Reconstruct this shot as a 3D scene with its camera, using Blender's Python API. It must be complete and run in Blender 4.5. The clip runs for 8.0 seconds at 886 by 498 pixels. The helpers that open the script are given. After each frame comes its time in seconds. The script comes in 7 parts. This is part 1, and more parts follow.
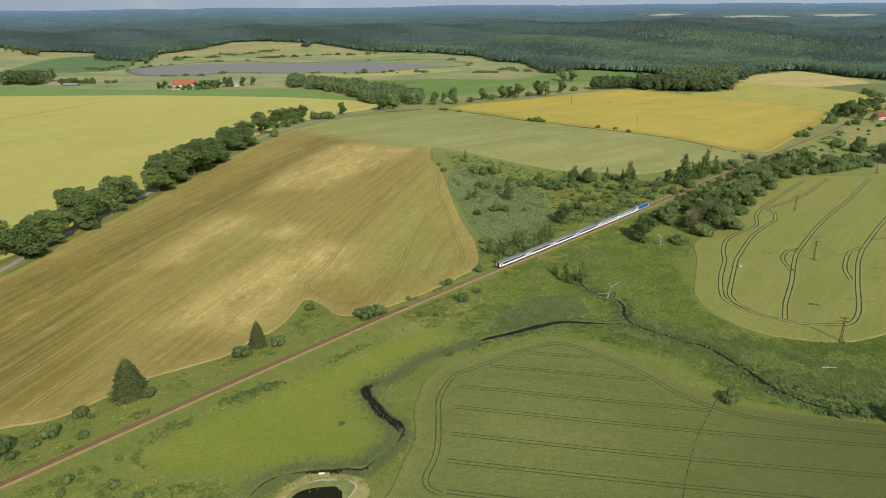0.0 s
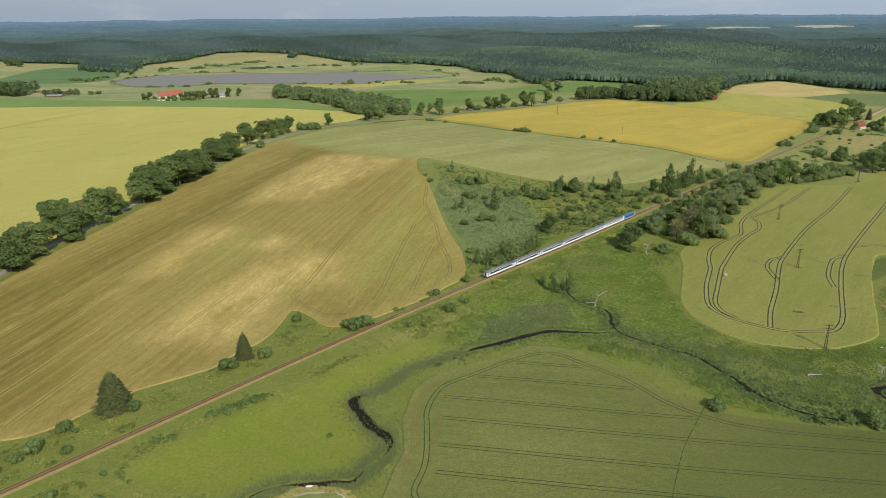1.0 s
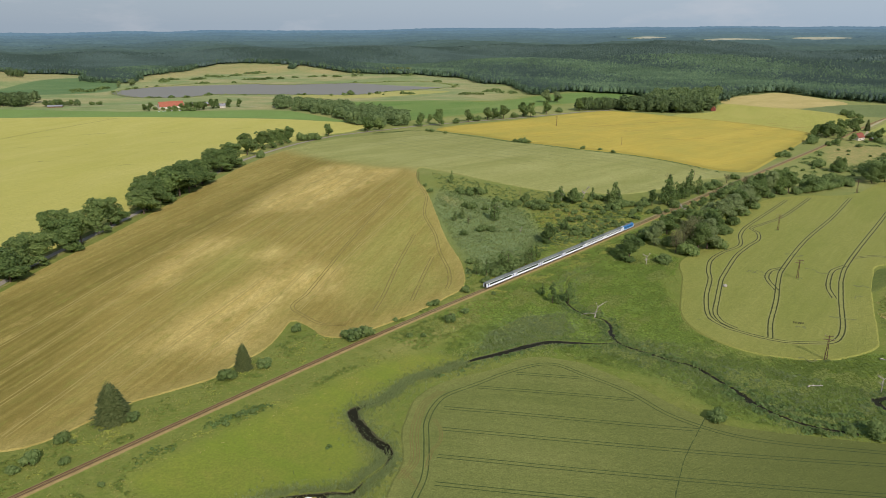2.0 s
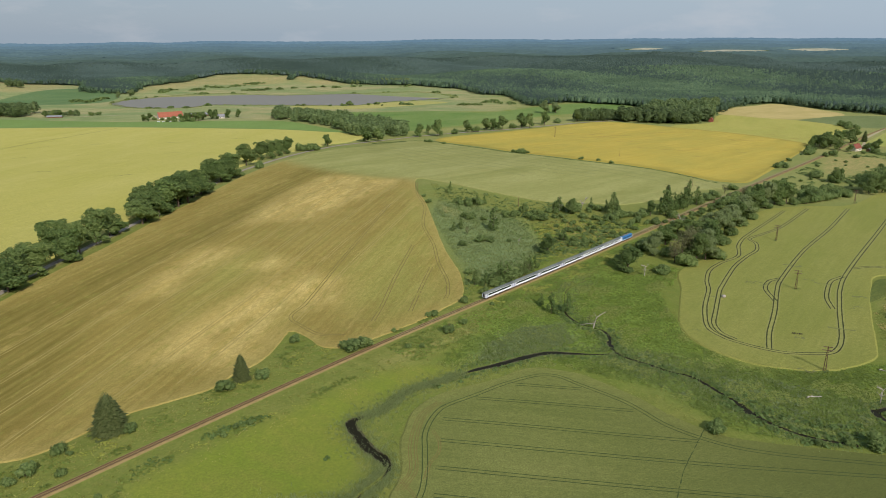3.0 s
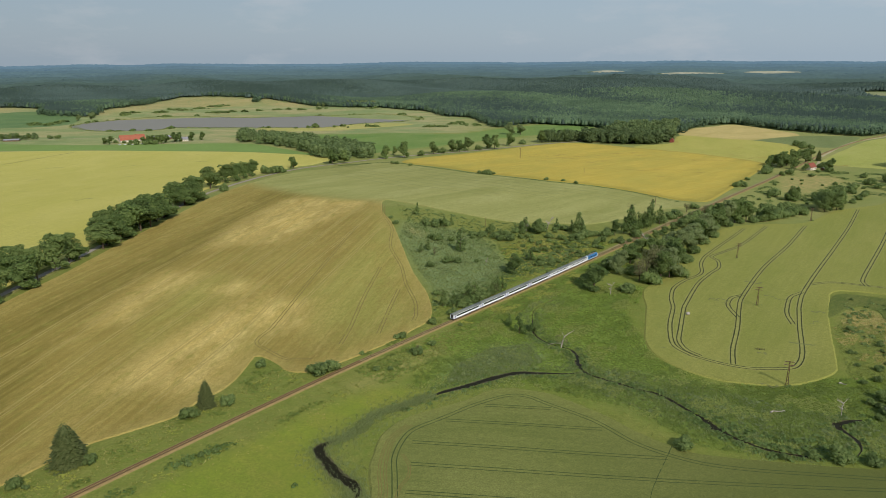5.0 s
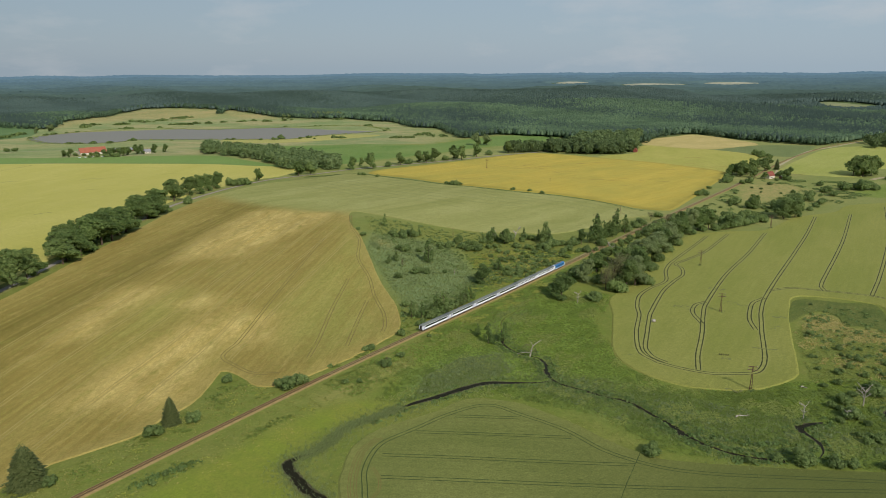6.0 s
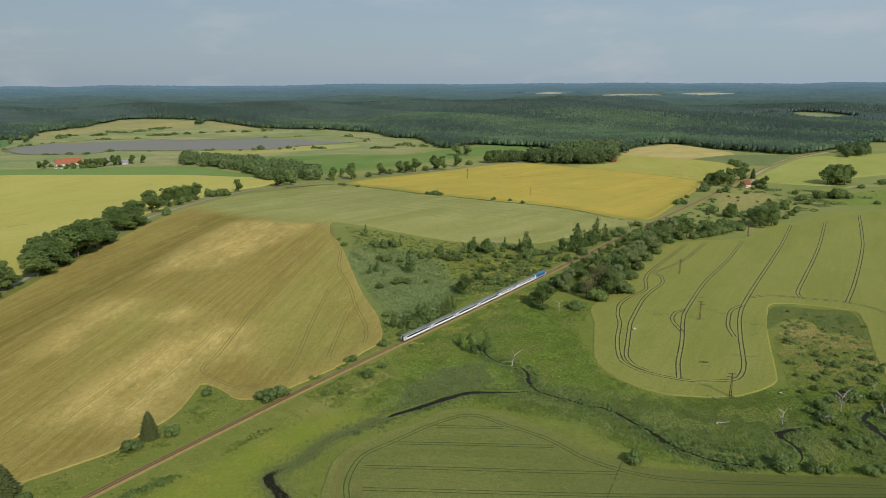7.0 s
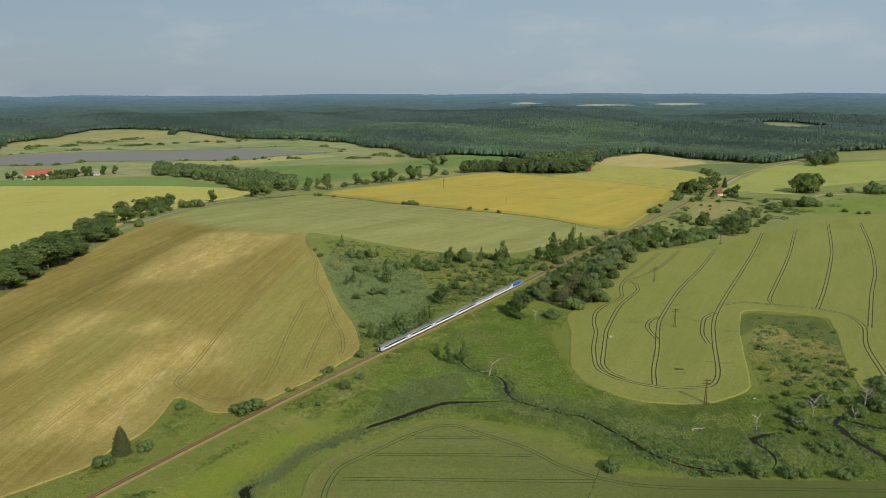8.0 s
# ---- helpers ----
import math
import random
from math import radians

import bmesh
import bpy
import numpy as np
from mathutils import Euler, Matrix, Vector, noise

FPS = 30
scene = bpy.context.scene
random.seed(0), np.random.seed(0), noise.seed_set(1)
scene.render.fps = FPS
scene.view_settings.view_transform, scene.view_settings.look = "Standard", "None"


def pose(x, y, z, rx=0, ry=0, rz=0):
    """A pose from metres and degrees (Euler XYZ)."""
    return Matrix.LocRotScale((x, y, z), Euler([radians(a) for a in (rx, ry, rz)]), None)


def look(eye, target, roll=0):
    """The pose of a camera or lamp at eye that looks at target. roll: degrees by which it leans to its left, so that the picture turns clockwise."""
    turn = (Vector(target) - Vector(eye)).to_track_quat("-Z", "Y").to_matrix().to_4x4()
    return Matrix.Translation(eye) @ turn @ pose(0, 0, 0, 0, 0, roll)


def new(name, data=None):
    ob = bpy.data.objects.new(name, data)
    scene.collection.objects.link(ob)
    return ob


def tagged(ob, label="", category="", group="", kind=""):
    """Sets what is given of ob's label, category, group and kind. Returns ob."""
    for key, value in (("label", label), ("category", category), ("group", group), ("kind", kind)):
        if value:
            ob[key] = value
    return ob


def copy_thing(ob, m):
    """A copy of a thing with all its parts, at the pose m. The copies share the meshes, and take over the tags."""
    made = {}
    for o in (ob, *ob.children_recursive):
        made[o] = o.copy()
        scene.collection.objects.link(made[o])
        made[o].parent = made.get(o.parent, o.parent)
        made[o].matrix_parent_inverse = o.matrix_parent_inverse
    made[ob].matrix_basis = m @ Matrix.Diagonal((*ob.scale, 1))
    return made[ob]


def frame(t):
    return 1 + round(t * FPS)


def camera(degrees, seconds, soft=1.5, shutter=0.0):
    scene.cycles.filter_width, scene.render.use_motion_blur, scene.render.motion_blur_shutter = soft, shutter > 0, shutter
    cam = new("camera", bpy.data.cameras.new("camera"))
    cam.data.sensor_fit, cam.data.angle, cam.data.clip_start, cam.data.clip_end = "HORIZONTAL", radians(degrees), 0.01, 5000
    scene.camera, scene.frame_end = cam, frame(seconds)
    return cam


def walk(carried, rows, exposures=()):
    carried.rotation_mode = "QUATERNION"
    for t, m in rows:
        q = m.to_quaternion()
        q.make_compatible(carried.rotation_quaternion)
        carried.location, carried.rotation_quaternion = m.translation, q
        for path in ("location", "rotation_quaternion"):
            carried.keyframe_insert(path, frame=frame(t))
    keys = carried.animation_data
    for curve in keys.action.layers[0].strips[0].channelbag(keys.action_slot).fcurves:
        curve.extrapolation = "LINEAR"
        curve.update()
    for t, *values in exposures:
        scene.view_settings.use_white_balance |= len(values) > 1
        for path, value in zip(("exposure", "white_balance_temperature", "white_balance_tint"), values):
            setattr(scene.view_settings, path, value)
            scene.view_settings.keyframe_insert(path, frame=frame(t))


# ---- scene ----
cam = camera(64.5, 8.0, soft=0.55)
PATH = [
    (0.0, (0.22, -0.05, 148.67), (-0.66, 188.47, 81.89), -0.40),
    (0.5, (0.14, -0.06, 148.67), (2.22, 188.93, 83.25), -0.39),
    (1.0, (0.07, -0.04, 148.69), (2.91, 189.40, 84.61), -0.36),
    (1.5, (0.00, -0.03, 148.74), (2.93, 189.87, 86.06), -0.31),
    (3.0, (-0.02, -0.05, 148.98), (3.40, 191.17, 90.47), -0.24),
    (3.5, (-0.04, -0.03, 149.01), (7.11, 191.50, 91.88), -0.21),
    (4.0, (-0.03, -0.04, 149.04), (7.16, 191.91, 93.32), -0.21),
    (5.5, (0.10, 0.01, 149.22), (17.67, 192.50, 97.88), -0.16),
    (6.0, (0.07, 0.04, 149.25), (21.95, 192.47, 99.34), -0.15),
    (6.5, (-0.02, 0.05, 149.26), (24.46, 192.52, 100.73), -0.14),
    (7.0, (-0.09, 0.05, 149.25), (27.25, 192.48, 102.09), -0.12),
    (7.5, (-0.10, 0.04, 149.25), (29.89, 192.39, 103.38), -0.10),
    (8.0, (-0.11, 0.04, 149.25), (33.90, 192.04, 104.80), -0.06),
]
walk(cam, [(t, look(eye, target, roll)) for t, eye, target, roll in PATH], exposures=[(0.0, 0.14, 6370, 16), (4.0, 0.04, 6450, 13), (8.0, -0.09, 6500, 10)])

# ---- daylight ----
SUN_AZ, SUN_EL = 159.0, 37.0  # degrees clockwise from +y, and above the horizon
world = bpy.data.worlds.new("sky")
scene.world = world
world.use_nodes = True
wn, wl = world.node_tree.nodes, world.node_tree.links
wn.clear()
w_out, w_bg, w_sky = wn.new("ShaderNodeOutputWorld"), wn.new("ShaderNodeBackground"), wn.new("ShaderNodeTexSky")
w_sky.sky_type, w_sky.sun_disc = "NISHITA", False
w_sky.sun_elevation, w_sky.sun_rotation = radians(SUN_EL), radians(SUN_AZ)
w_sky.altitude, w_sky.air_density, w_sky.dust_density, w_sky.ozone_density = 100, 1.2, 0.8, 2.0
w_co, w_map, w_noise, w_ramp, w_mix = (wn.new("ShaderNodeTexCoord"), wn.new("ShaderNodeMapping"), wn.new("ShaderNodeTexNoise"),
                                      wn.new("ShaderNodeValToRGB"), wn.new("ShaderNodeMix"))
w_map.inputs["Scale"].default_value = (1.0, 1.0, 3.2)
w_noise.inputs["Scale"].default_value, w_noise.inputs["Detail"].default_value, w_noise.inputs["Roughness"].default_value = 4.2, 8, 0.6
w_ramp.color_ramp.elements[0].position, w_ramp.color_ramp.elements[1].position = 0.52, 0.80
w_mix.data_type = "RGBA"
w_mix.inputs[7].default_value = (7.6, 7.7, 7.8, 1)  # thin bright cloud
w_veil = wn.new("ShaderNodeMix")  # the high haze of a warm summer day
w_veil.data_type = "RGBA"
w_veil.inputs[0].default_value = 0.8
w_side, w_split, w_tone = wn.new("ShaderNodeMapRange"), wn.new("ShaderNodeSeparateXYZ"), wn.new("ShaderNodeMix")  # brighter towards the sun's side
w_side.inputs["From Min"].default_value, w_side.inputs["From Max"].default_value = -0.5, 0.55
w_tone.data_type = "RGBA"
w_tone.inputs[6].default_value, w_tone.inputs[7].default_value = (3.6, 4.8, 6.0, 1), (4.7, 6.2, 7.6, 1)
wl.new(w_co.outputs["Generated"], w_split.inputs["Vector"])
wl.new(w_split.outputs["X"], w_side.inputs["Value"])
wl.new(w_side.outputs["Result"], w_tone.inputs[0])
wl.new(w_tone.outputs[2], w_veil.inputs[7])
w_gain = wn.new("ShaderNodeMath")
w_gain.operation = "MULTIPLY"
w_gain.inputs[1].default_value = 0.55
wl.new(w_co.outputs["Generated"], w_map.inputs["Vector"])
wl.new(w_map.outputs["Vector"], w_noise.inputs["Vector"])
wl.new(w_noise.outputs["Fac"], w_ramp.inputs["Fac"])
wl.new(w_ramp.outputs["Color"], w_gain.inputs[0])
wl.new(w_gain.outputs["Value"], w_mix.inputs[0])
wl.new(w_sky.outputs["Color"], w_veil.inputs[6])
wl.new(w_veil.outputs[2], w_mix.inputs[6])
wl.new(w_mix.outputs[2], w_bg.inputs["Color"])
w_bg.inputs["Strength"].default_value = 0.076
wl.new(w_bg.outputs["Background"], w_out.inputs["Surface"])
sun = new("sun", bpy.data.lights.new("sun", "SUN"))
sun.data.energy, sun.data.angle, sun.data.color = 3.4, radians(0.6), (1.0, 0.96, 0.89)
sun_way = Vector((math.sin(radians(SUN_AZ)) * math.cos(radians(SUN_EL)), math.cos(radians(SUN_AZ)) * math.cos(radians(SUN_EL)), math.sin(radians(SUN_EL))))
sun.matrix_world = look(sun_way * 300, (0, 0, 0))

# ---- materials ----
def lin(r, g, b):
    return tuple((c / 255 / 12.92 if c < 11 else ((c / 255 + 0.055) / 1.055) ** 2.4) for c in (r, g, b)) + (1.0,)


class Nodes:
    """A node material with short calls."""

    def __init__(self, name, rough=0.9, metal=0.0, spec=0.2):
        self.m = bpy.data.materials.new(name)
        self.m.use_nodes = True
        self.t = self.m.node_tree
        self.b = self.t.nodes["Principled BSDF"]
        self.b.inputs["Roughness"].default_value, self.b.inputs["Metallic"].default_value = rough, metal
        self.b.inputs["Specular IOR Level"].default_value = spec
        self.co = self.t.nodes.new("ShaderNodeTexCoord")

    def put(self, value, socket):
        if isinstance(value, bpy.types.NodeSocket):
            self.t.links.new(value, socket)
        else:
            socket.default_value = value

    def noise(self, size, detail=4, rough=0.55, stretch=None, turn=0.0, lo=0.35, hi=0.65, distort=0.0):
        """Noise with features of about that many metres, between 0 and 1."""
        n, r = self.t.nodes.new("ShaderNodeTexNoise"), self.t.nodes.new("ShaderNodeMapRange")
        src = self.co.outputs["Object"]
        if stretch:
            mp = self.t.nodes.new("ShaderNodeMapping")
            mp.inputs["Rotation"].default_value = (0, 0, radians(turn))
            sc = self.t.nodes.new("ShaderNodeMapping")
            sc.inputs["Scale"].default_value = stretch
            self.t.links.new(src, mp.inputs["Vector"])
            self.t.links.new(mp.outputs["Vector"], sc.inputs["Vector"])
            src = sc.outputs["Vector"]
        self.t.links.new(src, n.inputs["Vector"])
        n.inputs["Scale"].default_value, n.inputs["Detail"].default_value, n.inputs["Roughness"].default_value = 1 / size, detail, rough
        n.inputs["Distortion"].default_value = distort
        r.inputs["From Min"].default_value, r.inputs["From Max"].default_value = lo, hi
        self.t.links.new(n.outputs["Fac"], r.inputs["Value"])
        return r.outputs["Result"]

    def mix(self, fac, a, b):
        n = self.t.nodes.new("ShaderNodeMix")
        n.data_type = "RGBA"
        self.put(fac, n.inputs[0])
        self.put(a, n.inputs[6])
        self.put(b, n.inputs[7])
        return n.outputs[2]

    def mul(self, a, b, op="MULTIPLY"):
        n = self.t.nodes.new("ShaderNodeMath")
        n.operation, n.use_clamp = op, True
        self.put(a, n.inputs[0])
        self.put(b, n.inputs[1])
        return n.outputs[0]

    def mask(self, name):
        n = self.t.nodes.new("ShaderNodeAttribute")
        n.attribute_name = name
        return n.outputs["Fac"]

    def chance(self, island=False):
        n = self.t.nodes.new("ShaderNodeNewGeometry" if island else "ShaderNodeObjectInfo")
        return n.outputs["Random Per Island" if island else "Random"]

    def colour(self, c):
        self.put(c, self.b.inputs["Base Color"])
        return self

    def bump(self, height, metres, strength=0.6):
        n = self.t.nodes.new("ShaderNodeBump")
        n.inputs["Strength"].default_value, n.inputs["Distance"].default_value = strength, metres
        self.t.links.new(height, n.inputs["Height"])
        self.t.links.new(n.outputs["Normal"], self.b.inputs["Normal"])
        return self


def plain(name, colour, rough=0.6, metal=0.0, spread=0.25, size=1.5, spec=0.3):
    """A painted or worn surface: one colour with stains at two scales."""
    k = Nodes(name, rough, metal, spec)
    dark = tuple(c * (1 - spread) for c in colour[:3]) + (1.0,)
    k.colour(k.mix(k.mul(k.noise(size), k.noise(size / 7, lo=0.2, hi=0.7)), colour, dark))
    return k.m


def crop(name, a, b, c, turn, row=9.0, grain_size=1.7, spot=28.0, rim=None):
    """A standing crop: two colours in streaks along the drilled rows, a third in patches, a ripe rim, fine grain and relief."""
    k = Nodes(name, 0.95, 0.0, 0.1)
    streak = k.noise(row, 5, 0.7, (1, 0.04, 1), turn, 0.3, 0.7)
    rows = k.noise(1.6, 2, 0.5, (1, 0.05, 1), turn, 0.3, 0.7)
    patch = k.noise(spot, 7, 0.65, (1, 0.45, 1), turn, 0.40, 0.68, 0.5)
    grain = k.noise(grain_size, 5, 0.8, (1, 0.8, 1), turn, 0.34, 0.68)
    tint = k.mix(patch, k.mix(streak, a, b), c)
    tint = k.mix(k.mul(k.mask("rim"), 0.55), tint, rim or c)
    # Where this mask is set, the crop is mixed darker.
    tint = k.mix(k.mul(k.mask("dense"), 0.85), tint, tuple(v * 0.62 for v in b[:3]) + (1.0,))
    shade = tuple(v * 0.55 for v in b[:3]) + (1.0,)
    speck = k.noise(0.5, 2, 0.6, (1, 0.8, 1), turn, 0.40, 0.62)
    tint = k.mix(k.mul(speck, 0.42), tint, shade)
    tint = k.mix(k.mul(rows, 0.16), tint, shade)
    k.colour(k.mix(k.mul(grain, 0.5), tint, shade))
    k.bump(k.noise(0.9, 4, 0.75, None, 0, 0.2, 0.8), 0.5, 0.8)
    return k.m


def leafage(name, a, b, dry=None, thin=0.45, broad=0):
    """Leaves: colour varies from tree to tree and from clump to clump; some light passes through."""
    k = Nodes(name, 0.65, 0.0, 0.25)
    c = k.mix(k.chance(True), a, b)
    c = k.mix(k.mul(k.chance(), 0.55), c, dry or tuple(v * 0.6 for v in a[:3]) + (1.0,))
    if broad:
        c = k.mix(k.mul(k.noise(broad, 5, 0.6, None, 0, 0.42, 0.58), 0.55), c, tuple(v * 0.6 for v in a[:3]) + (1.0,))
    k.colour(c)
    t, m = k.t.nodes.new("ShaderNodeBsdfTranslucent"), k.t.nodes.new("ShaderNodeMixShader")
    k.t.links.new(c, t.inputs["Color"])
    m.inputs[0].default_value = thin
    k.t.links.new(k.b.outputs[0], m.inputs[1])
    k.t.links.new(t.outputs[0], m.inputs[2])
    k.t.links.new(m.outputs[0], k.t.nodes["Material Output"].inputs["Surface"])
    return k.m


M_LEAF = leafage("leaves", lin(106, 128, 68), lin(151, 165, 96))
M_LEAF_DARK = leafage("dark_leaves", lin(97, 121, 64), lin(141, 158, 89))
M_BUSH = leafage("bush_leaves", lin(103, 125, 68), lin(148, 163, 96))
M_WILLOW = leafage("willow_leaves", lin(122, 138, 86), lin(162, 172, 116), lin(112, 126, 76))
M_NEEDLE = leafage("needles", lin(82, 98, 52), lin(120, 130, 78), lin(92, 94, 54), 0.35)
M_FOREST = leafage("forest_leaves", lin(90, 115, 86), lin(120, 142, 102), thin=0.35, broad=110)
# Farther crowns get a paler, bluer leaf colour: haze put into the base.
M_FOREST_HAZE = leafage("hazed_forest_leaves", lin(94, 115, 106), lin(113, 131, 117), thin=0.35, broad=150)
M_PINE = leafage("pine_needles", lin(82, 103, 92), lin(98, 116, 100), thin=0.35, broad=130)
M_RUST = leafage("rusty_dock", lin(150, 126, 66), lin(172, 146, 84), lin(128, 124, 60), 0.4)
M_BARK = plain("bark", lin(92, 78, 62), 0.9)
M_DEADWOOD = plain("bleached_wood", lin(176, 166, 150), 0.85, spread=0.35, size=0.6)
M_REED = leafage("reeds", lin(142, 157, 98), lin(174, 180, 124), lin(138, 150, 92), 0.55)
M_GROVE = leafage("grove_leaves", lin(104, 124, 76), lin(142, 158, 100))
M_TUSSOCK = leafage("tussock_grass", lin(138, 146, 68), lin(172, 170, 98), lin(142, 148, 74), 0.5)
M_STRAW = leafage("straw_grass", lin(186, 172, 108), lin(206, 190, 128), lin(160, 156, 84), 0.4)
# Dark ruts: trodden soil, with the shade of the crop gap in the colour.
M_RUT = plain("rut_soil_and_shade", lin(62, 67, 28), 0.95, spread=0.4, size=3)
# Sunlight on the rut walls, put in as a paler tone; laid grain shares it.
M_RUT_EDGE = plain("lit_rut_edge_and_laid_crop", lin(148, 146, 77), 0.95, spread=0.35, size=3)
M_RUT_PALE = plain("pale_wheel_rut", lin(130, 116, 62), 0.95, spread=0.3, size=3)
M_RUT_STRAW = plain("straw_wheel_mark", lin(166, 148, 84), 0.95, spread=0.4, size=6)
M_LODGED = plain("lodged_stalks", lin(156, 134, 60), 0.95, spread=0.3, size=3)
M_RUT_GREEN = plain("grassy_wheel_rut", lin(124, 126, 70), 0.95, spread=0.3, size=3)
M_RUT_NEAR = plain("shaded_wheel_rut", lin(74, 86, 40), 0.95, spread=0.3, size=3)
M_HERB = leafage("marsh_herbs", lin(128, 148, 66), lin(147, 161, 80), lin(134, 147, 72), 0.5, broad=16)
M_FRINGE = leafage("fringe_leaves", lin(96, 120, 60), lin(130, 150, 84), lin(104, 124, 68), 0.45)
M_HERB_PALE = leafage("pale_marsh_herbs", lin(148, 158, 80), lin(166, 172, 96), lin(138, 152, 76), 0.5)
M_TURF = leafage("turf_blades", lin(174, 176, 82), lin(192, 188, 100), lin(162, 170, 74), 0.5)
M_NETTLE = leafage("fresh_herbs", lin(142, 166, 72), lin(164, 180, 88), lin(146, 166, 76), 0.5, broad=14)
# Dark tone for the shade under the stream banks.
M_BANK_SHADE = plain("dark_bank_shade", lin(84, 78, 48), 0.6, spread=0.4, size=1.5)
M_TWIG = leafage("bare_twigs", lin(112, 110, 72), lin(140, 134, 94), lin(104, 114, 66), 0.3)
M_BALLAST = plain("ballast", lin(146, 124, 80), 0.95, spread=0.35, size=2.5)
M_DIRT = plain("trodden_dirt", lin(150, 134, 94), 0.95, spread=0.4, size=4)
M_SHOULDER = plain("dry_grass_shoulder", lin(142, 136, 78), 0.95, spread=0.45, size=5)
def cess():
    k = Nodes("cess_dirt_and_weeds", 0.95, 0.0, 0.1)
    tone = k.mix(k.noise(2.5, 5, 0.7), lin(142, 128, 86), lin(122, 112, 72))
    return k.colour(k.mix(k.noise(7, 6, 0.7, None, 0, 0.38, 0.56), tone, lin(128, 130, 64))).m


M_CESS = cess()
M_RAIL = plain("rusty_rail", lin(92, 70, 47), 0.7, 0.0)
M_SLEEPER = plain("timber_sleeper", lin(126, 100, 66), 0.9, spread=0.4, size=0.8)
M_SLEEPER_OLD = plain("weathered_sleeper", lin(152, 139, 94), 0.9, spread=0.35, size=2)
M_ASPHALT = plain("asphalt", lin(158, 148, 132), 0.85, spread=0.25, size=4)
M_TRACK = plain("sandy_track", lin(176, 162, 126), 0.95, spread=0.3, size=6)
M_STEEL = plain("rusty_lattice", lin(104, 78, 62), 0.7, 0.2)
M_WHITE = plain("white_coach_paint", lin(240, 240, 242), 0.35, 0.0, 0.1, 4)
M_GREY_ROOF = plain("grey_coach_roof", lin(122, 126, 118), 0.6, 0.0, 0.25, 5)
M_GLASS = plain("tinted_glass", lin(28, 36, 36), 0.12, 0.0, 0.2, 3, 0.6)
M_BLUE = plain("blue_paint", lin(50, 114, 168), 0.35, 0.0, 0.15, 3)
M_DOOR = plain("lilac_door", lin(168, 166, 196), 0.4, 0.0, 0.15, 2)
M_STRIPE = plain("maroon_sill", lin(126, 62, 74), 0.5, 0.0, 0.2, 3)
M_UNDER = plain("sooty_underframe", lin(62, 54, 50), 0.85, 0.1, 0.4, 1.5)
M_RED_ROOF = plain("clay_tiles", lin(142, 80, 64), 0.85, 0.0, 0.35, 3)
M_ORANGE_ROOF = plain("orange_tiles", lin(166, 98, 74), 0.85, 0.0, 0.3, 3)
M_PLASTER = plain("pale_plaster", lin(222, 212, 192), 0.85, 0.0, 0.2, 3)
M_GREY_SHED = plain("weathered_sheet_roof", lin(142, 140, 142), 0.7, 0.0, 0.3, 4)
M_FENCE = plain("tarred_wood", lin(66, 60, 46), 0.85, 0.0, 0.35, 1)
M_WOOD = plain("timber_boards", lin(120, 96, 72), 0.85, 0.0, 0.35, 1)
M_GRASSY = plain("margin_grass", lin(132, 138, 74), 0.95, 0.0, 0.4, 2)
M_SAND = plain("bare_bank", lin(176, 162, 112), 0.95, 0.0, 0.55, 3)
M_STONE = plain("pale_stone", lin(196, 188, 168), 0.9, 0.0, 0.3, 0.5)


def water(name, colour, rough):
    k = Nodes(name, rough, 0.0, 0.03)
    k.colour(colour)
    k.bump(k.noise(2.2, 4, 0.6, None, 0, 0.2, 0.8), 0.05, 0.25)
    return k.m


M_WATER = water("dark_water", lin(38, 36, 22), 0.2)
M_LAKE = water("lake_water", lin(132, 128, 117), 0.5)

# ---- building helpers ----
from mathutils.geometry import delaunay_2d_cdt


class Geo:
    """Collects vertices and faces of one mesh."""

    def __init__(self):
        self.v, self.f = [], []

    def add(self, verts, faces):
        o = len(self.v)
        self.v.extend(verts)
        self.f.extend(tuple(i + o for i in f) for f in faces)
        return self

    def box(self, x0, x1, y0, y1, z0, z1):
        return self.add([(x, y, z) for z in (z0, z1) for x, y in ((x0, y0), (x1, y0), (x1, y1), (x0, y1))],
                        [(3, 2, 1, 0), (4, 5, 6, 7), (0, 1, 5, 4), (1, 2, 6, 5), (2, 3, 7, 6), (3, 0, 4, 7)])

    def prism(self, profile, x0, x1, ends=True):
        """A profile in y, z drawn out along x."""
        n = len(profile)
        faces = [(i, (i + 1) % n, n + (i + 1) % n, n + i) for i in range(n)]
        if ends:
            faces += [tuple(range(n - 1, -1, -1)), tuple(range(n, 2 * n))]
        return self.add([(x, y, z) for x in (x0, x1) for y, z in profile], faces)

    def tube(self, a, b, ra, rb, n=6):
        a, b = Vector(a), Vector(b)
        q = (b - a).to_track_quat("Z", "Y")
        ring = [q @ Vector((math.cos(i * math.tau / n), math.sin(i * math.tau / n), 0)) for i in range(n)]
        return self.add([tuple(a + d * ra) for d in ring] + [tuple(b + d * rb) for d in ring],
                        [(i, (i + 1) % n, n + (i + 1) % n, n + i) for i in range(n)] + [tuple(range(n - 1, -1, -1)), tuple(range(n, 2 * n))])

    def mesh(self, name, material, smooth_faces=False):
        me = bpy.data.meshes.new(name)
        me.from_pydata(self.v, [], self.f)
        me.materials.append(material)
        if smooth_faces:
            me.polygons.foreach_set("use_smooth", [True] * len(me.polygons))
        me.update()
        return me


def part(name, geo, material, parent, label="", smooth_faces=False):
    ob = new(name, geo.mesh(name, material, smooth_faces) if isinstance(geo, Geo) else geo)
    ob.parent = parent
    return tagged(ob, label)


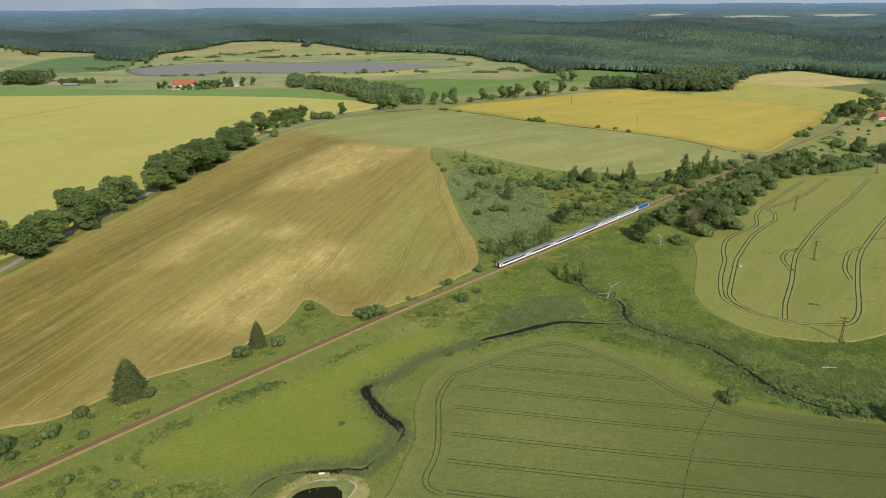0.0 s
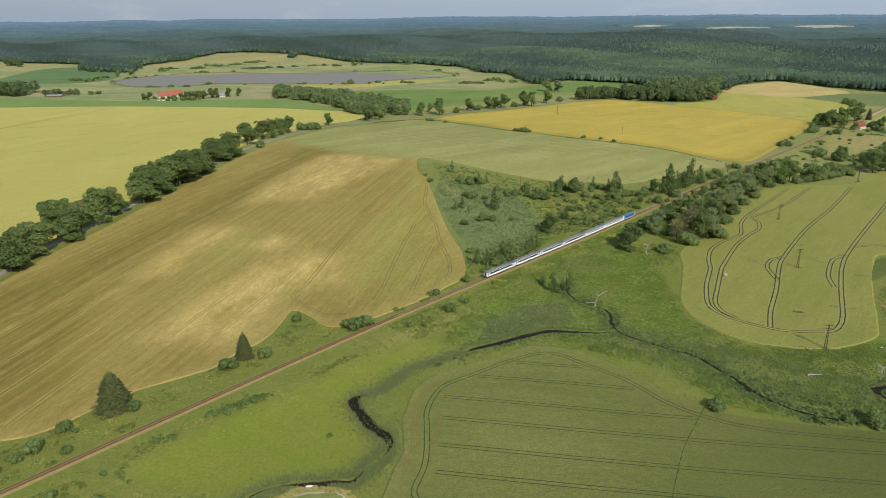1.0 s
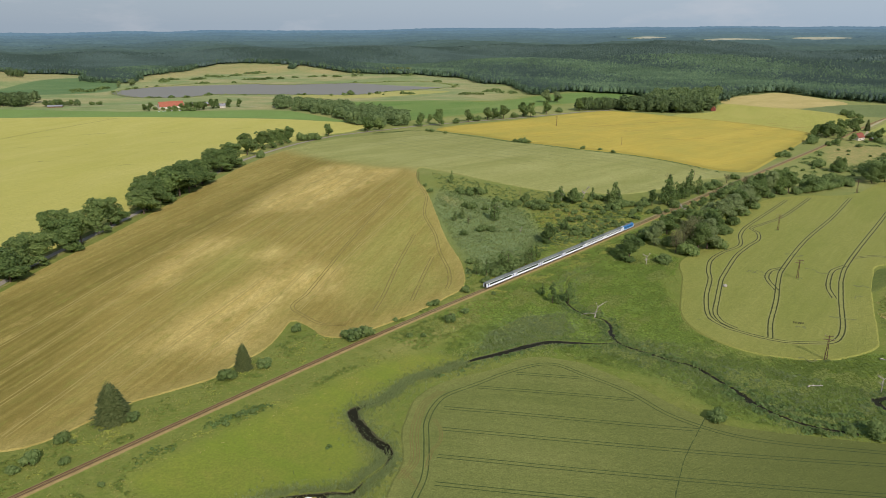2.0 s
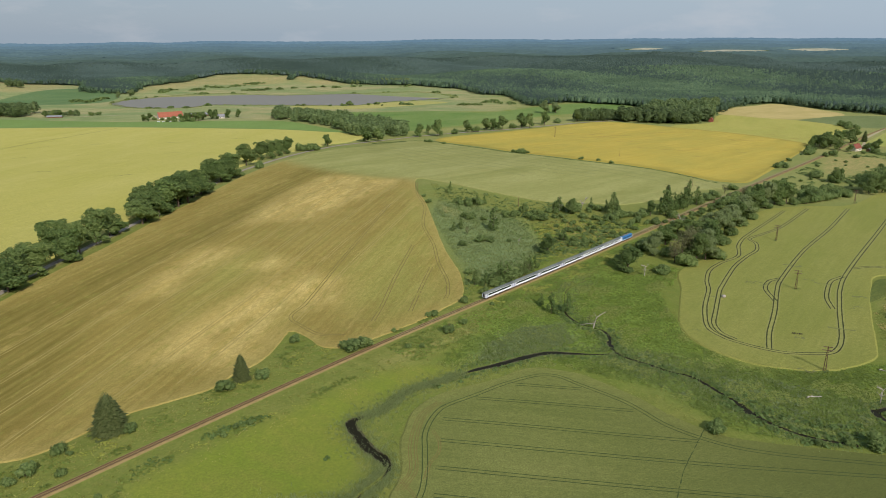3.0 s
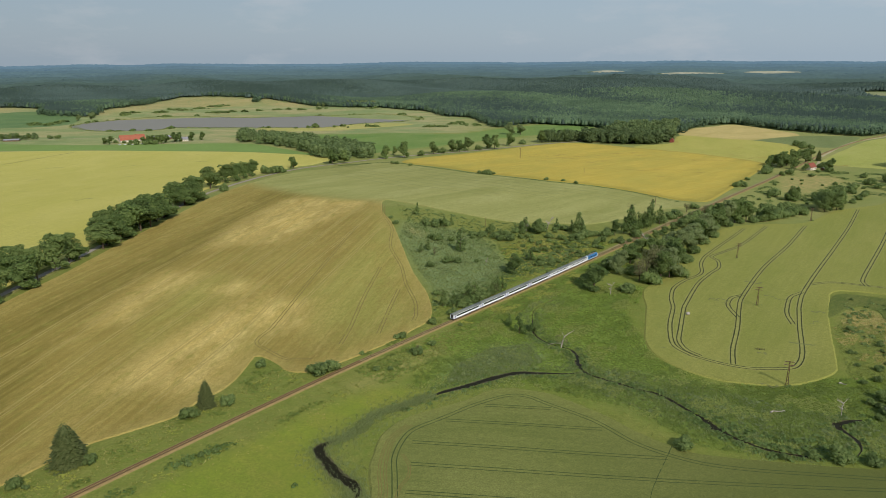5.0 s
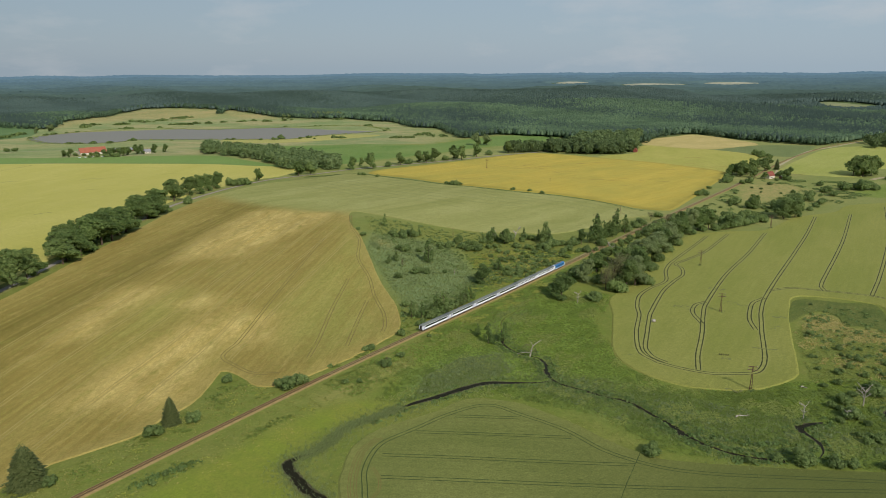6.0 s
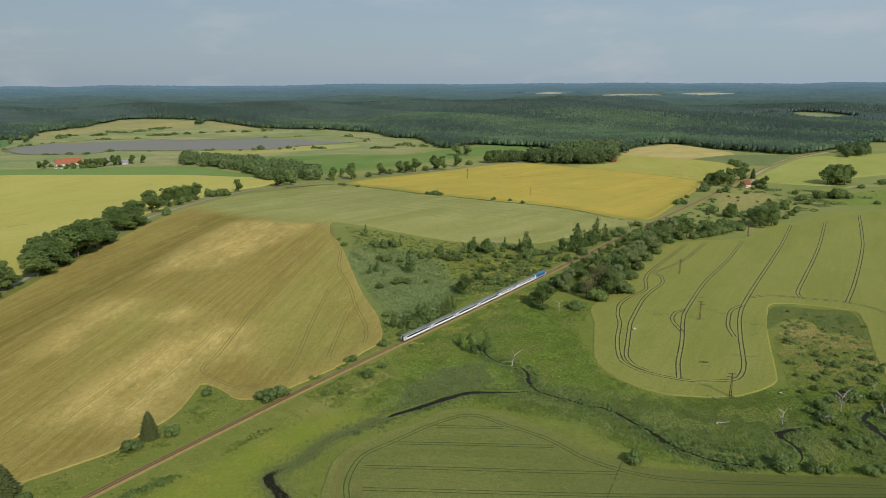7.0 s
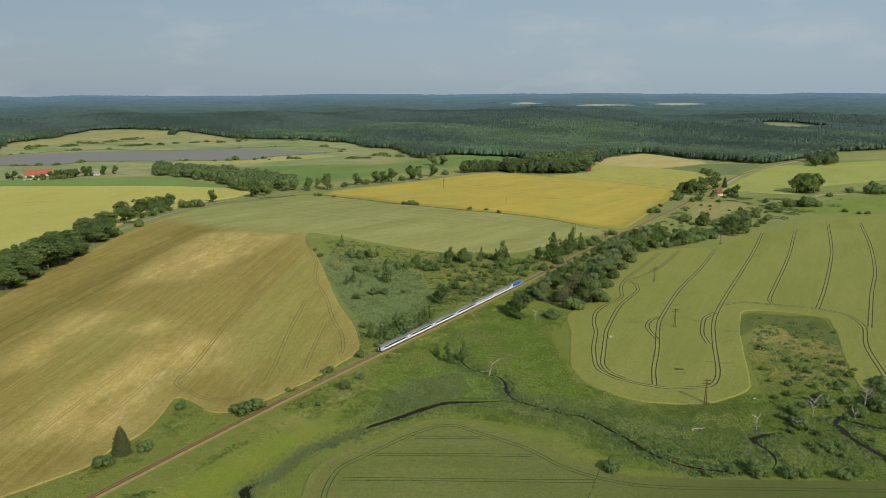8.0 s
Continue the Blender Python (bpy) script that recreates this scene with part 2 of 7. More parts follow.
def tri_mesh(name, verts, faces, material):
    """A mesh out of arrays of vertices and of triangles."""
    me = bpy.data.meshes.new(name)
    verts, faces = np.asarray(verts, dtype=np.float32), np.asarray(faces, dtype=np.int32)
    me.vertices.add(len(verts))
    me.vertices.foreach_set("co", verts.ravel())
    me.loops.add(faces.size)
    me.loops.foreach_set("vertex_index", faces.ravel())
    me.polygons.add(len(faces))
    me.polygons.foreach_set("loop_start", np.arange(0, faces.size, faces.shape[1], dtype=np.int32))
    me.update(calc_edges=True)
    me.materials.append(material)
    return me


def set_mask(me, name, values):
    at = me.attributes.new(name, "FLOAT", "POINT")
    at.data.foreach_set("value", np.asarray(values, dtype=np.float32))


# ---- the lie of the land ----
def smooth(a, b, v):
    k = np.clip((v - a) / (b - a), 0, 1)
    return k * k * (3 - 2 * k)


def rail_side(x, y):
    """Metres to the left of the railway's straight line."""
    return -(x + 26) * 0.7253 + (y - 325) * 0.6884


FAR_HILLS = [(1115, 3690, 130, 110, 15), (1410, 3350, 190, 170, 15), (1820, 3420, 200, 110, 15), (1400, 2085, 240, 110, 14)]


CREST_AZ = [-45, -21.7, -14.6, -6.6, 3, 10, 16, 20.6, 25, 27.8, 30]  # where the wooded ridge tops out, by bearing
CREST_R = [3500, 3650, 3600, 3600, 3350, 3150, 3150, 2800, 2660, 2530, 2400]


def ridge(x, y, r):
    """The last dark ridge of the woods, with a hidden valley behind it."""
    a = np.degrees(np.arctan2(x, y))
    c = np.interp(a, CREST_AZ, CREST_R) + 45 * np.sin(a * 0.9) + 25 * np.sin(a * 2.3 + 1)
    w = smooth(-45, -40, a) * (1 - smooth(26, 30, a)) * (0.45 + 0.55 * smooth(-2, 12, a))
    return w * (13 * np.exp(-((r - c) / 150) ** 2) - 20 * smooth(c + 60, c + 150, r) * (1 - smooth(c + 170, c + 430, r)))


def terrain(x, y):
    s, r = rail_side(x, y), np.hypot(x, y)
    fade = 1 - smooth(750, 1150, r)
    z = fade * (8.5 * smooth(25, 240, s) + 5.0 * smooth(110, 330, -s) - 1.2 * smooth(14, 40, np.abs(s)))
    z = z + fade * 0.35 * np.sin(x / 31 + 1.3) * np.sin(y / 27) * smooth(15, 60, np.abs(s))
    z = z + 34 * np.exp(-(((x - 830) / 620) ** 2 + ((y - 2450) / 420) ** 2))
    z = z + 16 * np.exp(-(((x + 300) / 900) ** 2 + ((y - 2900) / 300) ** 2))
    for cx, cy, sx, sy, up in FAR_HILLS:
        z = z + up * np.exp(-(((x - cx) / sx) ** 2 + ((y - cy) / sy) ** 2))
    z = z + smooth(1980, 2350, r) * (1 - 0.85 * smooth(2900, 4200, r)) * (9 * np.sin(x / 190 + 0.6) * np.sin(y / 240) + 6 * np.sin(x / 91 + y / 130))
    a = np.arctan2(x, y)
    z = z + smooth(2600, 4600, r) * (3 * np.sin(a * 19 + 1) + 2 * np.sin(a * 47 + 2) + 4 * smooth(0.35, 0.6, a) - 8 * (1 - smooth(-0.2, 0.25, a)))
    return z + ridge(x, y, r) + 104 * np.maximum(0.0, (r - 1900) / 2950) ** 1.25


def at_ground(x, y, dz=0.0):
    return (float(x), float(y), float(terrain(x, y)) + dz)


def spline(points, step, closed=False):
    """A smooth line through plan points, sampled every step metres."""
    p = [np.array(q, dtype=float) for q in points]
    n, out = len(p), []
    for i in range(n if closed else n - 1):
        b, c = p[i], p[(i + 1) % n]
        a = p[i - 1] if closed or i else 2 * b - c
        d = p[(i + 2) % n] if closed or i + 2 < n else 2 * c - b
        k = max(1, int(np.linalg.norm(c - b) / step))
        ta, td = (c - a) / 2, (d - b) / 2
        long = np.linalg.norm(c - b)
        ta, td = [v * min(1, long / (np.linalg.norm(v) + 1e-6)) for v in (ta, td)]
        for j in range(k):
            t = j / k
            out.append((2 * t ** 3 - 3 * t * t + 1) * b + (t ** 3 - 2 * t * t + t) * ta + (3 * t * t - 2 * t ** 3) * c + (t ** 3 - t * t) * td)
    if not closed:
        out.append(p[-1])
    return np.array(out)


def edge_distance(poly, x, y):
    """Metres inside (+) or outside (-) of an outline."""
    poly = np.asarray(poly, dtype=float)
    best, inside = np.full(np.shape(x), 1e12), np.zeros(np.shape(x), dtype=bool)
    for (ax, ay), (bx, by) in zip(poly, np.roll(poly, -1, axis=0)):
        ex, ey = bx - ax, by - ay
        t = np.clip(((x - ax) * ex + (y - ay) * ey) / (ex * ex + ey * ey + 1e-9), 0, 1)
        best = np.minimum(best, (x - ax - t * ex) ** 2 + (y - ay - t * ey) ** 2)
        cross = (ay > y) != (by > y)
        inside ^= cross & (x < ex * (y - ay) / (ey if abs(ey) > 1e-9 else 1e-9) + ax)
    return np.where(inside, 1, -1) * np.sqrt(best)


def line_distance(line, x, y):
    best = np.full(np.shape(x), 1e12)
    for (ax, ay), (bx, by) in zip(line[:-1], line[1:]):
        ex, ey = bx - ax, by - ay
        t = np.clip(((x - ax) * ex + (y - ay) * ey) / (ex * ex + ey * ey + 1e-9), 0, 1)
        best = np.minimum(best, (x - ax - t * ex) ** 2 + (y - ay - t * ey) ** 2)
    return np.sqrt(best)


def strip(line, offset, width, dz, rng=None, ragged=0.0):
    """A band laid along a plan line, offset to its right."""
    line = np.asarray(line)
    way = np.gradient(line, axis=0)
    way /= np.linalg.norm(way, axis=1)[:, None] + 1e-9
    right = np.stack([way[:, 1], -way[:, 0]], axis=1)
    g, n = Geo(), len(line)
    for side in (-1, 1):
        w = offset + side * width / 2
        wob = rng.normal(0, ragged, n) if rng is not None else np.zeros(n)
        q = line + right * (w + wob)[:, None]
        g.v.extend((x, y, z) for x, y, z in zip(q[:, 0], q[:, 1], terrain(q[:, 0], q[:, 1]) + dz))
    g.f = [(i, n + i, n + i + 1, i + 1) for i in range(n - 1)]
    return g


# outlines in plan
MEADOW = [(-107, 208), (-96, 222), (-78, 241), (-59, 260), (-43, 277), (-26, 292), (-13, 301), (3, 303), (14, 299), (0, 290), (-13, 281), (-24, 270),
          (-31, 261), (-35, 251), (-31, 238), (-27, 227), (-27, 212), (-37, 204), (-53, 203), (-73, 194), (-100, 200)]
MARSH_GREEN = [(87, 400), (115, 412), (135, 403), (139, 373), (127, 340), (114, 319), (99, 330), (92, 351), (81, 374)]
REED_BED = [(6, 619), (1, 563), (11, 507), (23, 446), (33, 421), (66, 455), (82, 497), (72, 573), (41, 604)]
STREAM_REED = [(22, 306), (45, 312), (72, 325), (72, 350), (48, 345), (28, 326)]
VALLEY_REED = [(75, 305), (95, 285), (118, 258), (140, 238), (168, 232), (200, 222), (225, 226), (210, 245), (180, 262), (150, 285), (120, 310), (95, 318)]
MARSH = [(60, 300), (100, 275), (120, 240), (170, 222), (230, 200), (310, 255), (262, 290), (215, 295), (150, 292), (132, 330), (138, 400), (165, 440), (120, 440), (60, 380), (20, 340), (0, 300)]
DRY_SPOTS = [[(6, 609), (12, 604), (24, 587), (22, 569), (11, 571)], [(253, 363), (275, 386), (286, 380), (282, 355), (300, 349), (292, 331), (267, 343), (252, 351)],
             [(486, 857), (529, 874), (559, 855), (555, 823), (509, 788), (451, 742), (438, 763)], [(95, 555), (125, 560), (150, 530), (130, 500), (105, 520)],
             [(-25, 300), (20, 345), (30, 350), (-10, 310)]]
STREAM = [(-64, 185), (-60, 193), (-54, 197), (-48, 198), (-40, 198), (-34, 199), (-28, 199), (-24, 206), (-18, 214), (-16, 219), (-18, 225), (-24, 232),
          (-30, 243), (-33, 251), (-29, 256), (-23, 259), (-17, 267), (-10, 278), (1, 285), (14, 293.5), (21, 298), (31, 302.2), (38, 306.1), (45, 309.6), (53, 313), (60, 314.2),
          (67, 313), (75, 312), (82, 311.3), (90, 312)]
BROOK = [(99.1, 418.7), (82.8, 400.6), (77.4, 379.1), (75.4, 364.6), (78.5, 353.2), (84.6, 345.6), (90.2, 340.6), (91.5, 332.6), (89.8, 322.7), (90.2, 313.6), (93.2, 307.7),
         (98.3, 302.9), (103.8, 298.0), (109.7, 292.1), (115.9, 288.5), (119.6, 283.7), (121.9, 279.2), (124.8, 271.9), (127.3, 265.5), (128.6, 259.0), (130.9, 253.0),
         (133.4, 247.5), (138.2, 241.2), (143.7, 235.4), (150.9, 230.9), (159.5, 227.0)]
LAKE = [(-721, 1633), (-728, 1733), (-627, 1872), (-502, 1900), (-382, 1850), (-159, 1898), (-19, 1915), (63, 1767), (7, 1706), (-92, 1649), (-160, 1570),
        (-244, 1575), (-328, 1581), (-487, 1600), (-516, 1545), (-627, 1539)]
FAR_MEADOW = [(-86, 1112), (11, 1177), (111, 1249), (226, 1349), (323, 1402), (410, 1483), (436, 1578), (338, 1585), (257, 1541), (125, 1414), (14, 1442),
              (-99, 1428), (-166, 1432), (-215, 1456), (-148, 1263)]
HAY_STRIP = [(-300, 1560), (-193, 1575), (-120, 1620), (-30, 1660), (40, 1630), (-30, 1569), (-133, 1507), (-240, 1500)]
FAR_PASTURE = [(-1018, 1646), (-1036, 1822), (-1022, 1964), (-962, 2017), (-813, 1884), (-770, 1774), (-760, 1690), (-800, 1640), (-891, 1610), (-988, 1597)]
STRAW_SLOPE = [(-788, 1930), (-739, 1986), (-696, 2044), (-653, 2169), (-583, 2222), (-498, 2228), (-439, 2250), (-459, 2370), (-542, 2430), (-635, 2497), (-745, 2540), (-768, 2408), (-742, 2195), (-776, 2085), (-812, 2020)]
STRAW_SLOPE_B = [(-430, 2246), (-315, 2161), (-242, 2115), (-248, 2160), (-326, 2256), (-420, 2345)]
STRAW_SLOPE_C = [(-1400, 2150), (-1361, 2217), (-1197, 2106), (-1109, 2158), (-1040, 2080), (-1056, 1942), (-1079, 1874), (-1177, 1918)]
FOREST_EDGE = [(-2300, 1100), (-1361, 2227), (-1197, 2116), (-1109, 2168), (-1007, 2110), (-919, 1932), (-811, 1897), (-783, 1924), (-818, 2030), (-776, 2091), (-746, 2195),
               (-775, 2408), (-750, 2555), (-635, 2507), (-542, 2440), (-459, 2380), (-437, 2289), (-424, 2357), (-329, 2266), (-248, 2169), (-144, 2114), (-45, 2108), (20, 2038), (89, 1985), (135, 1831), (195, 1793), (223, 1543), (308, 1613), (432, 1529), (475, 1414),
               (555, 1378), (640, 1490), (761, 1560), (800, 1430), (895, 1300), (1024, 1358), (1122, 1405), (1225, 1510), (1376, 1520), (1900, 1700), (2600, 900)]
edge_a = np.array([math.atan2(x, y) for x, y in FOREST_EDGE])
edge_r = np.array([math.hypot(x, y) for x, y in FOREST_EDGE])
edge_o = np.argsort(edge_a)


def forest_edge(x, y):
    return np.interp(np.arctan2(x, y), edge_a[edge_o], edge_r[edge_o], left=1900, right=1900)


# ---- ground ----
def ground_sheet():
    front = np.radians(np.arange(-52, 52.01, 0.55))
    back = np.radians(np.arange(56, 305, 4.0))
    ang = np.concatenate([front, back])
    rad = np.concatenate([[30, 70, 110], 140 * 1.0225 ** np.arange(0, 161)])
    rad = np.append(rad[rad < 4870], 4880)
    A, R = np.meshgrid(ang, rad)
    X, Y = (R * np.sin(A)).ravel(), (R * np.cos(A)).ravel()
    Z = terrain(X, Y)
    na, nr = len(ang), len(rad)
    i, j = np.meshgrid(np.arange(nr - 1), np.arange(na), indexing="ij")
    k = (j + 1) % na
    quads = np.stack([i * na + j, i * na + k, (i + 1) * na + k, (i + 1) * na + j], axis=-1).reshape(-1, 4)[:, ::-1]
    hub = np.stack([np.full(na, len(X)), (np.arange(na) + 1) % na, np.arange(na)], axis=1)
    tris = np.concatenate([quads[:, [0, 1, 2]], quads[:, [0, 2, 3]], hub[:, ::-1]])
    X, Y, Z = np.append(X, 0), np.append(Y, 0), np.append(Z, terrain(0.0, 0.0))
    k = Nodes("grassland", 0.95, 0.0, 0.1)
    big, mid, fine = k.noise(46, 5, 0.6), k.noise(9, 5, 0.65, None, 0, 0.3, 0.7, 0.8), k.noise(1.3, 4, 0.7, None, 0, 0.25, 0.75)
    sweep = k.noise(70, 6, 0.65, (0.35, 1, 1), 0, 0.35, 0.65)
    tuft = k.noise(3.4, 6, 0.75, None, 0, 0.38, 0.62, 0.6)
    grass = k.mix(big, lin(122, 139, 56), lin(156, 154, 80))
    grass = k.mix(k.mul(mid, 0.75), grass, lin(108, 118, 46))
    grass = k.mix(k.mul(tuft, 0.4), grass, lin(164, 152, 86))
    # Far grass and heath: yellower growth, also lightened in colour for distance haze.
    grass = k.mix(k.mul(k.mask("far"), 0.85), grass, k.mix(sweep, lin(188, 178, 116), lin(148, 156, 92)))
    grass = k.mix(k.mask("heath"), grass, k.mix(k.noise(110, 7, 0.68, (0.5, 1, 1), 0, 0.46, 0.62), k.mix(sweep, lin(182, 180, 126), lin(144, 162, 110)), lin(206, 186, 138)))
    patchwork = k.noise(26, 6, 0.7, (0.5, 1, 1), 20, 0.45, 0.6)
    grass = k.mix(k.mul(k.mul(k.mask("heath"), patchwork), 0.4), grass, lin(128, 146, 88))
    grass = k.mix(k.mask("lush"), grass, k.mix(k.mul(tuft, 0.45), k.mix(k.noise(30, 6, 0.7, (0.5, 1, 1), 40, 0.38, 0.62), k.mix(mid, lin(132, 149, 48), lin(146, 156, 56)), k.mix(mid, lin(166, 158, 72), lin(150, 149, 62))), lin(126, 139, 48)))
    grass = k.mix(k.mask("marsh"), grass, k.mix(mid, k.mix(big, lin(118, 138, 48), lin(134, 150, 58)), lin(98, 116, 40)))
    grass = k.mix(k.mask("reedy"), grass, k.mix(mid, lin(146, 160, 116), lin(120, 138, 84)))
    grass = k.mix(k.mul(k.mask("dry"), k.noise(7, 7, 0.8, None, 0, 0.40, 0.60)), grass, k.mix(tuft, lin(228, 192, 134), lin(186, 162, 106)))
    grass = k.mix(k.mask("wood"), grass, k.mix(mid, lin(72, 88, 58), lin(92, 104, 70)))
    grass = k.mix(k.mul(k.noise(0.6, 3, 0.7, None, 0, 0.35, 0.65), 0.4), grass, lin(86, 98, 42))
    k.colour(k.mix(k.mul(fine, 0.6), grass, lin(90, 102, 44)))
    k.bump(k.noise(1.6, 6, 0.8, None, 0, 0.2, 0.8), 0.4, 0.6)
    me = tri_mesh("ground", np.stack([X, Y, Z], axis=1), tris[:, ::-1], k.m)
    me.polygons.foreach_set("use_smooth", [True] * len(me.polygons))
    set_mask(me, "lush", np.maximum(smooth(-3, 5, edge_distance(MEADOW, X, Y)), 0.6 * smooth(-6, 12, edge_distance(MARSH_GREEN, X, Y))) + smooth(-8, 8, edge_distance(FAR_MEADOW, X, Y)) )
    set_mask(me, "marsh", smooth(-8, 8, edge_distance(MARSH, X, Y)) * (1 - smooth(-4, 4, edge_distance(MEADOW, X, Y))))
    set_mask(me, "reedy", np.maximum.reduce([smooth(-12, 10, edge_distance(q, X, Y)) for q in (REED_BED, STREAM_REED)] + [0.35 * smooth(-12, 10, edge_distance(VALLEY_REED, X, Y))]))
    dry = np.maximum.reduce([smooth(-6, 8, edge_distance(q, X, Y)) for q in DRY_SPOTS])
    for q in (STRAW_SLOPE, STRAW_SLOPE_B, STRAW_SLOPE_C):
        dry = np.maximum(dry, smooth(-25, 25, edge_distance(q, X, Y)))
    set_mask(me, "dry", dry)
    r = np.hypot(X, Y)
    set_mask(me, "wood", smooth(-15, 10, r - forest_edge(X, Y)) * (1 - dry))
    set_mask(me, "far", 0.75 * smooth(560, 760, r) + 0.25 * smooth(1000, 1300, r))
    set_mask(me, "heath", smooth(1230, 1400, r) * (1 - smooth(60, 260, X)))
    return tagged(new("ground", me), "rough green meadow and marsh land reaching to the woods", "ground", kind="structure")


ground = ground_sheet()


# ---- crop fields ----
def field(name, outline, height, material, grid, label, category="crop field", step=None, masks=()):
    """A standing crop: its top draped over the land, with an upright edge all round."""
    rng = np.random.default_rng(len(outline) * 7 + int(height * 100))
    rim = spline(outline, step or grid * 0.7, True)
    rim = rim + rng.normal(0, min(0.12, grid * 0.03), rim.shape)
    lo, hi = rim.min(axis=0), rim.max(axis=0)
    gx, gy = np.meshgrid(np.arange(lo[0], hi[0], grid), np.arange(lo[1], hi[1], grid))
    gx, gy = gx.ravel() + rng.uniform(-0.2, 0.2, gx.size) * grid, gy.ravel() + rng.uniform(-0.2, 0.2, gy.size) * grid
    keep = edge_distance(rim, gx, gy) > grid * 0.45
    pts = [Vector(p) for p in rim] + [Vector(p) for p in zip(gx[keep], gy[keep])]
    n = len(rim)
    vs, es, fs, *_ = delaunay_2d_cdt(pts, [(i, (i + 1) % n) for i in range(n)], [], 1, 1e-4)
    xy = np.array([tuple(v) for v in vs])
    top = np.column_stack([xy, terrain(xy[:, 0], xy[:, 1]) + height])
    faces = [tuple(f) for f in fs]
    once = {}
    for f in faces:
        for a, b in zip(f, f[1:] + f[:1]):
            once[(min(a, b), max(a, b))] = None if (min(a, b), max(a, b)) in once else (a, b)
    g = Geo()
    g.v = [tuple(p) for p in top]
    low, out = {}, {}
    for pair in once.values():
        if pair:
            e = top[pair[1], :2] - top[pair[0], :2]
            for a in pair:
                out[a] = out.get(a, np.zeros(2)) + np.array([e[1], -e[0]]) / (np.linalg.norm(e) + 1e-6)
    for pair in once.values():
        if pair:
            for a in pair:
                if a not in low:
                    low[a] = len(g.v)
                    q = top[a, :2] + out[a] / (np.linalg.norm(out[a]) + 1e-6) * (1.1 if grid < 10 else 3.5)
                    g.v.append((q[0], q[1], float(terrain(q[0], q[1])) - 0.15))
            faces.append((pair[1], pair[0], low[pair[0]], low[pair[1]]))
    g.f = faces
    me = g.mesh(name, material)
    allxy = np.array(g.v)
    if not masks:
        set_mask(me, "rim", 1 - smooth(1.5, max(6.0, grid * 0.6), np.abs(edge_distance(rim, allxy[:, 0], allxy[:, 1]))))
    for key, fn in masks:
        set_mask(me, key, fn(allxy[:, 0], allxy[:, 1]))
    return tagged(new(name, me), label, category, kind="stuff")


def tramlines(parent, height, lines, gauge, width, material, seed, edge=None):
    """Pairs of wheel ruts, laid as strips over the crop."""
    rng = np.random.default_rng(seed)
    for line in lines:
        path = spline(line, 2.0)
        g = Geo()
        for side in (-1, 1):
            s = strip(path, side * gauge / 2, width, height + 0.05, rng, width * 0.07)
            g.add(s.v, s.f)
        part("tramline", g, material, parent)
        if edge:
            # Paler strip under the ruts imitates the crop's sunlit edge.
            part("bent_stalks", strip(path, 0, gauge + 1.9, height + 0.025, rng, 0.12), edge, parent)


GRAIN = [(-400, 225), (-300, 290), (-262, 330), (-244, 363), (-238, 409), (-228, 470), (-219, 547), (-206, 655), (-194, 738), (-175, 822), (-128, 922), (-68, 968), (-25, 1012), (2, 1004),
         (61, 933), (107, 879), (173, 821), (226, 796), (272, 759), (306, 710), (293, 687), (268, 681), (212, 642), (175, 623), (140, 625), (109, 624),
         (75, 642), (34, 675), (7, 697), (-12, 711), (-16, 690), (-14, 655), (-6, 618), (2, 549), (9, 489), (18, 436), (19, 400)]
GRAIN += [(16, 385), (7, 372), (-7, 354), (-26, 335), (-42, 322), (-54, 322), (-63, 335), (-72, 344), (-76, 343), (-78, 330), (-80, 317), (-84, 304),
          (-92, 293), (-98, 280), (-116, 267), (-125, 261), (-138, 244), (-144, 235), (-152, 228), (-167, 224), (-210, 190), (-300, 110), (-420, 60)]
TONE_LINE = [(-260, 960), (-157, 800), (-115, 754), (-57, 712), (-28, 707), (10, 670), (30, 600)]


def pale_tone(x, y):
    d = line_distance(TONE_LINE, x, y)
    far = y > np.interp(x, [p[0] for p in TONE_LINE], [p[1] for p in TONE_LINE])
    return smooth(-14, 22, np.where(far, d, -d))


STRAW_PATCHES = [[(-146, 526), (-141, 588), (-130, 651), (-114, 720), (-85, 734), (-31, 705), (-63, 619), (-82, 579), (-100, 544), (-126, 545)],
    [(-170, 382), (-168, 427), (-164, 461), (-151, 473), (-134, 469), (-140, 449), (-152, 424), (-157, 392)],
    [(-137, 310), (-128, 352), (-108, 398), (-84, 433), (-59, 421), (-57, 384), (-71, 374), (-81, 364), (-87, 345), (-91, 305)],
    [(-120, 440), (-110, 454), (-95, 450), (-102, 432)]]
UMBER_PATCHES = [[(-219, 387), (-190, 372), (-176, 330), (-160, 270), (-170, 238), (-230, 235), (-262, 330)],
    [(-219, 387), (-206, 441), (-183, 515), (-165, 599), (-151, 722), (-133, 824), (-77, 777), (-25, 701), (-86, 746), (-118, 726), (-135, 652), (-147, 529), (-167, 466), (-183, 386), (-198, 346)],
    [(-156, 406), (-145, 434), (-138, 427), (-147, 394)]]
GREEN_PATCHES = [[(-146, 444), (-121, 468), (-110, 454), (-119, 418), (-132, 368), (-138, 357), (-145, 382)],
    [(-61, 438), (-26, 551), (-19, 656), (1, 567), (13, 383), (-27, 347), (-49, 384)],
    [(-95, 356), (-80, 420), (-68, 406), (-81, 355)]]


def patchy(patches, soft):
    """How far a spot lies in any of the crop's uneven patches."""
    def tone(x, y):
        return np.maximum.reduce([smooth(-soft, soft, edge_distance(q, x, y)) for q in patches])
    return tone


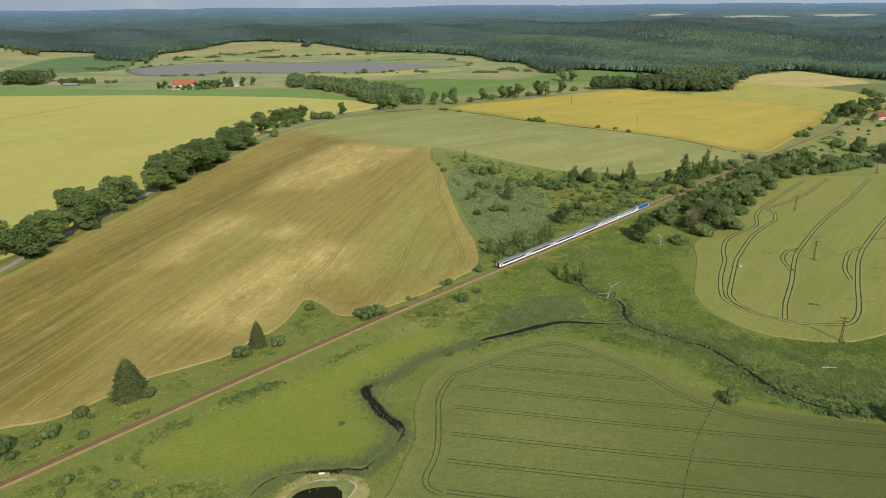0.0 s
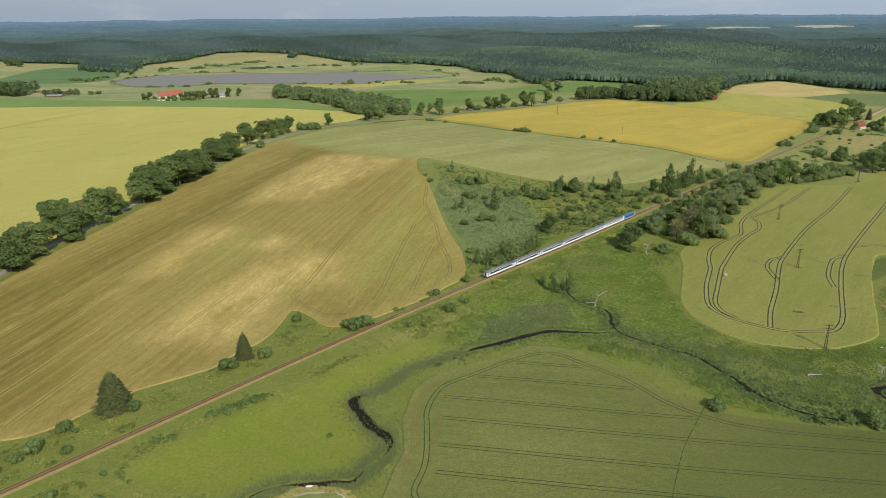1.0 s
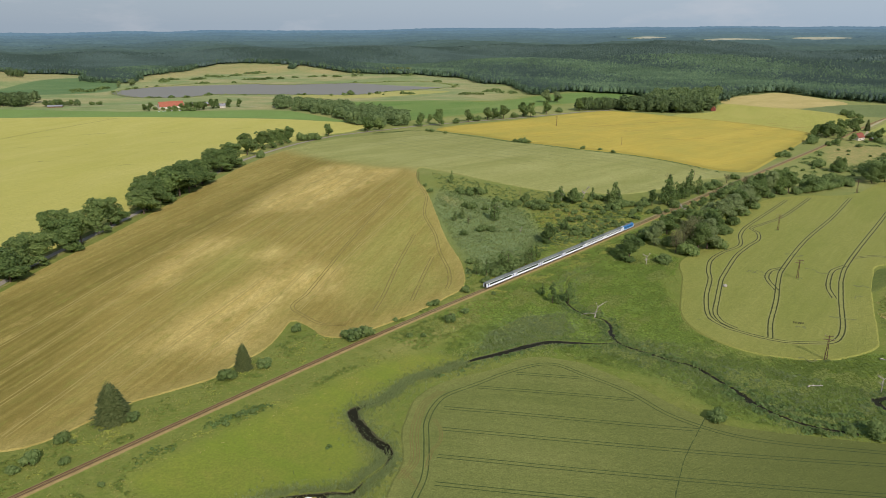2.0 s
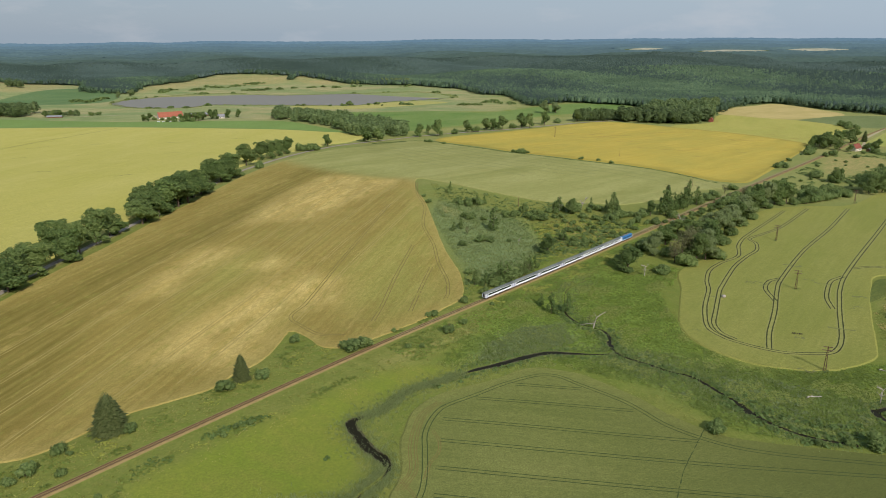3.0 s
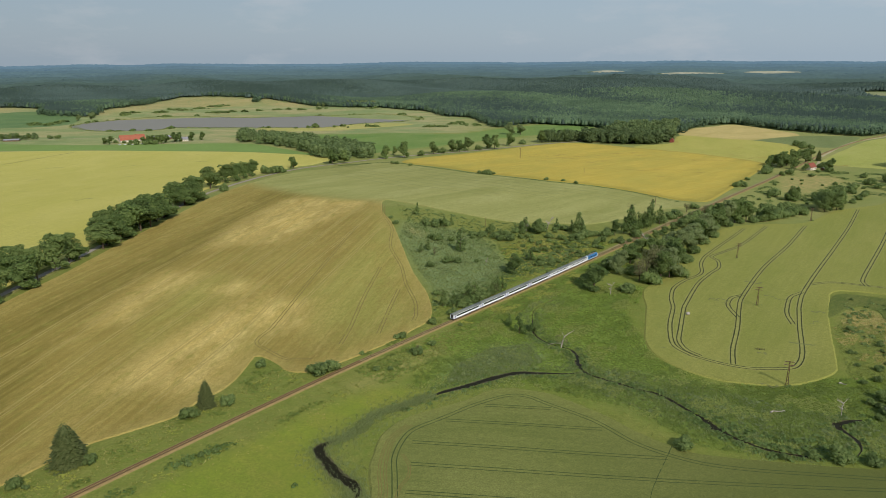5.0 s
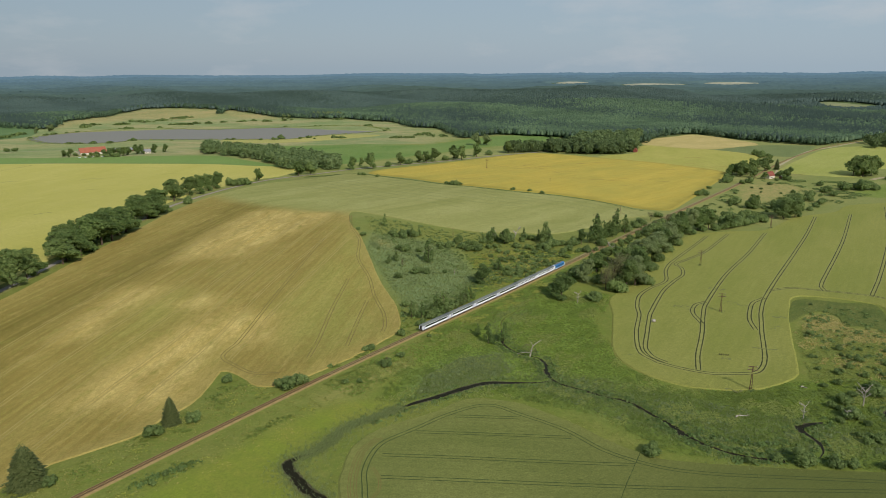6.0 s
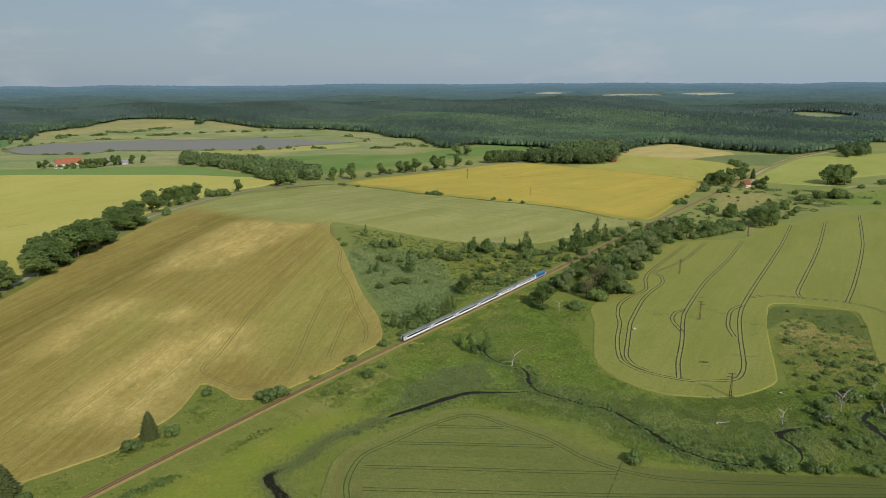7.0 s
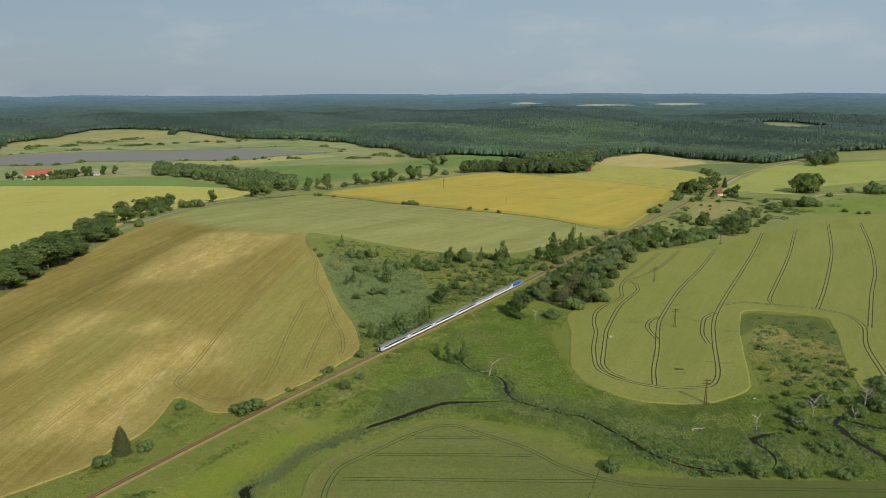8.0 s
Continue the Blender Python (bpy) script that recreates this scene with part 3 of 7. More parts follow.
def ripening():
    k = Nodes("ripening_grain", 0.95, 0.0, 0.1)
    turn = 13.5
    streak = k.noise(7, 5, 0.65, (1, 0.1, 1), turn, 0.3, 0.7)
    patch = k.noise(24, 8, 0.74, (1, 0.4, 1), turn, 0.42, 0.6, 0.3)
    grain = k.noise(1.8, 4, 0.75, (1, 0.5, 1), turn, 0.3, 0.72)
    lines = k.noise(3.2, 3, 0.6, (1, 0.012, 1), turn, 0.42, 0.62)
    brown = k.mix(streak, lin(148, 127, 65), lin(160, 139, 73))
    brown = k.mix(k.mul(patch, 0.5), brown, lin(170, 154, 86))
    straw = k.mix(streak, lin(236, 208, 134), lin(212, 180, 102))
    sweep = k.noise(16, 6, 0.74, (1, 0.22, 1), turn, 0.36, 0.6)
    blotch = k.mul(k.mul(patch, 0.6), k.mul(sweep, 0.65), "ADD")
    ragged = k.mul(k.mul(blotch, 0.85), 0.3, "ADD")
    tone = k.mix(k.mul(k.mask("umber"), k.mul(k.mul(blotch, 0.3), 0.62, "ADD")), brown, k.mix(streak, lin(112, 98, 43), lin(124, 109, 51)))
    tone = k.mix(k.mul(k.mask("green"), ragged), tone, k.mix(streak, lin(170, 164, 88), lin(148, 146, 70)))
    tone = k.mix(k.mul(k.mask("straw"), ragged), tone, straw)
    weeds = k.noise(4.5, 5, 0.75, (1, 0.3, 1), turn, 0.52, 0.66)
    tone = k.mix(k.mul(weeds, 0.6), tone, lin(146, 144, 68))
    thin = k.noise(6, 5, 0.75, (1, 0.22, 1), turn + 4, 0.54, 0.7)
    tone = k.mix(k.mul(thin, 0.5), tone, lin(204, 178, 108))
    tone = k.mix(k.mul(k.mask("rim"), 0.42), tone, lin(196, 174, 104))
    tone = k.mix(k.mul(lines, 0.24), tone, lin(206, 186, 106))
    pale = k.mix(k.noise(20, 4, 0.6, (0.1, 1, 1), -38, 0.35, 0.65), lin(173, 173, 106), lin(154, 158, 92))
    pale = k.mix(k.noise(40, 6, 0.65, (0.4, 1, 1), -38, 0.48, 0.7), pale, lin(182, 181, 116))
    tone = k.mix(k.mask("pale"), tone, pale)
    tone = k.mix(k.mul(k.noise(0.5, 2, 0.6, (1, 0.7, 1), turn, 0.40, 0.62), 0.36), tone, lin(104, 92, 40))
    k.colour(k.mix(k.mul(grain, 0.5), tone, lin(112, 104, 48)))
    return k.bump(k.noise(0.8, 3, 0.7, None, 0, 0.2, 0.8), 0.3, 0.7).m


grain_rim = spline(GRAIN, 6, True)
grain_field = field("grain_field", GRAIN, 0.45, ripening(), 8, "ripening grain field, brown and straw-coloured, beside the railway", step=4,
                    masks=(("pale", pale_tone), ("green", patchy(GREEN_PATCHES, 20)), ("straw", patchy(STRAW_PATCHES, 14)), ("umber", patchy(UMBER_PATCHES, 12)), ("rim", lambda x, y: 1 - smooth(2, 9, edge_distance(grain_rim, x, y)))))
tramlines(grain_field, 0.45, [
    [(-14, 690), (-12, 640), (-5, 594), (-6, 541), (2, 494), (5, 456), (10, 421), (10, 396), (8, 385)],
], 1.9, 0.5, M_RUT_PALE, 3)
tramlines(grain_field, 0.45, [
    [(-13, 492), (-22, 434), (-28, 382), (-32, 354)], [(0, 446), (-7, 403), (-12, 367)],
    [(-36, 600), (-60, 460), (-73, 381), (-78, 362), (-69, 349), (-58, 338), (-45, 335)]
], 1.9, 0.5, M_RUT_PALE, 4)
# faint pale wheel marks all along the drilled rows
for k in range(-1, 6):
    row = np.array([(-191 + 20.5 * k + 0.243 * (y - 300) + 1.5 * math.sin(y / 37 + k), y) for y in range(236, 770, 6)])
    row = row[(edge_distance(grain_rim, row[:, 0], row[:, 1]) > 9) & (pale_tone(row[:, 0], row[:, 1]) < 0.4)]
    if len(row) > 4:
        tramlines(grain_field, 0.45, [row[::4]], 2.0, 0.55, M_RUT_STRAW if k < 7 else M_RUT_PALE, 60 + k)

hedge = [(-80, 985), (-25, 1010), (2, 1004), (61, 933), (107, 879), (173, 821), (226, 796), (272, 759), (300, 715)]
for k in range(1, 9):  # tramlines of the pale part, alongside the hedge
    d = 17.0 * k
    tramlines(grain_field, 0.45, [[(x - d * 0.62, y - d * 0.78) for x, y in hedge[max(0, k // 4):max(4, 9 - k // 2)]]], 1.9, 0.5, M_RUT_GREEN, 40 + k)

YELLOW = [(-1000, 1200), (-751, 1200), (-523, 1203), (-345, 1180), (-244, 1161), (-169, 1130), (-131, 1114), (-102, 1071), (-119, 1005), (-138, 987), (-189, 886), (-214, 804),
          (-225, 714), (-236, 613), (-244, 551), (-249, 496), (-257, 425), (-265, 384), (-330, 300), (-700, 420), (-1000, 700)]
yellow_field = field("barley_field", YELLOW, 0.7, crop("yellow_barley", lin(206, 194, 104), lin(194, 186, 94), lin(212, 200, 114), 20, 14, spot=60), 16,
                     "wide yellow-green barley field behind the tree avenue")
tramlines(yellow_field, 0.7, [[(-640, 800), (-596, 940), (-571, 1038), (-536, 1147), (-523, 1190)]], 1.8, 0.8, M_RUT_GREEN, 5)
field("clover_strip", [(-1000, 1370), (-837, 1343), (-547, 1284), (-420, 1290), (-300, 1290), (-250, 1270), (-161, 1164), (-128, 1118), (-170, 1141), (-246, 1172), (-347, 1191), (-526, 1215), (-756, 1212), (-1000, 1212)],
      0.3, crop("green_clover", lin(130, 157, 82), lin(138, 162, 88), lin(124, 150, 78), 20, 14, spot=60), 16, "strip of bright green clover beyond the barley")
GOLDEN = [(11, 1017), (36, 1063), (124, 1122), (247, 1210), (307, 1240), (357, 1208), (395, 1165), (474, 1080), (523, 991), (521, 961), (431, 841), (370, 764),
          (326, 713), (310, 724), (275, 767), (229, 806), (176, 833), (109, 894), (63, 956)]
golden_field = field("golden_field", GOLDEN, 0.8, crop("golden_wheat", lin(222, 197, 96), lin(200, 175, 76), lin(186, 175, 84), 52, 7, spot=40, rim=lin(132, 128, 62)), 12, "golden wheat field bordered by a low hedge line")
field("pale_field", [(406, 1172), (487, 1218), (552, 1335), (601, 1282), (650, 1243), (680, 1173), (666, 1124), (528, 972), (525, 997), (477, 1085)],
      0.7, crop("pale_green_wheat", lin(190, 184, 94), lin(178, 174, 86), lin(200, 188, 102), 30, 9, spot=50), 14, "pale green wheat field below the wooded hill")
field("stubble_field", [(560, 1362), (633, 1469), (697, 1511), (756, 1543), (782, 1448), (780, 1326), (658, 1263), (605, 1294)],
      0.4, crop("straw_stubble", lin(222, 200, 134), lin(208, 186, 118), lin(190, 172, 104), 60, 9, spot=40), 14, "straw-coloured stubble field at the forest edge")
field("bean_field", [(657, 1250), (770, 1308), (870, 1290), (850, 1253), (760, 1160), (727, 1134), (690, 1172), (664, 1225)],
      0.4, crop("grey_green_beans", lin(132, 142, 88), lin(124, 136, 82), lin(140, 148, 92), 30, 9, spot=40), 14, "grey-green bean field beside the far railway")
field("oat_field", [(612, 960), (650, 1015), (720, 1090), (890, 1245), (1040, 1272), (1184, 1303), (1300, 1250), (1059, 1090), (940, 1029), (800, 985), (735, 960), (684, 905)],
      0.6, crop("yellow_green_oats", lin(180, 180, 94), lin(166, 172, 86), lin(190, 186, 106), 50, 12, spot=60), 14, "yellow-green oat field beyond the red-roofed house")
field("hay_meadow", [(594, 785), (689, 845), (804, 877), (900, 880), (800, 790), (691, 752), (611, 750)],
      0.3, crop("hay", lin(140, 154, 74), lin(128, 146, 66), lin(152, 160, 84), 40, 12, spot=40), 14, "green hay meadow beyond the wheat")

field("pasture", FAR_MEADOW, 0.15, crop("fresh_grass", lin(124, 150, 76), lin(112, 141, 70), lin(146, 160, 90), 62, 16, spot=70), 20, "bright green pasture striped by mowing beyond the road", "pasture")
field("pasture", FAR_PASTURE, 0.15, crop("blue_green_grass", lin(112, 138, 86), lin(102, 130, 80), lin(130, 148, 94), 62, 16, spot=90), 20, "blue-green pasture beside the forest spur", "pasture")
field("nettle_bed", [(253, 374), (272, 402), (287, 414), (309, 402), (324, 394), (311, 365), (300, 346), (293, 359), (282, 362), (288, 378), (286, 390), (273, 387)],
      0.3, crop("dark_nettles", lin(110, 122, 60), lin(92, 108, 52), lin(138, 138, 74), 38, 5, spot=9, rim=lin(128, 134, 66)), 4, "dark green nettles in a corner of the wheat", "herbs", step=2)
field("hay_strip", HAY_STRIP, 0.2, crop("dry_hay", lin(204, 192, 118), lin(190, 180, 106), lin(176, 174, 98), 70, 16, spot=60), 20, "pale yellow hay strip beside the lake", "meadow")
WHEAT = [(136, 355), (153, 400), (163, 433), (191, 463), (209, 489), (219, 509), (293, 596), (334, 610), (378, 613), (440, 662), (500, 684), (537, 714),
         (587, 719), (672, 728), (780, 740), (760, 560), (520, 400), (278, 272), (265, 283), (268, 294), (287, 326), (315, 367), (318, 374), (327, 393), (310, 412),
         (290, 421), (279, 415), (274, 407), (257, 381), (238, 348), (218, 311), (211, 301), (204, 297), (188, 291), (172, 291), (152, 299), (140, 312), (135, 323), (133, 337)]
wheat_field = field("wheat_field", WHEAT, 0.5, crop("green_wheat", lin(158, 159, 82), lin(146, 150, 72), lin(168, 164, 88), 38, 9, spot=45, rim=lin(166, 162, 82)), 8,
                    "green-yellow wheat field with dark tractor tramlines and pylons", step=4)
tramlines(wheat_field, 0.5, [
    [(167, 315), (176, 334), (192, 362), (207, 391), (219, 412), (263, 471), (319, 536), (371, 600)],
    [(200, 378), (204, 399), (213, 413), (223, 418)],
    [(155, 326), (151, 335), (152, 347), (160, 365), (175, 397), (179, 404), (204, 444), (222, 466), (235, 480), (242, 497), (242, 508), (258, 521), (280, 539), (335, 601)],
    [(151, 327), (147, 339), (149, 351), (157, 373), (169, 399), (174, 415), (184, 436), (198, 452), (216, 467), (227, 492), (240, 512), (311, 595)],
], 2.2, 0.62, M_RUT, 6, M_RUT_EDGE)
tramlines(wheat_field, 0.5, [
    [(151, 327), (161, 317), (172, 310), (184, 308), (194, 308), (202, 315), (210, 327), (227, 359), (241, 384), (245, 391),
     (261, 415), (290, 451), (351, 524), (400, 583), (463, 663)],
    [(226, 364), (231, 379), (238, 392), (251, 411), (264, 420)], [(312, 426), (317, 438), (342, 468), (417, 556), (505, 667)],
    [(335, 411), (367, 446), (425, 513), (476, 575), (568, 697)], [(338, 367), (400, 437), (447, 488), (517, 574), (602, 688)],
    [(278, 435), (295, 437), (313, 427), (333, 413), (342, 398), (342, 385), (335, 368), (311, 338), (286, 296)]
], 2.2, 0.62, M_RUT, 16, M_RUT_EDGE)
NEAR = [(-60, 60), (-35, 140), (-20, 183), (-17, 190), (-14, 205), (-11, 216), (-12, 232), (-11, 244), (-8, 259), (1, 272), (14, 280), (30, 288), (41, 296), (50, 298), (67, 291),
        (78, 280), (88, 268), (96, 255), (106, 243), (116, 235), (140, 227), (167, 219), (209, 208), (300, 185), (340, 60), (150, 20)]
near_field = field("young_wheat_field", NEAR, 0.5, crop("blue_green_wheat", lin(138, 143, 76), lin(122, 129, 66), lin(146, 148, 82), -78, 6, spot=40, rim=lin(158, 156, 84)), 6,
                   "green wheat field with parallel tramlines beside the stream", step=3)
near_xy = np.array([v.co[:2] for v in near_field.data.vertices])
set_mask(near_field.data, "dense", smooth(20, 190, near_xy[:, 0] - 0.4 * (near_xy[:, 1] - 220)))  # wheat darker towards the +x side
tramlines(near_field, 0.5, [
    [(-2, 186), (-6, 189), (-7, 194), (-4, 205), (-3, 215), (-3, 231), (-3, 242), (0, 254), (5, 263), (19, 273), (33, 283), (48, 290), (57, 289), (65, 281),
     (82, 264), (93, 246), (103, 236), (115, 228), (131, 222), (157, 215), (230, 195)],
] + [[(x0, y0), (x0 + length * 0.33, y0 - length * 0.063), (x0 + length * 0.66, y0 - length * 0.13), (x0 + length, y0 - length * 0.2)] for x0, y0, length in (
    (37, 282, 29), (19, 270, 64), (4, 253, 98), (3, 237, 215), (1, 219, 230), (0, 203, 240), (0, 187, 240))], 1.9, 0.42, M_RUT_NEAR, 7)
tramlines(near_field, 0.5, [[(-14 + d, 206), (-9.5 + d, 217), (-10 + d, 232), (-9 + d, 244), (-6 + d, 257), (1 + d, 267)] for d in (1.2, 3.4)]
          + [[(-3, 212), (-1, 222), (2, 228), (2.5, 236), (0, 244)], [(-12, 212), (-8, 206), (-5, 200)]], 0.9, 0.3, M_RUT_PALE, 9)
part("deer_path", strip(spline([(107, 242), (100, 231), (94, 222), (89, 214), (86, 208), (77, 189), (70, 170)], 1.2), 0, 0.26, 0.56, np.random.default_rng(8), 0.09), M_RUT_NEAR, near_field)

far_hay = crop("far_hay", lin(166, 164, 122), lin(150, 152, 108), lin(122, 134, 92), 0, 30, spot=50)
far_stubble = crop("far_stubble", lin(202, 196, 172), lin(184, 179, 154), lin(140, 146, 118), 0, 30, spot=60)
for outline in ([(1004, 3640), (1050, 3720), (1130, 3760), (1240, 3760), (1200, 3640), (1080, 3600)], [(1272, 3380), (1330, 3450), (1440, 3470), (1580, 3410), (1500, 3290), (1360, 3220), (1270, 3260)],
                [(1671, 3390), (1740, 3440), (1960, 3480), (2000, 3420), (1880, 3330), (1760, 3330)], [(1225, 2100), (1300, 2112), (1350, 2090), (1330, 2062), (1240, 2072)], [(1385, 2085), (1450, 2080), (1560, 1990), (1570, 1955), (1470, 1985), (1390, 2040)]):
    near_one = outline[0][1] < 2500
    field("far_clearing", outline, 0.5, far_hay if near_one else far_stubble, 40, "dull green-yellow clearing in the woods" if near_one else "pale stubble clearing in the far woods")

def lodged(parent, height, centre, spread, way, count, seed, material, size=1.0):
    """Short streaks where wind has laid the crop."""
    rng = np.random.default_rng(seed)
    for _ in range(count):
        c = np.array(centre) + rng.normal(0, 0.5, 2) * np.array(spread)
        a = radians(way + rng.normal(0, 14))
        d = np.array([math.cos(a), math.sin(a)]) * rng.uniform(4, 16) * size
        bend = np.array([-d[1], d[0]]) * rng.uniform(-0.4, 0.4) / size
        part("lodged_streak", strip(spline([c - d, c - d * 0.4 - bend * 0.6, c + d * 0.2 + bend, c + d], 1), 0, rng.uniform(0.6, 1.8), height + 0.06, rng, 0.35), material, parent)


lodged(yellow_field, 0.7, (-330, 950), (260, 260), 20, 14, 1, M_RUT_GREEN)
lodged(golden_field, 0.8, (330, 980), (240, 230), 12, 44, 2, M_LODGED, 1.7)
lodged(wheat_field, 0.5, (205, 350), (80, 90), -12, 12, 5, M_RUT_GREEN, 0.5)
lodged(grain_field, 0.45, (120, 740), (170, 90), -40, 6, 4, M_RUT_EDGE)

# ---- water ----
def sheet(name, outline, level, material, label, category, step):
    rim = spline(outline, step, True)
    g = Geo()
    g.v = [(x, y, level) for x, y in rim]
    g.f = [tuple(range(len(rim)))]
    ob = new(name, g.mesh(name, material))
    return tagged(ob, label, category, kind="structure")


sheet("lake", LAKE, 0.35, M_LAKE, "grey-brown shallow lake between the pastures", "lake", 20)


def stream(name, line, widths, seed, label):
    rng = np.random.default_rng(seed)
    path = spline(line, 0.6)
    way = np.gradient(path, axis=0)
    way /= np.linalg.norm(way, axis=1)[:, None]
    right = np.stack([way[:, 1], -way[:, 0]], axis=1)
    far = np.concatenate([[0], np.cumsum(np.linalg.norm(np.diff(np.array(line, dtype=float), axis=0), axis=1))])
    w = np.interp(np.linspace(0, far[-1], len(path)), far, widths)
    # Shade of the banks, painted as a dark strip wider than the water.
    shade_strip, n = Geo(), len(path)
    for side in (-1, 1):
        q = path + right * (side * (w * 0.72 + 0.1 * np.sin(np.arange(n) / 5.1 + side)) + rng.normal(0, 0.07, n))[:, None]
        shade_strip.v.extend((x, y, float(z) + 0.04) for x, y, z in zip(q[:, 0], q[:, 1], terrain(path[:, 0], path[:, 1])))
    shade_strip.f = [(i, n + i, n + i + 1, i + 1) for i in range(n - 1)]
    tagged(new("mud_bank", shade_strip.mesh("mud_bank", M_BANK_SHADE)), "dark strip of bank shade along the water's edge", "bank", kind="structure")
    g = Geo()
    for side in (-1, 1):
        q = path + right * (side * w / 2 + 0.09 * w * np.sin(np.arange(n) / 3.7 + side) + 0.05 * w * np.sin(np.arange(n) / 1.7 + 2 * side + seed) + rng.normal(0, 0.07, n))[:, None]
        g.v.extend((x, y, float(z) + 0.07) for x, y, z in zip(q[:, 0], q[:, 1], terrain(path[:, 0], path[:, 1])))
    g.f = [(i, n + i, n + i + 1, i + 1) for i in range(n - 1)]
    return tagged(new(name, g.mesh(name, M_WATER)), label, "stream", kind="structure")


stream("stream", STREAM, [0.1, 0.6, 0.1, 1.2, 2.3, 2.2, 1.6, 0.1, 0.1, 1.8, 3.4, 3.8, 3.8, 3.6, 1.6, 0.3, 0.5, 0.3, 0.9, 0.8, 2.0, 2.6, 2.8, 2.8, 2.8, 2.6, 2.0, 1.2, 0.8, 0.8], 11,
       "dark winding stream between reeds and meadow")
stream("brook", BROOK, [0.2, 0.2, 0.4, 0.7, 0.9, 0.4, 0.7, 1.9, 2.4, 1.7, 1.0, 1.4, 1.6, 1.0, 1.2, 2.0, 1.7, 1.1, 2.3, 3.8, 3.3, 1.8, 1.2, 1.3, 1.1, 1.7], 12, "narrow dark brook through the reed marsh")
BACKWATER = [(193.5, 253.8), (187, 253.1), (180.6, 250.8), (180.7, 243.8), (180.8, 237.8), (178.4, 231.5), (173.9, 227)]
RIVER_A = [(232, 262), (224.5, 255.5), (223.4, 250), (221.9, 243), (221.2, 236.7), (222, 230.4), (222.3, 224.5), (217, 212)]
RIVER_B = [(233, 256), (236.4, 252.6), (239, 249.1), (245, 243)]
stream("backwater", BACKWATER, [0.6, 2.4, 3.2, 0.9, 1.3, 0.6, 0.3], 13, "dark backwater pool in the marsh")
stream("river_arm", RIVER_A, [0.8, 3.0, 3.6, 2.6, 2.8, 3.0, 2.4, 1.5], 14, "dark river bend between reeds")
stream("river_arm", RIVER_B, [1.6, 2.4, 2.2, 1.2], 15, "dark river bend between reeds")
pond_ring = [(-60, 172), (-57, 180), (-54.5, 186), (-53, 191), (-48.5, 195.5), (-44, 197.5), (-36, 197), (-29.5, 195.5), (-26.3, 192.5), (-25.2, 188), (-25.5, 183), (-30, 174), (-45, 168)]


def straw_bank():
    k = Nodes("trodden_straw_grass", 0.95, 0.0, 0.1)
    tone = k.mix(k.noise(1.6, 6, 0.75, None, 0, 0.35, 0.65), lin(186, 168, 108), lin(152, 146, 78))
    return k.colour(k.mix(k.noise(4, 5, 0.7, None, 0, 0.58, 0.74), tone, lin(122, 132, 58))).bump(k.noise(0.7, 4, 0.7), 0.25, 0.8).m


def patch(name, outline, dz, material, label, ragged, seed):
    """A flat patch laid on the ground, with an uneven rim."""
    rng = np.random.default_rng(seed)
    rim = spline(outline, 0.5, True)
    i = np.arange(len(rim))
    wob = (np.sin(i / 2.1 + seed) + np.sin(i / 0.83) * 0.7 + rng.normal(0, 0.35, len(rim))) * ragged
    mid = rim.mean(axis=0)
    out = (rim - mid) / np.linalg.norm(rim - mid, axis=1)[:, None]
    rim = rim + out * wob[:, None]
    g = Geo()
    g.v = [at_ground(x, y, dz) for x, y in rim]
    g.f = [tuple(range(len(rim)))]
    return tagged(new(name, g.mesh(name, material)), label, "bank", kind="structure")


patch("pond_bank", pond_ring, 0.12, straw_bank(), "trodden straw-coloured bank round a small pond", 0.35, 1)
patch("pond_margin", [(-55, 174), (-53.5, 180), (-51, 186), (-49.5, 189), (-46.5, 191.8), (-44, 193), (-39, 193.7), (-31.5, 193), (-29.6, 191), (-30, 188), (-31, 184), (-34, 176), (-45, 171)], 0.17, M_GRASSY,
      "short green grass at the pond's margin", 0.12, 2)
pond = sheet("pond", [(-53, 175), (-51.3, 181), (-49.4, 185.5), (-47.3, 188), (-43.5, 189.7), (-39, 190.3), (-36, 190.3), (-35, 188.9), (-33.8, 188.0), (-32.3, 188.6), (-30.9, 188.6), (-31.5, 186), (-33, 182), (-37, 176), (-45, 172)],
             float(terrain(-40, 185)) + 0.22, M_WATER, "small dark pond with straw-coloured banks", "pond", 0.8)
edging = tagged(new("stone_edging"), "row of pale stones edging the pond", "stones")
edging.location = at_ground(-38, 190)
rng = np.random.default_rng(78)
for row in (spline([(-45.5, 192.2), (-42, 193.4), (-36.5, 193.6)], 0.62), spline([(-32, 193), (-29.7, 190.9), (-30.2, 187.5), (-31.6, 184)], 0.62)):
    for x, y in row:
        a, b, c = rng.uniform(0.28, 0.42), rng.uniform(0.2, 0.3), rng.uniform(0.14, 0.24)
        g = Geo().add([(sx * a * (0.75 if z else 1), sy * b * (0.75 if z else 1), z) for z in (-0.05, c) for sx, sy in ((-1, -1), (1, -1), (1, 1), (-1, 1))],
                      [(3, 2, 1, 0), (4, 5, 6, 7), (0, 1, 5, 4), (1, 2, 6, 5), (2, 3, 7, 6), (3, 0, 4, 7)])
        stone_ob = part("stone", g, M_STONE, edging)
        stone_ob.matrix_basis = pose(x + 38, y - 190, 0.2, 0, 0, rng.uniform(0, 180))


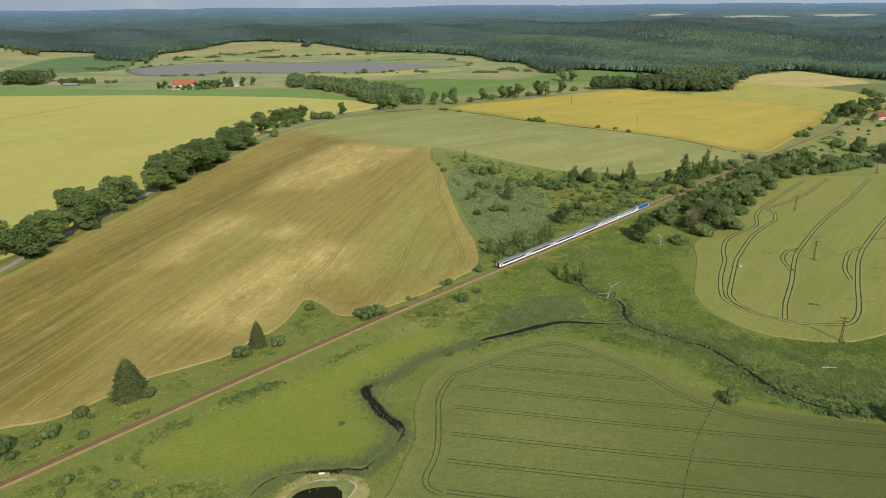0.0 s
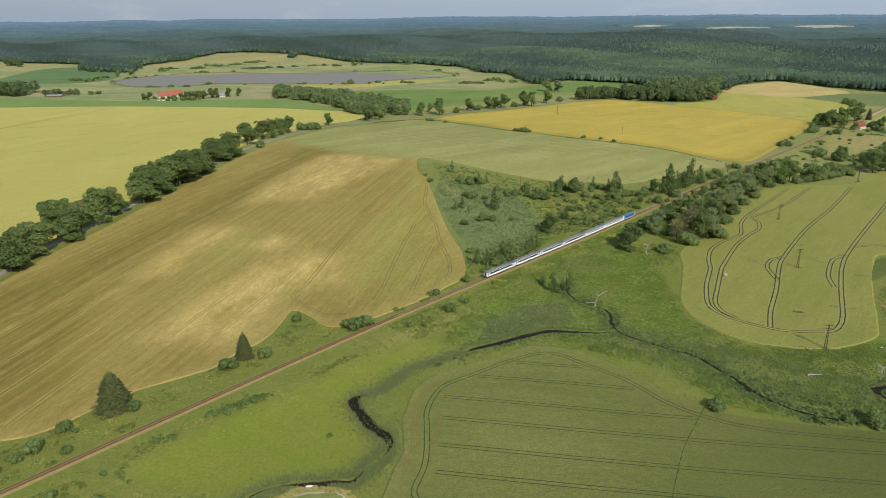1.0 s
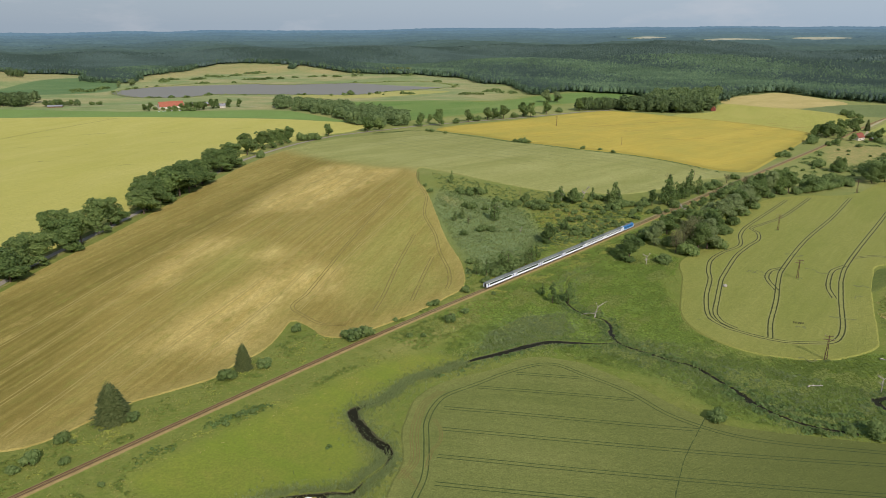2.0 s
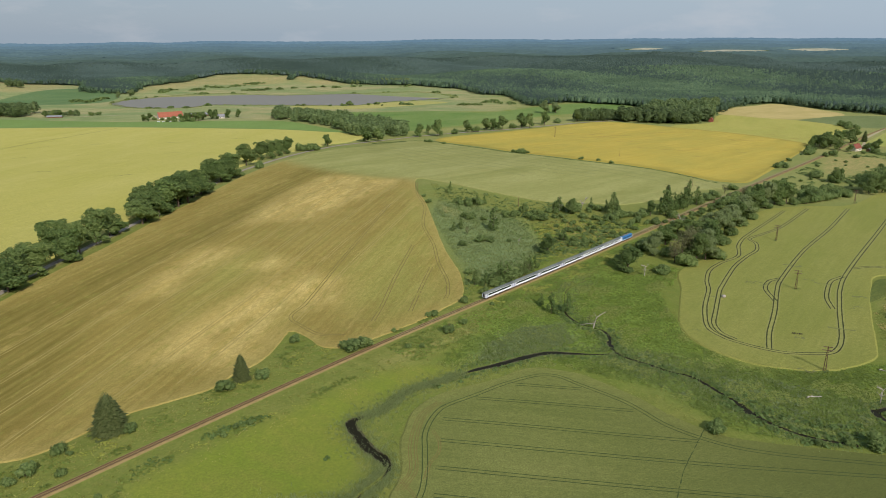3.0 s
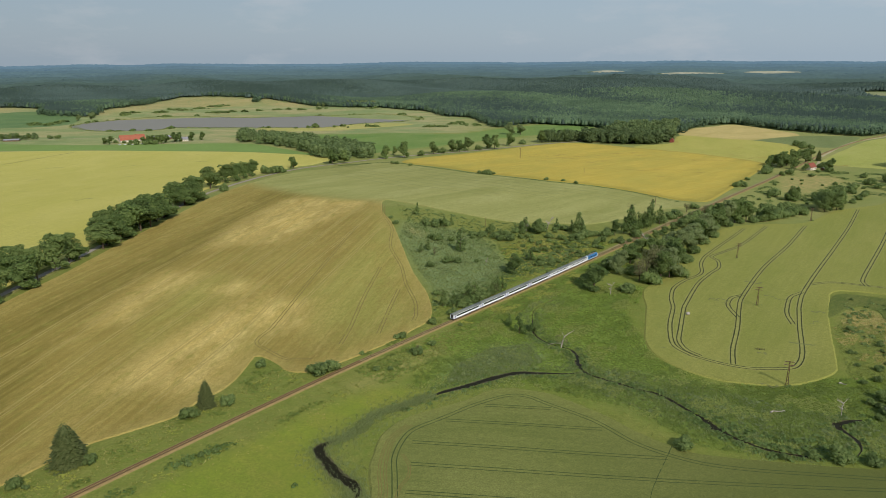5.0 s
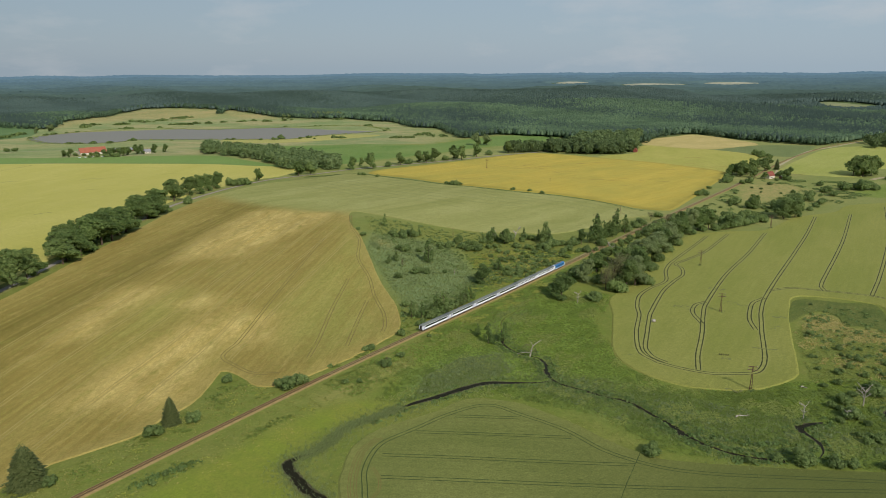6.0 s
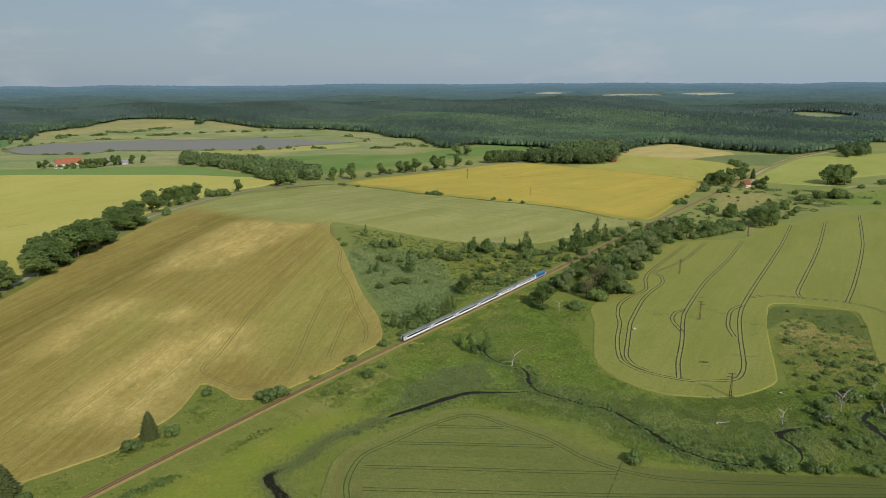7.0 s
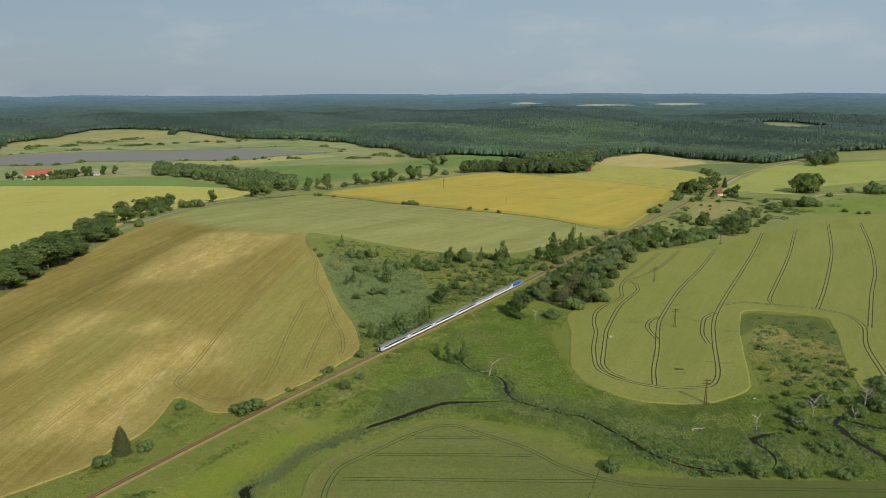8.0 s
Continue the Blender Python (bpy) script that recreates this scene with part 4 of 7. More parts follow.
def small_boat(x, y, turn):
    """An upturned dinghy: rounded hull, keel and a thwart end."""
    b = tagged(new("rowing_boat"), "small white upturned boat on the pond bank", "boat")
    rings = []
    for u in np.linspace(-1, 1, 9):
        w = 0.62 * (1 - max(0, u) ** 2.4 * 0.95) * (1 - max(0, -u) ** 4 * 0.2)
        rings.append([(u * 1.5, w * math.cos(a), 0.05 + 0.5 * math.sin(a) ** 0.8 * (1 - 0.3 * max(0, u) ** 2)) for a in np.linspace(0, math.pi, 9)])
    g = Geo()
    g.v = [p for r in rings for p in r]
    g.f = [(i * 9 + j, i * 9 + j + 1, i * 9 + j + 10, i * 9 + j + 9) for i in range(8) for j in range(8)] + [tuple(range(9))]
    part("hull", g, M_WHITE, b)
    part("keel", Geo().box(-1.45, 1.3, -0.03, 0.03, 0.5, 0.6), M_WOOD, b)
    b.matrix_basis = pose(*at_ground(x, y, 0.12), 0, 0, turn) @ Matrix.Scale(0.7, 4)


small_boat(-42, 197.2, 8)

rng = np.random.default_rng(77)
path = spline([(-33, 250), (-30, 243), (-24, 232), (-18, 225), (-16, 219)], 0.5)
pad = Geo()
for i in range(110):
    k = int(len(path) * rng.uniform(0, 1) ** 0.6)
    x, y = path[k] + rng.normal(0, 0.9, 2)
    c, d = rng.uniform(0.07, 0.22), rng.uniform(0, 6)
    z = float(terrain(*path[k])) + 0.1
    pad.add([(x + c * math.cos(d + q), y + c * math.sin(d + q), z) for q in (0, 1.3, 2.5, 3.8, 5)], [(0, 1, 2, 3, 4)])
tagged(new("floating_weed", pad.mesh("floating_weed", M_REED)), "pale floating weed and leaves on the stream", "water weed", kind="stuff")

# ---- road ----
ROAD = [(-330, 230), (-270, 315), (-252, 369), (-248, 416), (-239, 483), (-233, 536), (-226, 597), (-215, 691), (-205, 768), (-181, 850), (-134, 956), (-69, 1021), (-26, 1063), (37, 1105),
        (127, 1150), (250, 1226), (340, 1265), (420, 1300)]
road_line = spline(ROAD, 5)
tagged(new("road", strip(road_line, 0, 4.6, 0.14).mesh("road", M_ASPHALT)), "narrow grey asphalt road lined with old trees", "road", kind="structure")
for side in (-1, 1):
    tagged(new("verge", strip(road_line, side * 4.0, 1.6, 0.08, np.random.default_rng(20), 0.25).mesh("verge", M_SHOULDER)), "dry grass verge of the road", "verge", kind="structure")
for line, w in (([(640, 1022), (665, 1050), (797, 1192), (912, 1273), (1015, 1346)], 4.5), ([(560, 905), (600, 960), (640, 1020)], 4), ([(-690, 1372), (-600, 1400), (-540, 1395), (-500, 1310)], 4), ([(-500, 1275), (-440, 1290), (-380, 1330), (-330, 1360)], 4),
                ([(690, 880), (720, 895), (750, 890)], 7), ([(808, 800), (840, 815), (880, 812)], 10)):
    tagged(new("farm_track", strip(spline(line, 6), 0, w, 0.12).mesh("farm_track", M_TRACK)), "pale sandy farm track", "track", kind="structure")

# ---- railway ----
RAIL = [(-278, 40), (-146, 190), (-27, 323), (98, 453), (240, 604), (357, 727), (503, 879), (696, 1090), (878, 1258), (1024, 1358), (1150, 1440)]
rail_line = spline(RAIL, 4)
rail_len = np.concatenate([[0], np.cumsum(np.linalg.norm(np.diff(rail_line, axis=0), axis=1))])
BED = 0.55  # top of the ballast over the level ground


def on_rail(s):
    """Place and heading (degrees) s metres along the line."""
    x, y = np.interp(s, rail_len, rail_line[:, 0]), np.interp(s, rail_len, rail_line[:, 1])
    a, b = [np.array([np.interp(s + d, rail_len, rail_line[:, 0]), np.interp(s + d, rail_len, rail_line[:, 1])]) for d in (-3, 3)]
    return x, y, float(terrain(x, y)), math.degrees(math.atan2(b[1] - a[1], b[0] - a[0]))


def along_rail(profile):
    """A cross-section (offset to the right, height over the ground) drawn along the line."""
    way = np.gradient(rail_line, axis=0)
    way /= np.linalg.norm(way, axis=1)[:, None]
    right = np.stack([way[:, 1], -way[:, 0]], axis=1)
    base = terrain(rail_line[:, 0], rail_line[:, 1])
    g, n, m = Geo(), len(rail_line), len(profile)
    for i in range(n):
        g.v.extend((rail_line[i, 0] + right[i, 0] * o, rail_line[i, 1] + right[i, 1] * o, base[i] + h) for o, h in profile)
    g.f = [(i * m + j + 1, i * m + j, (i + 1) * m + j, (i + 1) * m + j + 1) for i in range(n - 1) for j in range(m - 1)]
    return g


railway = tagged(new("railway"), "single railway track on brown ballast through fields", "railway", kind="structure")
part("shoulder", along_rail([(-3.2, -0.6), (-2.5, 0.06), (2.3, 0.06), (2.9, -0.6)]), M_CESS, railway)
part("ballast", along_rail([(-2.1, 0.0), (-1.45, BED), (1.45, BED), (2.1, 0.0)]), M_BALLAST, railway)
path_line = rail_line[(rail_line[:, 0] > 120) & (rail_line[:, 0] < 520)]
part("service_path", strip(path_line, -3.5, 2.0, 0.1, np.random.default_rng(21), 0.25), M_DIRT, railway, "trodden dirt path beside the ballast")
for o in (-0.75, 0.75):
    part("rail", along_rail([(o - 0.11, BED), (o - 0.06, BED + 0.2), (o + 0.06, BED + 0.2), (o + 0.11, BED)]), M_RAIL, railway)

# ---- train ----
TRACK_TOP = BED + 0.2


def bogie(parent, x, base=2.5):
    g = Geo()
    for y in (-1.05, 1.05):
        g.box(x - base / 2 - 0.6, x + base / 2 + 0.6, y - 0.08, y + 0.08, 0.45, 0.75)
    g.box(x - 0.5, x + 0.5, -1.0, 1.0, 0.5, 0.8)
    b = part("bogie", g, M_UNDER, parent)
    for wx in (x - base / 2, x + base / 2):
        for y in (-0.75, 0.75):
            part("wheel", Geo().tube((wx, y - 0.07, 0.46), (wx, y + 0.07, 0.46), 0.46, 0.46, 14), M_UNDER, b)


def coach(name, label, band):
    c = tagged(new(name), label, "railway coach", "coaches of the train")
    half, low, high, top = 13.0, 0.85, 3.15, 4.0
    shell = [(-1.41, low), (-1.43, 2.0), (-1.39, high), (1.39, high), (1.43, 2.0), (1.41, low)]
    part("body", Geo().prism(shell, -half, half), M_WHITE, c, "white painted body")
    arch = [(1.42 * math.cos(a), high + 0.02 + (top - high) * math.sin(a) ** 0.8) for a in np.linspace(0, math.pi, 13)]
    part("roof", Geo().prism(arch, -half + 0.05, half - 0.05), M_GREY_ROOF, c, "ribbed grey roof", True)
    part("underframe", Geo().box(-half + 0.3, half - 0.3, -1.2, 1.2, 0.7, 0.95).box(-4.5, 3.5, -1.25, 1.25, 0.35, 0.7), M_UNDER, c)
    for side in (-1, 1):
        y0, y1 = sorted((side * 1.425, side * 1.455))
        if band:
            part("window_band", Geo().box(-10.6, 10.6, y0, y1, 2.05, 2.95), M_GLASS, c, "long dark window band")
        else:
            for i in range(11):
                x = -9.6 + i * 1.92
                part("window", Geo().box(x - 0.6, x + 0.6, y0, y1, 2.0, 2.9), M_GLASS, c)
        part("sill_stripe", Geo().box(-12.9, 12.9, y0, y1, 0.96, 1.04), M_STRIPE, c)
        for x in (-11.9, 11.9):
            d = part("door", Geo().box(x - 0.5, x + 0.5, y0, y1 + 0.008 * (side > 0), 1.2, 3.1), M_DOOR if band else M_WHITE, c)
            part("door_window", Geo().box(x - 0.22, x + 0.22, min(y0, side * 1.47), max(y1, side * 1.47), 2.1, 2.85), M_GLASS, d)
    for x in (-9.3, 9.3):
        bogie(c, x)
    for side in (-1, 1):
        a, b = sorted((side * half, side * (half + 0.22)))
        part("gangway", Geo().box(a, b, -0.6, 0.6, 1.1, 3.2), M_UNDER, c, "dark rubber gangway")
        for y in (-0.9, 0.9):
            part("buffer", Geo().tube((side * half, y, 1.05), (side * (half + 0.2), y, 1.05), 0.16, 0.2, 10), M_UNDER, c)
    for x in (-8, -3, 2, 7):
        part("roof_vent", Geo().box(x - 0.9, x + 0.9, -0.5, 0.5, 3.95, 4.12), M_GREY_ROOF, c)
    return c


def locomotive():
    c = tagged(new("locomotive"), "blue and white locomotive at the head of the train", "locomotive")
    half = 8.3
    shell = [(-1.45, 1.0), (-1.48, 2.2), (-1.35, 3.3), (-0.9, 3.75), (0.9, 3.75), (1.35, 3.3), (1.48, 2.2), (1.45, 1.0)]
    part("body", Geo().prism(shell, -half + 0.9, half - 0.9), M_BLUE, c, "bright blue body")
    for side in (-1, 1):
        nose = Geo()
        near = [(side * (half - 0.9), y, z) for y, z in shell]
        far = [(side * (half - (0.05 if z < 2.3 else 0.6)), y * 0.93, min(z, 3.5)) for y, z in shell]
        n = len(shell)
        nose.add(near + far, [(i, (i + 1) % n, n + (i + 1) % n, n + i) for i in range(n)] + [tuple(range(n, 2 * n))])
        part("cab", nose, M_WHITE, c, "white cab end")
        a, b = sorted((side * (half - 0.45), side * (half - 0.62)))
        part("windscreen", Geo().box(a, b + 0.02, -1.0, 1.0, 2.45, 3.15), M_GLASS, c)
        y0, y1 = sorted((side * 1.44, side * 1.5))
        for x in (-6.6, 6.6):
            part("cab_window", Geo().box(x - 0.4, x + 0.4, y0, y1, 2.3, 2.95), M_GLASS, c)
        for i in range(5):
            x = -4.4 + i * 2.2
            part("grille", Geo().box(x - 0.7, x + 0.7, y0, y1, 2.3, 2.9), M_UNDER, c)
        part("skirt", Geo().box(-7.2, 7.2, y0, y1, 0.95, 1.25), M_WHITE, c)
        for y in (-0.9, 0.9):
            part("buffer", Geo().tube((side * (half - 0.1), y, 1.05), (side * (half + 0.45), y, 1.05), 0.16, 0.22, 10), M_UNDER, c)
    part("roof_gear", Geo().box(-5.5, 5.5, -0.7, 0.7, 3.75, 4.0).box(-2.0, 2.0, -0.9, 0.9, 4.0, 4.18), M_GREY_ROOF, c)
    part("underframe", Geo().box(-7.4, 7.4, -1.3, 1.3, 0.7, 1.0).box(-2.2, 2.2, -1.3, 1.3, 0.3, 0.7), M_UNDER, c)
    for x in (-4.3, 4.3):
        bogie(c, x, 2.9)
    return c


def on_track(s):
    x, y, z, a = on_rail(s)
    return pose(x, y, z + TRACK_TOP, 0, 0, a)


TRAIN_REAR = float(np.interp(30.5, rail_line[:, 0], rail_len))
modern = coach("railway_coach", "white modern railway coach with a dark window band", True)
modern.matrix_basis = on_track(TRAIN_REAR + 13.2)
for i in range(1, 4):
    copy_thing(modern, on_track(TRAIN_REAR + 13.2 + 26.4 * i))
older = coach("railway_coach", "white railway coach with a row of square windows", False)
older.matrix_basis = on_track(TRAIN_REAR + 13.2 + 26.4 * 4)
copy_thing(older, on_track(TRAIN_REAR + 13.2 + 26.4 * 5))
engine = locomotive()
engine.matrix_basis = on_track(TRAIN_REAR + 26.4 * 6 + 8.6)

# ---- trees and bushes ----
def leaf_cloud(rng, lobes, count, size, droop=-0.45):
    """Small leaf clumps spread over the outsides of some rounded lobes."""
    lobes = np.asarray(lobes, dtype=float)
    area = lobes[:, 3] * lobes[:, 5] + lobes[:, 3] ** 2
    pick = rng.choice(len(lobes), count * 3, p=area / area.sum())
    d = rng.normal(size=(count * 3, 3))
    d /= np.linalg.norm(d, axis=1)[:, None]
    c, r = lobes[pick, :3], lobes[pick, 3:]
    p = c + d * r * rng.uniform(0.86, 1.14, (count * 3, 1))
    hidden = np.zeros(len(p), dtype=bool)
    for q in lobes:
        hidden |= (((p - q[:3]) / (q[3:] * 0.8)) ** 2).sum(axis=1) < 1
    keep = np.flatnonzero(~hidden & (d[:, 2] > droop))[:count]
    p, d = p[keep], d[keep]
    nrm = d + rng.normal(0, 0.6, d.shape) + np.array([0, 0, 0.3])
    nrm /= np.linalg.norm(nrm, axis=1)[:, None]
    u = np.cross(nrm, rng.normal(size=nrm.shape))
    u /= np.linalg.norm(u, axis=1)[:, None]
    w = np.cross(nrm, u)
    s = size * rng.uniform(0.55, 1.35, (len(p), 1))
    bow = nrm * s * 0.22
    v = np.stack([p - u * s * 0.75 - bow, p + w * s * 0.5, p + u * s * 0.75 - bow, p - w * s * 0.5], axis=1).reshape(-1, 3)
    k = np.arange(len(p))[:, None] * 4
    f = np.concatenate([k + [0, 3, 1], k + [1, 3, 2]])
    return v, f


def core(lobes, scale=0.93):
    """Low inner bodies that close the crown."""
    vs, fs, o = [], [], 0
    for q in np.asarray(lobes, dtype=float):
        rings = [(0, 0, -1)] + [(math.cos(a) * math.sin(b), math.sin(a) * math.sin(b), -math.cos(b)) for b in (1.0, 2.1) for a in np.linspace(0, math.tau, 7)[:-1]] + [(0, 0, 1)]
        vs.append(q[:3] + np.array(rings) * q[3:] * scale)
        f = [(0, 1 + (i + 1) % 6, 1 + i) for i in range(6)] + [(13, 7 + i, 7 + (i + 1) % 6) for i in range(6)]
        for i in range(6):
            j = (i + 1) % 6
            f += [(1 + i, 1 + j, 7 + i), (1 + j, 7 + j, 7 + i)]
        fs.append(np.array(f) + o)
        o += 14
    return np.concatenate(vs), np.concatenate(fs)


def joined(*pairs):
    vs, fs, o = [], [], 0
    for v, f in pairs:
        vs.append(v)
        fs.append(np.asarray(f) + o)
        o += len(v)
    return np.concatenate(vs), np.concatenate(fs)


def trunk_geo(rng, h, r, limbs, reach):
    g = Geo().tube((0, 0, -0.6), (0, 0, h * 0.45), r, r * 0.7, 8).tube((0, 0, h * 0.45), (rng.normal(0, 0.2), rng.normal(0, 0.2), h * 0.8), r * 0.7, r * 0.25, 7)
    for i in range(limbs):
        a, z = rng.uniform(0, math.tau), h * rng.uniform(0.3, 0.6)
        g.tube((0, 0, z), (math.cos(a) * reach, math.sin(a) * reach, z + h * 0.2), r * 0.4, r * 0.12, 5)
    return g


def round_tree(seed, leaf, name="broadleaf_tree", label="broad leafy tree with a full rounded crown", h=20.0, w=6.5, count=2500, size=0.62, low=0.09):
    """A broadleaved tree h metres high, crown of radius w, its outline broken into many leafy boughs."""
    rng = np.random.default_rng(seed)
    t = tagged(new(name), label, "tree")
    lobes = [(0, 0, h * 0.54, w * 0.66, w * 0.66, h * 0.37)]
    for i in range(24):
        a, z = i * 2.4 + rng.uniform(-0.4, 0.4), low + (0.88 - low) * ((i * 0.618 + rng.uniform(-0.08, 0.08)) % 1)
        girth = w * max(0.15, 1 - (abs(z - 0.46) / 0.52) ** 2.2) ** 0.5
        q = w * rng.uniform(0.2, 0.36)
        reach = max(0.1, girth * rng.uniform(0.86, 1.12) - q * 0.72)
        lobes.append((math.cos(a) * reach, math.sin(a) * reach, h * z, q, q, q * rng.uniform(0.8, 1.05)))
    for i in range(3):
        lobes.append((rng.normal(0, w * 0.2), rng.normal(0, w * 0.2), h * rng.uniform(0.84, 0.91), w * 0.28, w * 0.28, h * 0.08))
    part("trunk", trunk_geo(rng, h, 0.42, 5, w * 0.6), M_BARK, t)
    part("crown", tri_mesh("crown", *joined(leaf_cloud(rng, lobes, count, size), core(lobes[:16], 0.86)), leaf), leaf, t)
    return t


def bush(seed, leaf, label="dense green bush on rough grass", h=5.0, count=440):
    rng = np.random.default_rng(seed)
    t = tagged(new("bush"), label, "bush")
    lobes = []
    for i in range(7):
        a, q = i * 2.4 + rng.uniform(-0.4, 0.4), h * rng.uniform(0.24, 0.36)
        reach = h * 0.34 * (i > 0)
        lobes.append((math.cos(a) * reach, math.sin(a) * reach, q * 0.85 + (h * 0.3 if i < 2 else rng.uniform(0, 0.18) * h), q, q, q * 1.05))
    g = Geo()
    for i in range(4):
        a = i * 1.6
        g.tube((0.15 * math.cos(a), 0.15 * math.sin(a), -0.4), (math.cos(a) * h * 0.25, math.sin(a) * h * 0.25, h * 0.5), 0.09, 0.04, 5)
    part("stem", g, M_BARK, t)
    part("foliage", tri_mesh("foliage", *joined(leaf_cloud(rng, lobes, count, 0.46, -0.7), core(lobes, 0.86)), leaf), leaf, t)
    return t


def spiky_tree(seed, leaf, h=12.0):
    """A ragged young alder or larch: a thin stem with uneven tiers."""
    rng = np.random.default_rng(seed)
    t = tagged(new("alder_tree"), "ragged narrow alder with a broken crown", "tree")
    lobes = []
    for i in range(13):
        z = 0.16 + 0.8 * i / 13
        a, reach = rng.uniform(0, math.tau), h * 0.17 * (1.08 - z) * rng.uniform(0.4, 1.5)
        q = h * (0.11 * (1.1 - z) + 0.025) * rng.uniform(0.7, 1.2)
        lobes.append((math.cos(a) * reach, math.sin(a) * reach, h * z, q, q, q * rng.uniform(0.9, 1.5)))
    g = Geo().tube((0, 0, -0.5), (0.1, 0, h * 0.97), 0.2, 0.04, 6)
    for i in range(9):
        a, z = rng.uniform(0, math.tau), h * rng.uniform(0.3, 0.95)
        reach = h * 0.16
        g.tube((0, 0, z), (math.cos(a) * reach, math.sin(a) * reach, z + h * 0.06), 0.06, 0.02, 4)
    part("trunk", g, M_BARK, t)
    part("crown", tri_mesh("crown", *leaf_cloud(rng, lobes, 760, 0.5, -0.8), leaf), leaf, t)
    return t


def spruce(seed, h=18.0, w=5.2):
    """A full spruce: drooping branch fans in many tiers."""
    rng = np.random.default_rng(seed)
    t = tagged(new("spruce_tree"), "dark full spruce with drooping tiers of branches", "tree")
    n = 2300
    z = h * (1 - rng.uniform(0.0, 0.98, n) ** 0.6)
    tier = 0.88 + 0.12 * np.sin(z * math.tau / 1.25)
    a = rng.uniform(0, math.tau, n)
    ragged = 1 + 0.11 * np.sin(3 * a + z * 0.9 + seed) + 0.09 * np.sin(7 * a - z * 2.3)
    reach = (w * (1 - z / h) ** 0.66 * tier * ragged + 0.05) * rng.uniform(0.74, 1.08, n)
    d = np.stack([np.cos(a), np.sin(a), np.zeros(n)], axis=1)
    s = np.stack([-np.sin(a), np.cos(a), np.zeros(n)], axis=1)
    root = d * (reach * 0.72)[:, None] + np.stack([np.zeros(n), np.zeros(n), z + 0.25], axis=1)
    size = (rng.uniform(0.55, 1.05, n) * np.clip(1.4 * (1 - z / h) + 0.35, 0.35, 1))[:, None]
    tip = root + d * size - np.array([0, 0, 1]) * size * rng.uniform(0.25, 0.6, n)[:, None]
    mid = (root + tip) / 2 + np.array([0, 0, 0.12])
    side = s * size * 0.34
    v = np.stack([root, mid + side - np.array([0, 0, 0.2]), tip, mid - side - np.array([0, 0, 0.2]), mid], axis=1).reshape(-1, 3)
    k = np.arange(n)[:, None] * 5
    vs = v
    fs = np.concatenate([k + [0, 1, 4], k + [1, 2, 4], k + [2, 3, 4], k + [3, 0, 4]])
    ring = [(math.cos(i * math.tau / 10), math.sin(i * math.tau / 10)) for i in range(10)]
    cone = np.array([(x * w * 0.66 * (1 - q) ** 0.8, y * w * 0.66 * (1 - q) ** 0.8, h * (q + 0.02)) for q in (0.0, 0.3, 0.6, 0.85) for x, y in ring] + [(0, 0, h * 0.97)])
    cf = [f for r in range(3) for i in range(10) for f in ((r * 10 + i, r * 10 + (i + 1) % 10, r * 10 + 10 + i), (r * 10 + (i + 1) % 10, r * 10 + 10 + (i + 1) % 10, r * 10 + 10 + i))]
    cf += [(30 + i, 30 + (i + 1) % 10, 40) for i in range(10)]
    vs, fs = joined((vs, fs), (cone, np.array(cf)))
    part("trunk", Geo().tube((0, 0, -0.6), (0, 0, h * 0.98), 0.34, 0.05, 8), M_BARK, t)
    part("crown", tri_mesh("crown", vs, fs, M_NEEDLE), M_NEEDLE, t)
    return t


def dead_tree(seed, h=10.0):
    rng = np.random.default_rng(seed)
    t = tagged(new("dead_tree"), "bare bleached dead tree with broken limbs", "tree")
    top = (rng.normal(0, 2.4), rng.normal(0, 2.4), h * 0.7)
    g = Geo().tube((0, 0, -0.5), (top[0] * 0.4, top[1] * 0.4, h * 0.4), 0.26, 0.2, 7).tube((top[0] * 0.4, top[1] * 0.4, h * 0.4), top, 0.2, 0.1, 6)
    part("trunk", g, M_DEADWOOD, t)
    for i in range(9):
        a, z = rng.uniform(0, math.tau), rng.uniform(0.3, 0.7)
        k = z / 0.7
        root = Vector((top[0] * k * 0.8, top[1] * k * 0.8, h * z))
        tip = root + Vector((math.cos(a), math.sin(a), rng.uniform(0.2, 1.1))) * h * rng.uniform(0.18, 0.34)
        b = Geo().tube(root, tip, 0.15, 0.06, 5)
        for _ in range(3):
            q = root.lerp(tip, rng.uniform(0.4, 1.0))
            b.tube(q, q + Vector((rng.normal(0, 0.7), rng.normal(0, 0.7), rng.uniform(0, 1))) * h * 0.11, 0.06, 0.025, 4)
        part("limb", b, M_DEADWOOD, t)
    return t


def bare_tree(seed, h=12.0):
    """A half-dead tree: grey limbs with a haze of fine twigs."""
    rng = np.random.default_rng(seed)
    t = tagged(new("bare_tree"), "grey-brown leafless tree with fine twigs", "tree")
    g = Geo().tube((0, 0, -0.5), (0, 0, h * 0.55), 0.3, 0.16, 7)
    lobes = []
    for i in range(12):
        a, z = i * 2.4, h * rng.uniform(0.2, 0.55)
        tip = Vector((math.cos(a) * h * 0.2, math.sin(a) * h * 0.2, z + h * rng.uniform(0.2, 0.4)))
        g.tube((0, 0, z), tip, 0.1, 0.03, 5)
        lobes.append((tip.x * 0.8, tip.y * 0.8, tip.z * 0.92, h * 0.13, h * 0.13, h * 0.2))
    part("trunk", g, M_BARK, t)
    tagged(part("twig_haze", tri_mesh("twig_haze", *leaf_cloud(rng, lobes, 700, 0.42, -0.9), M_TWIG), M_TWIG, t), kind="stuff")
    return t


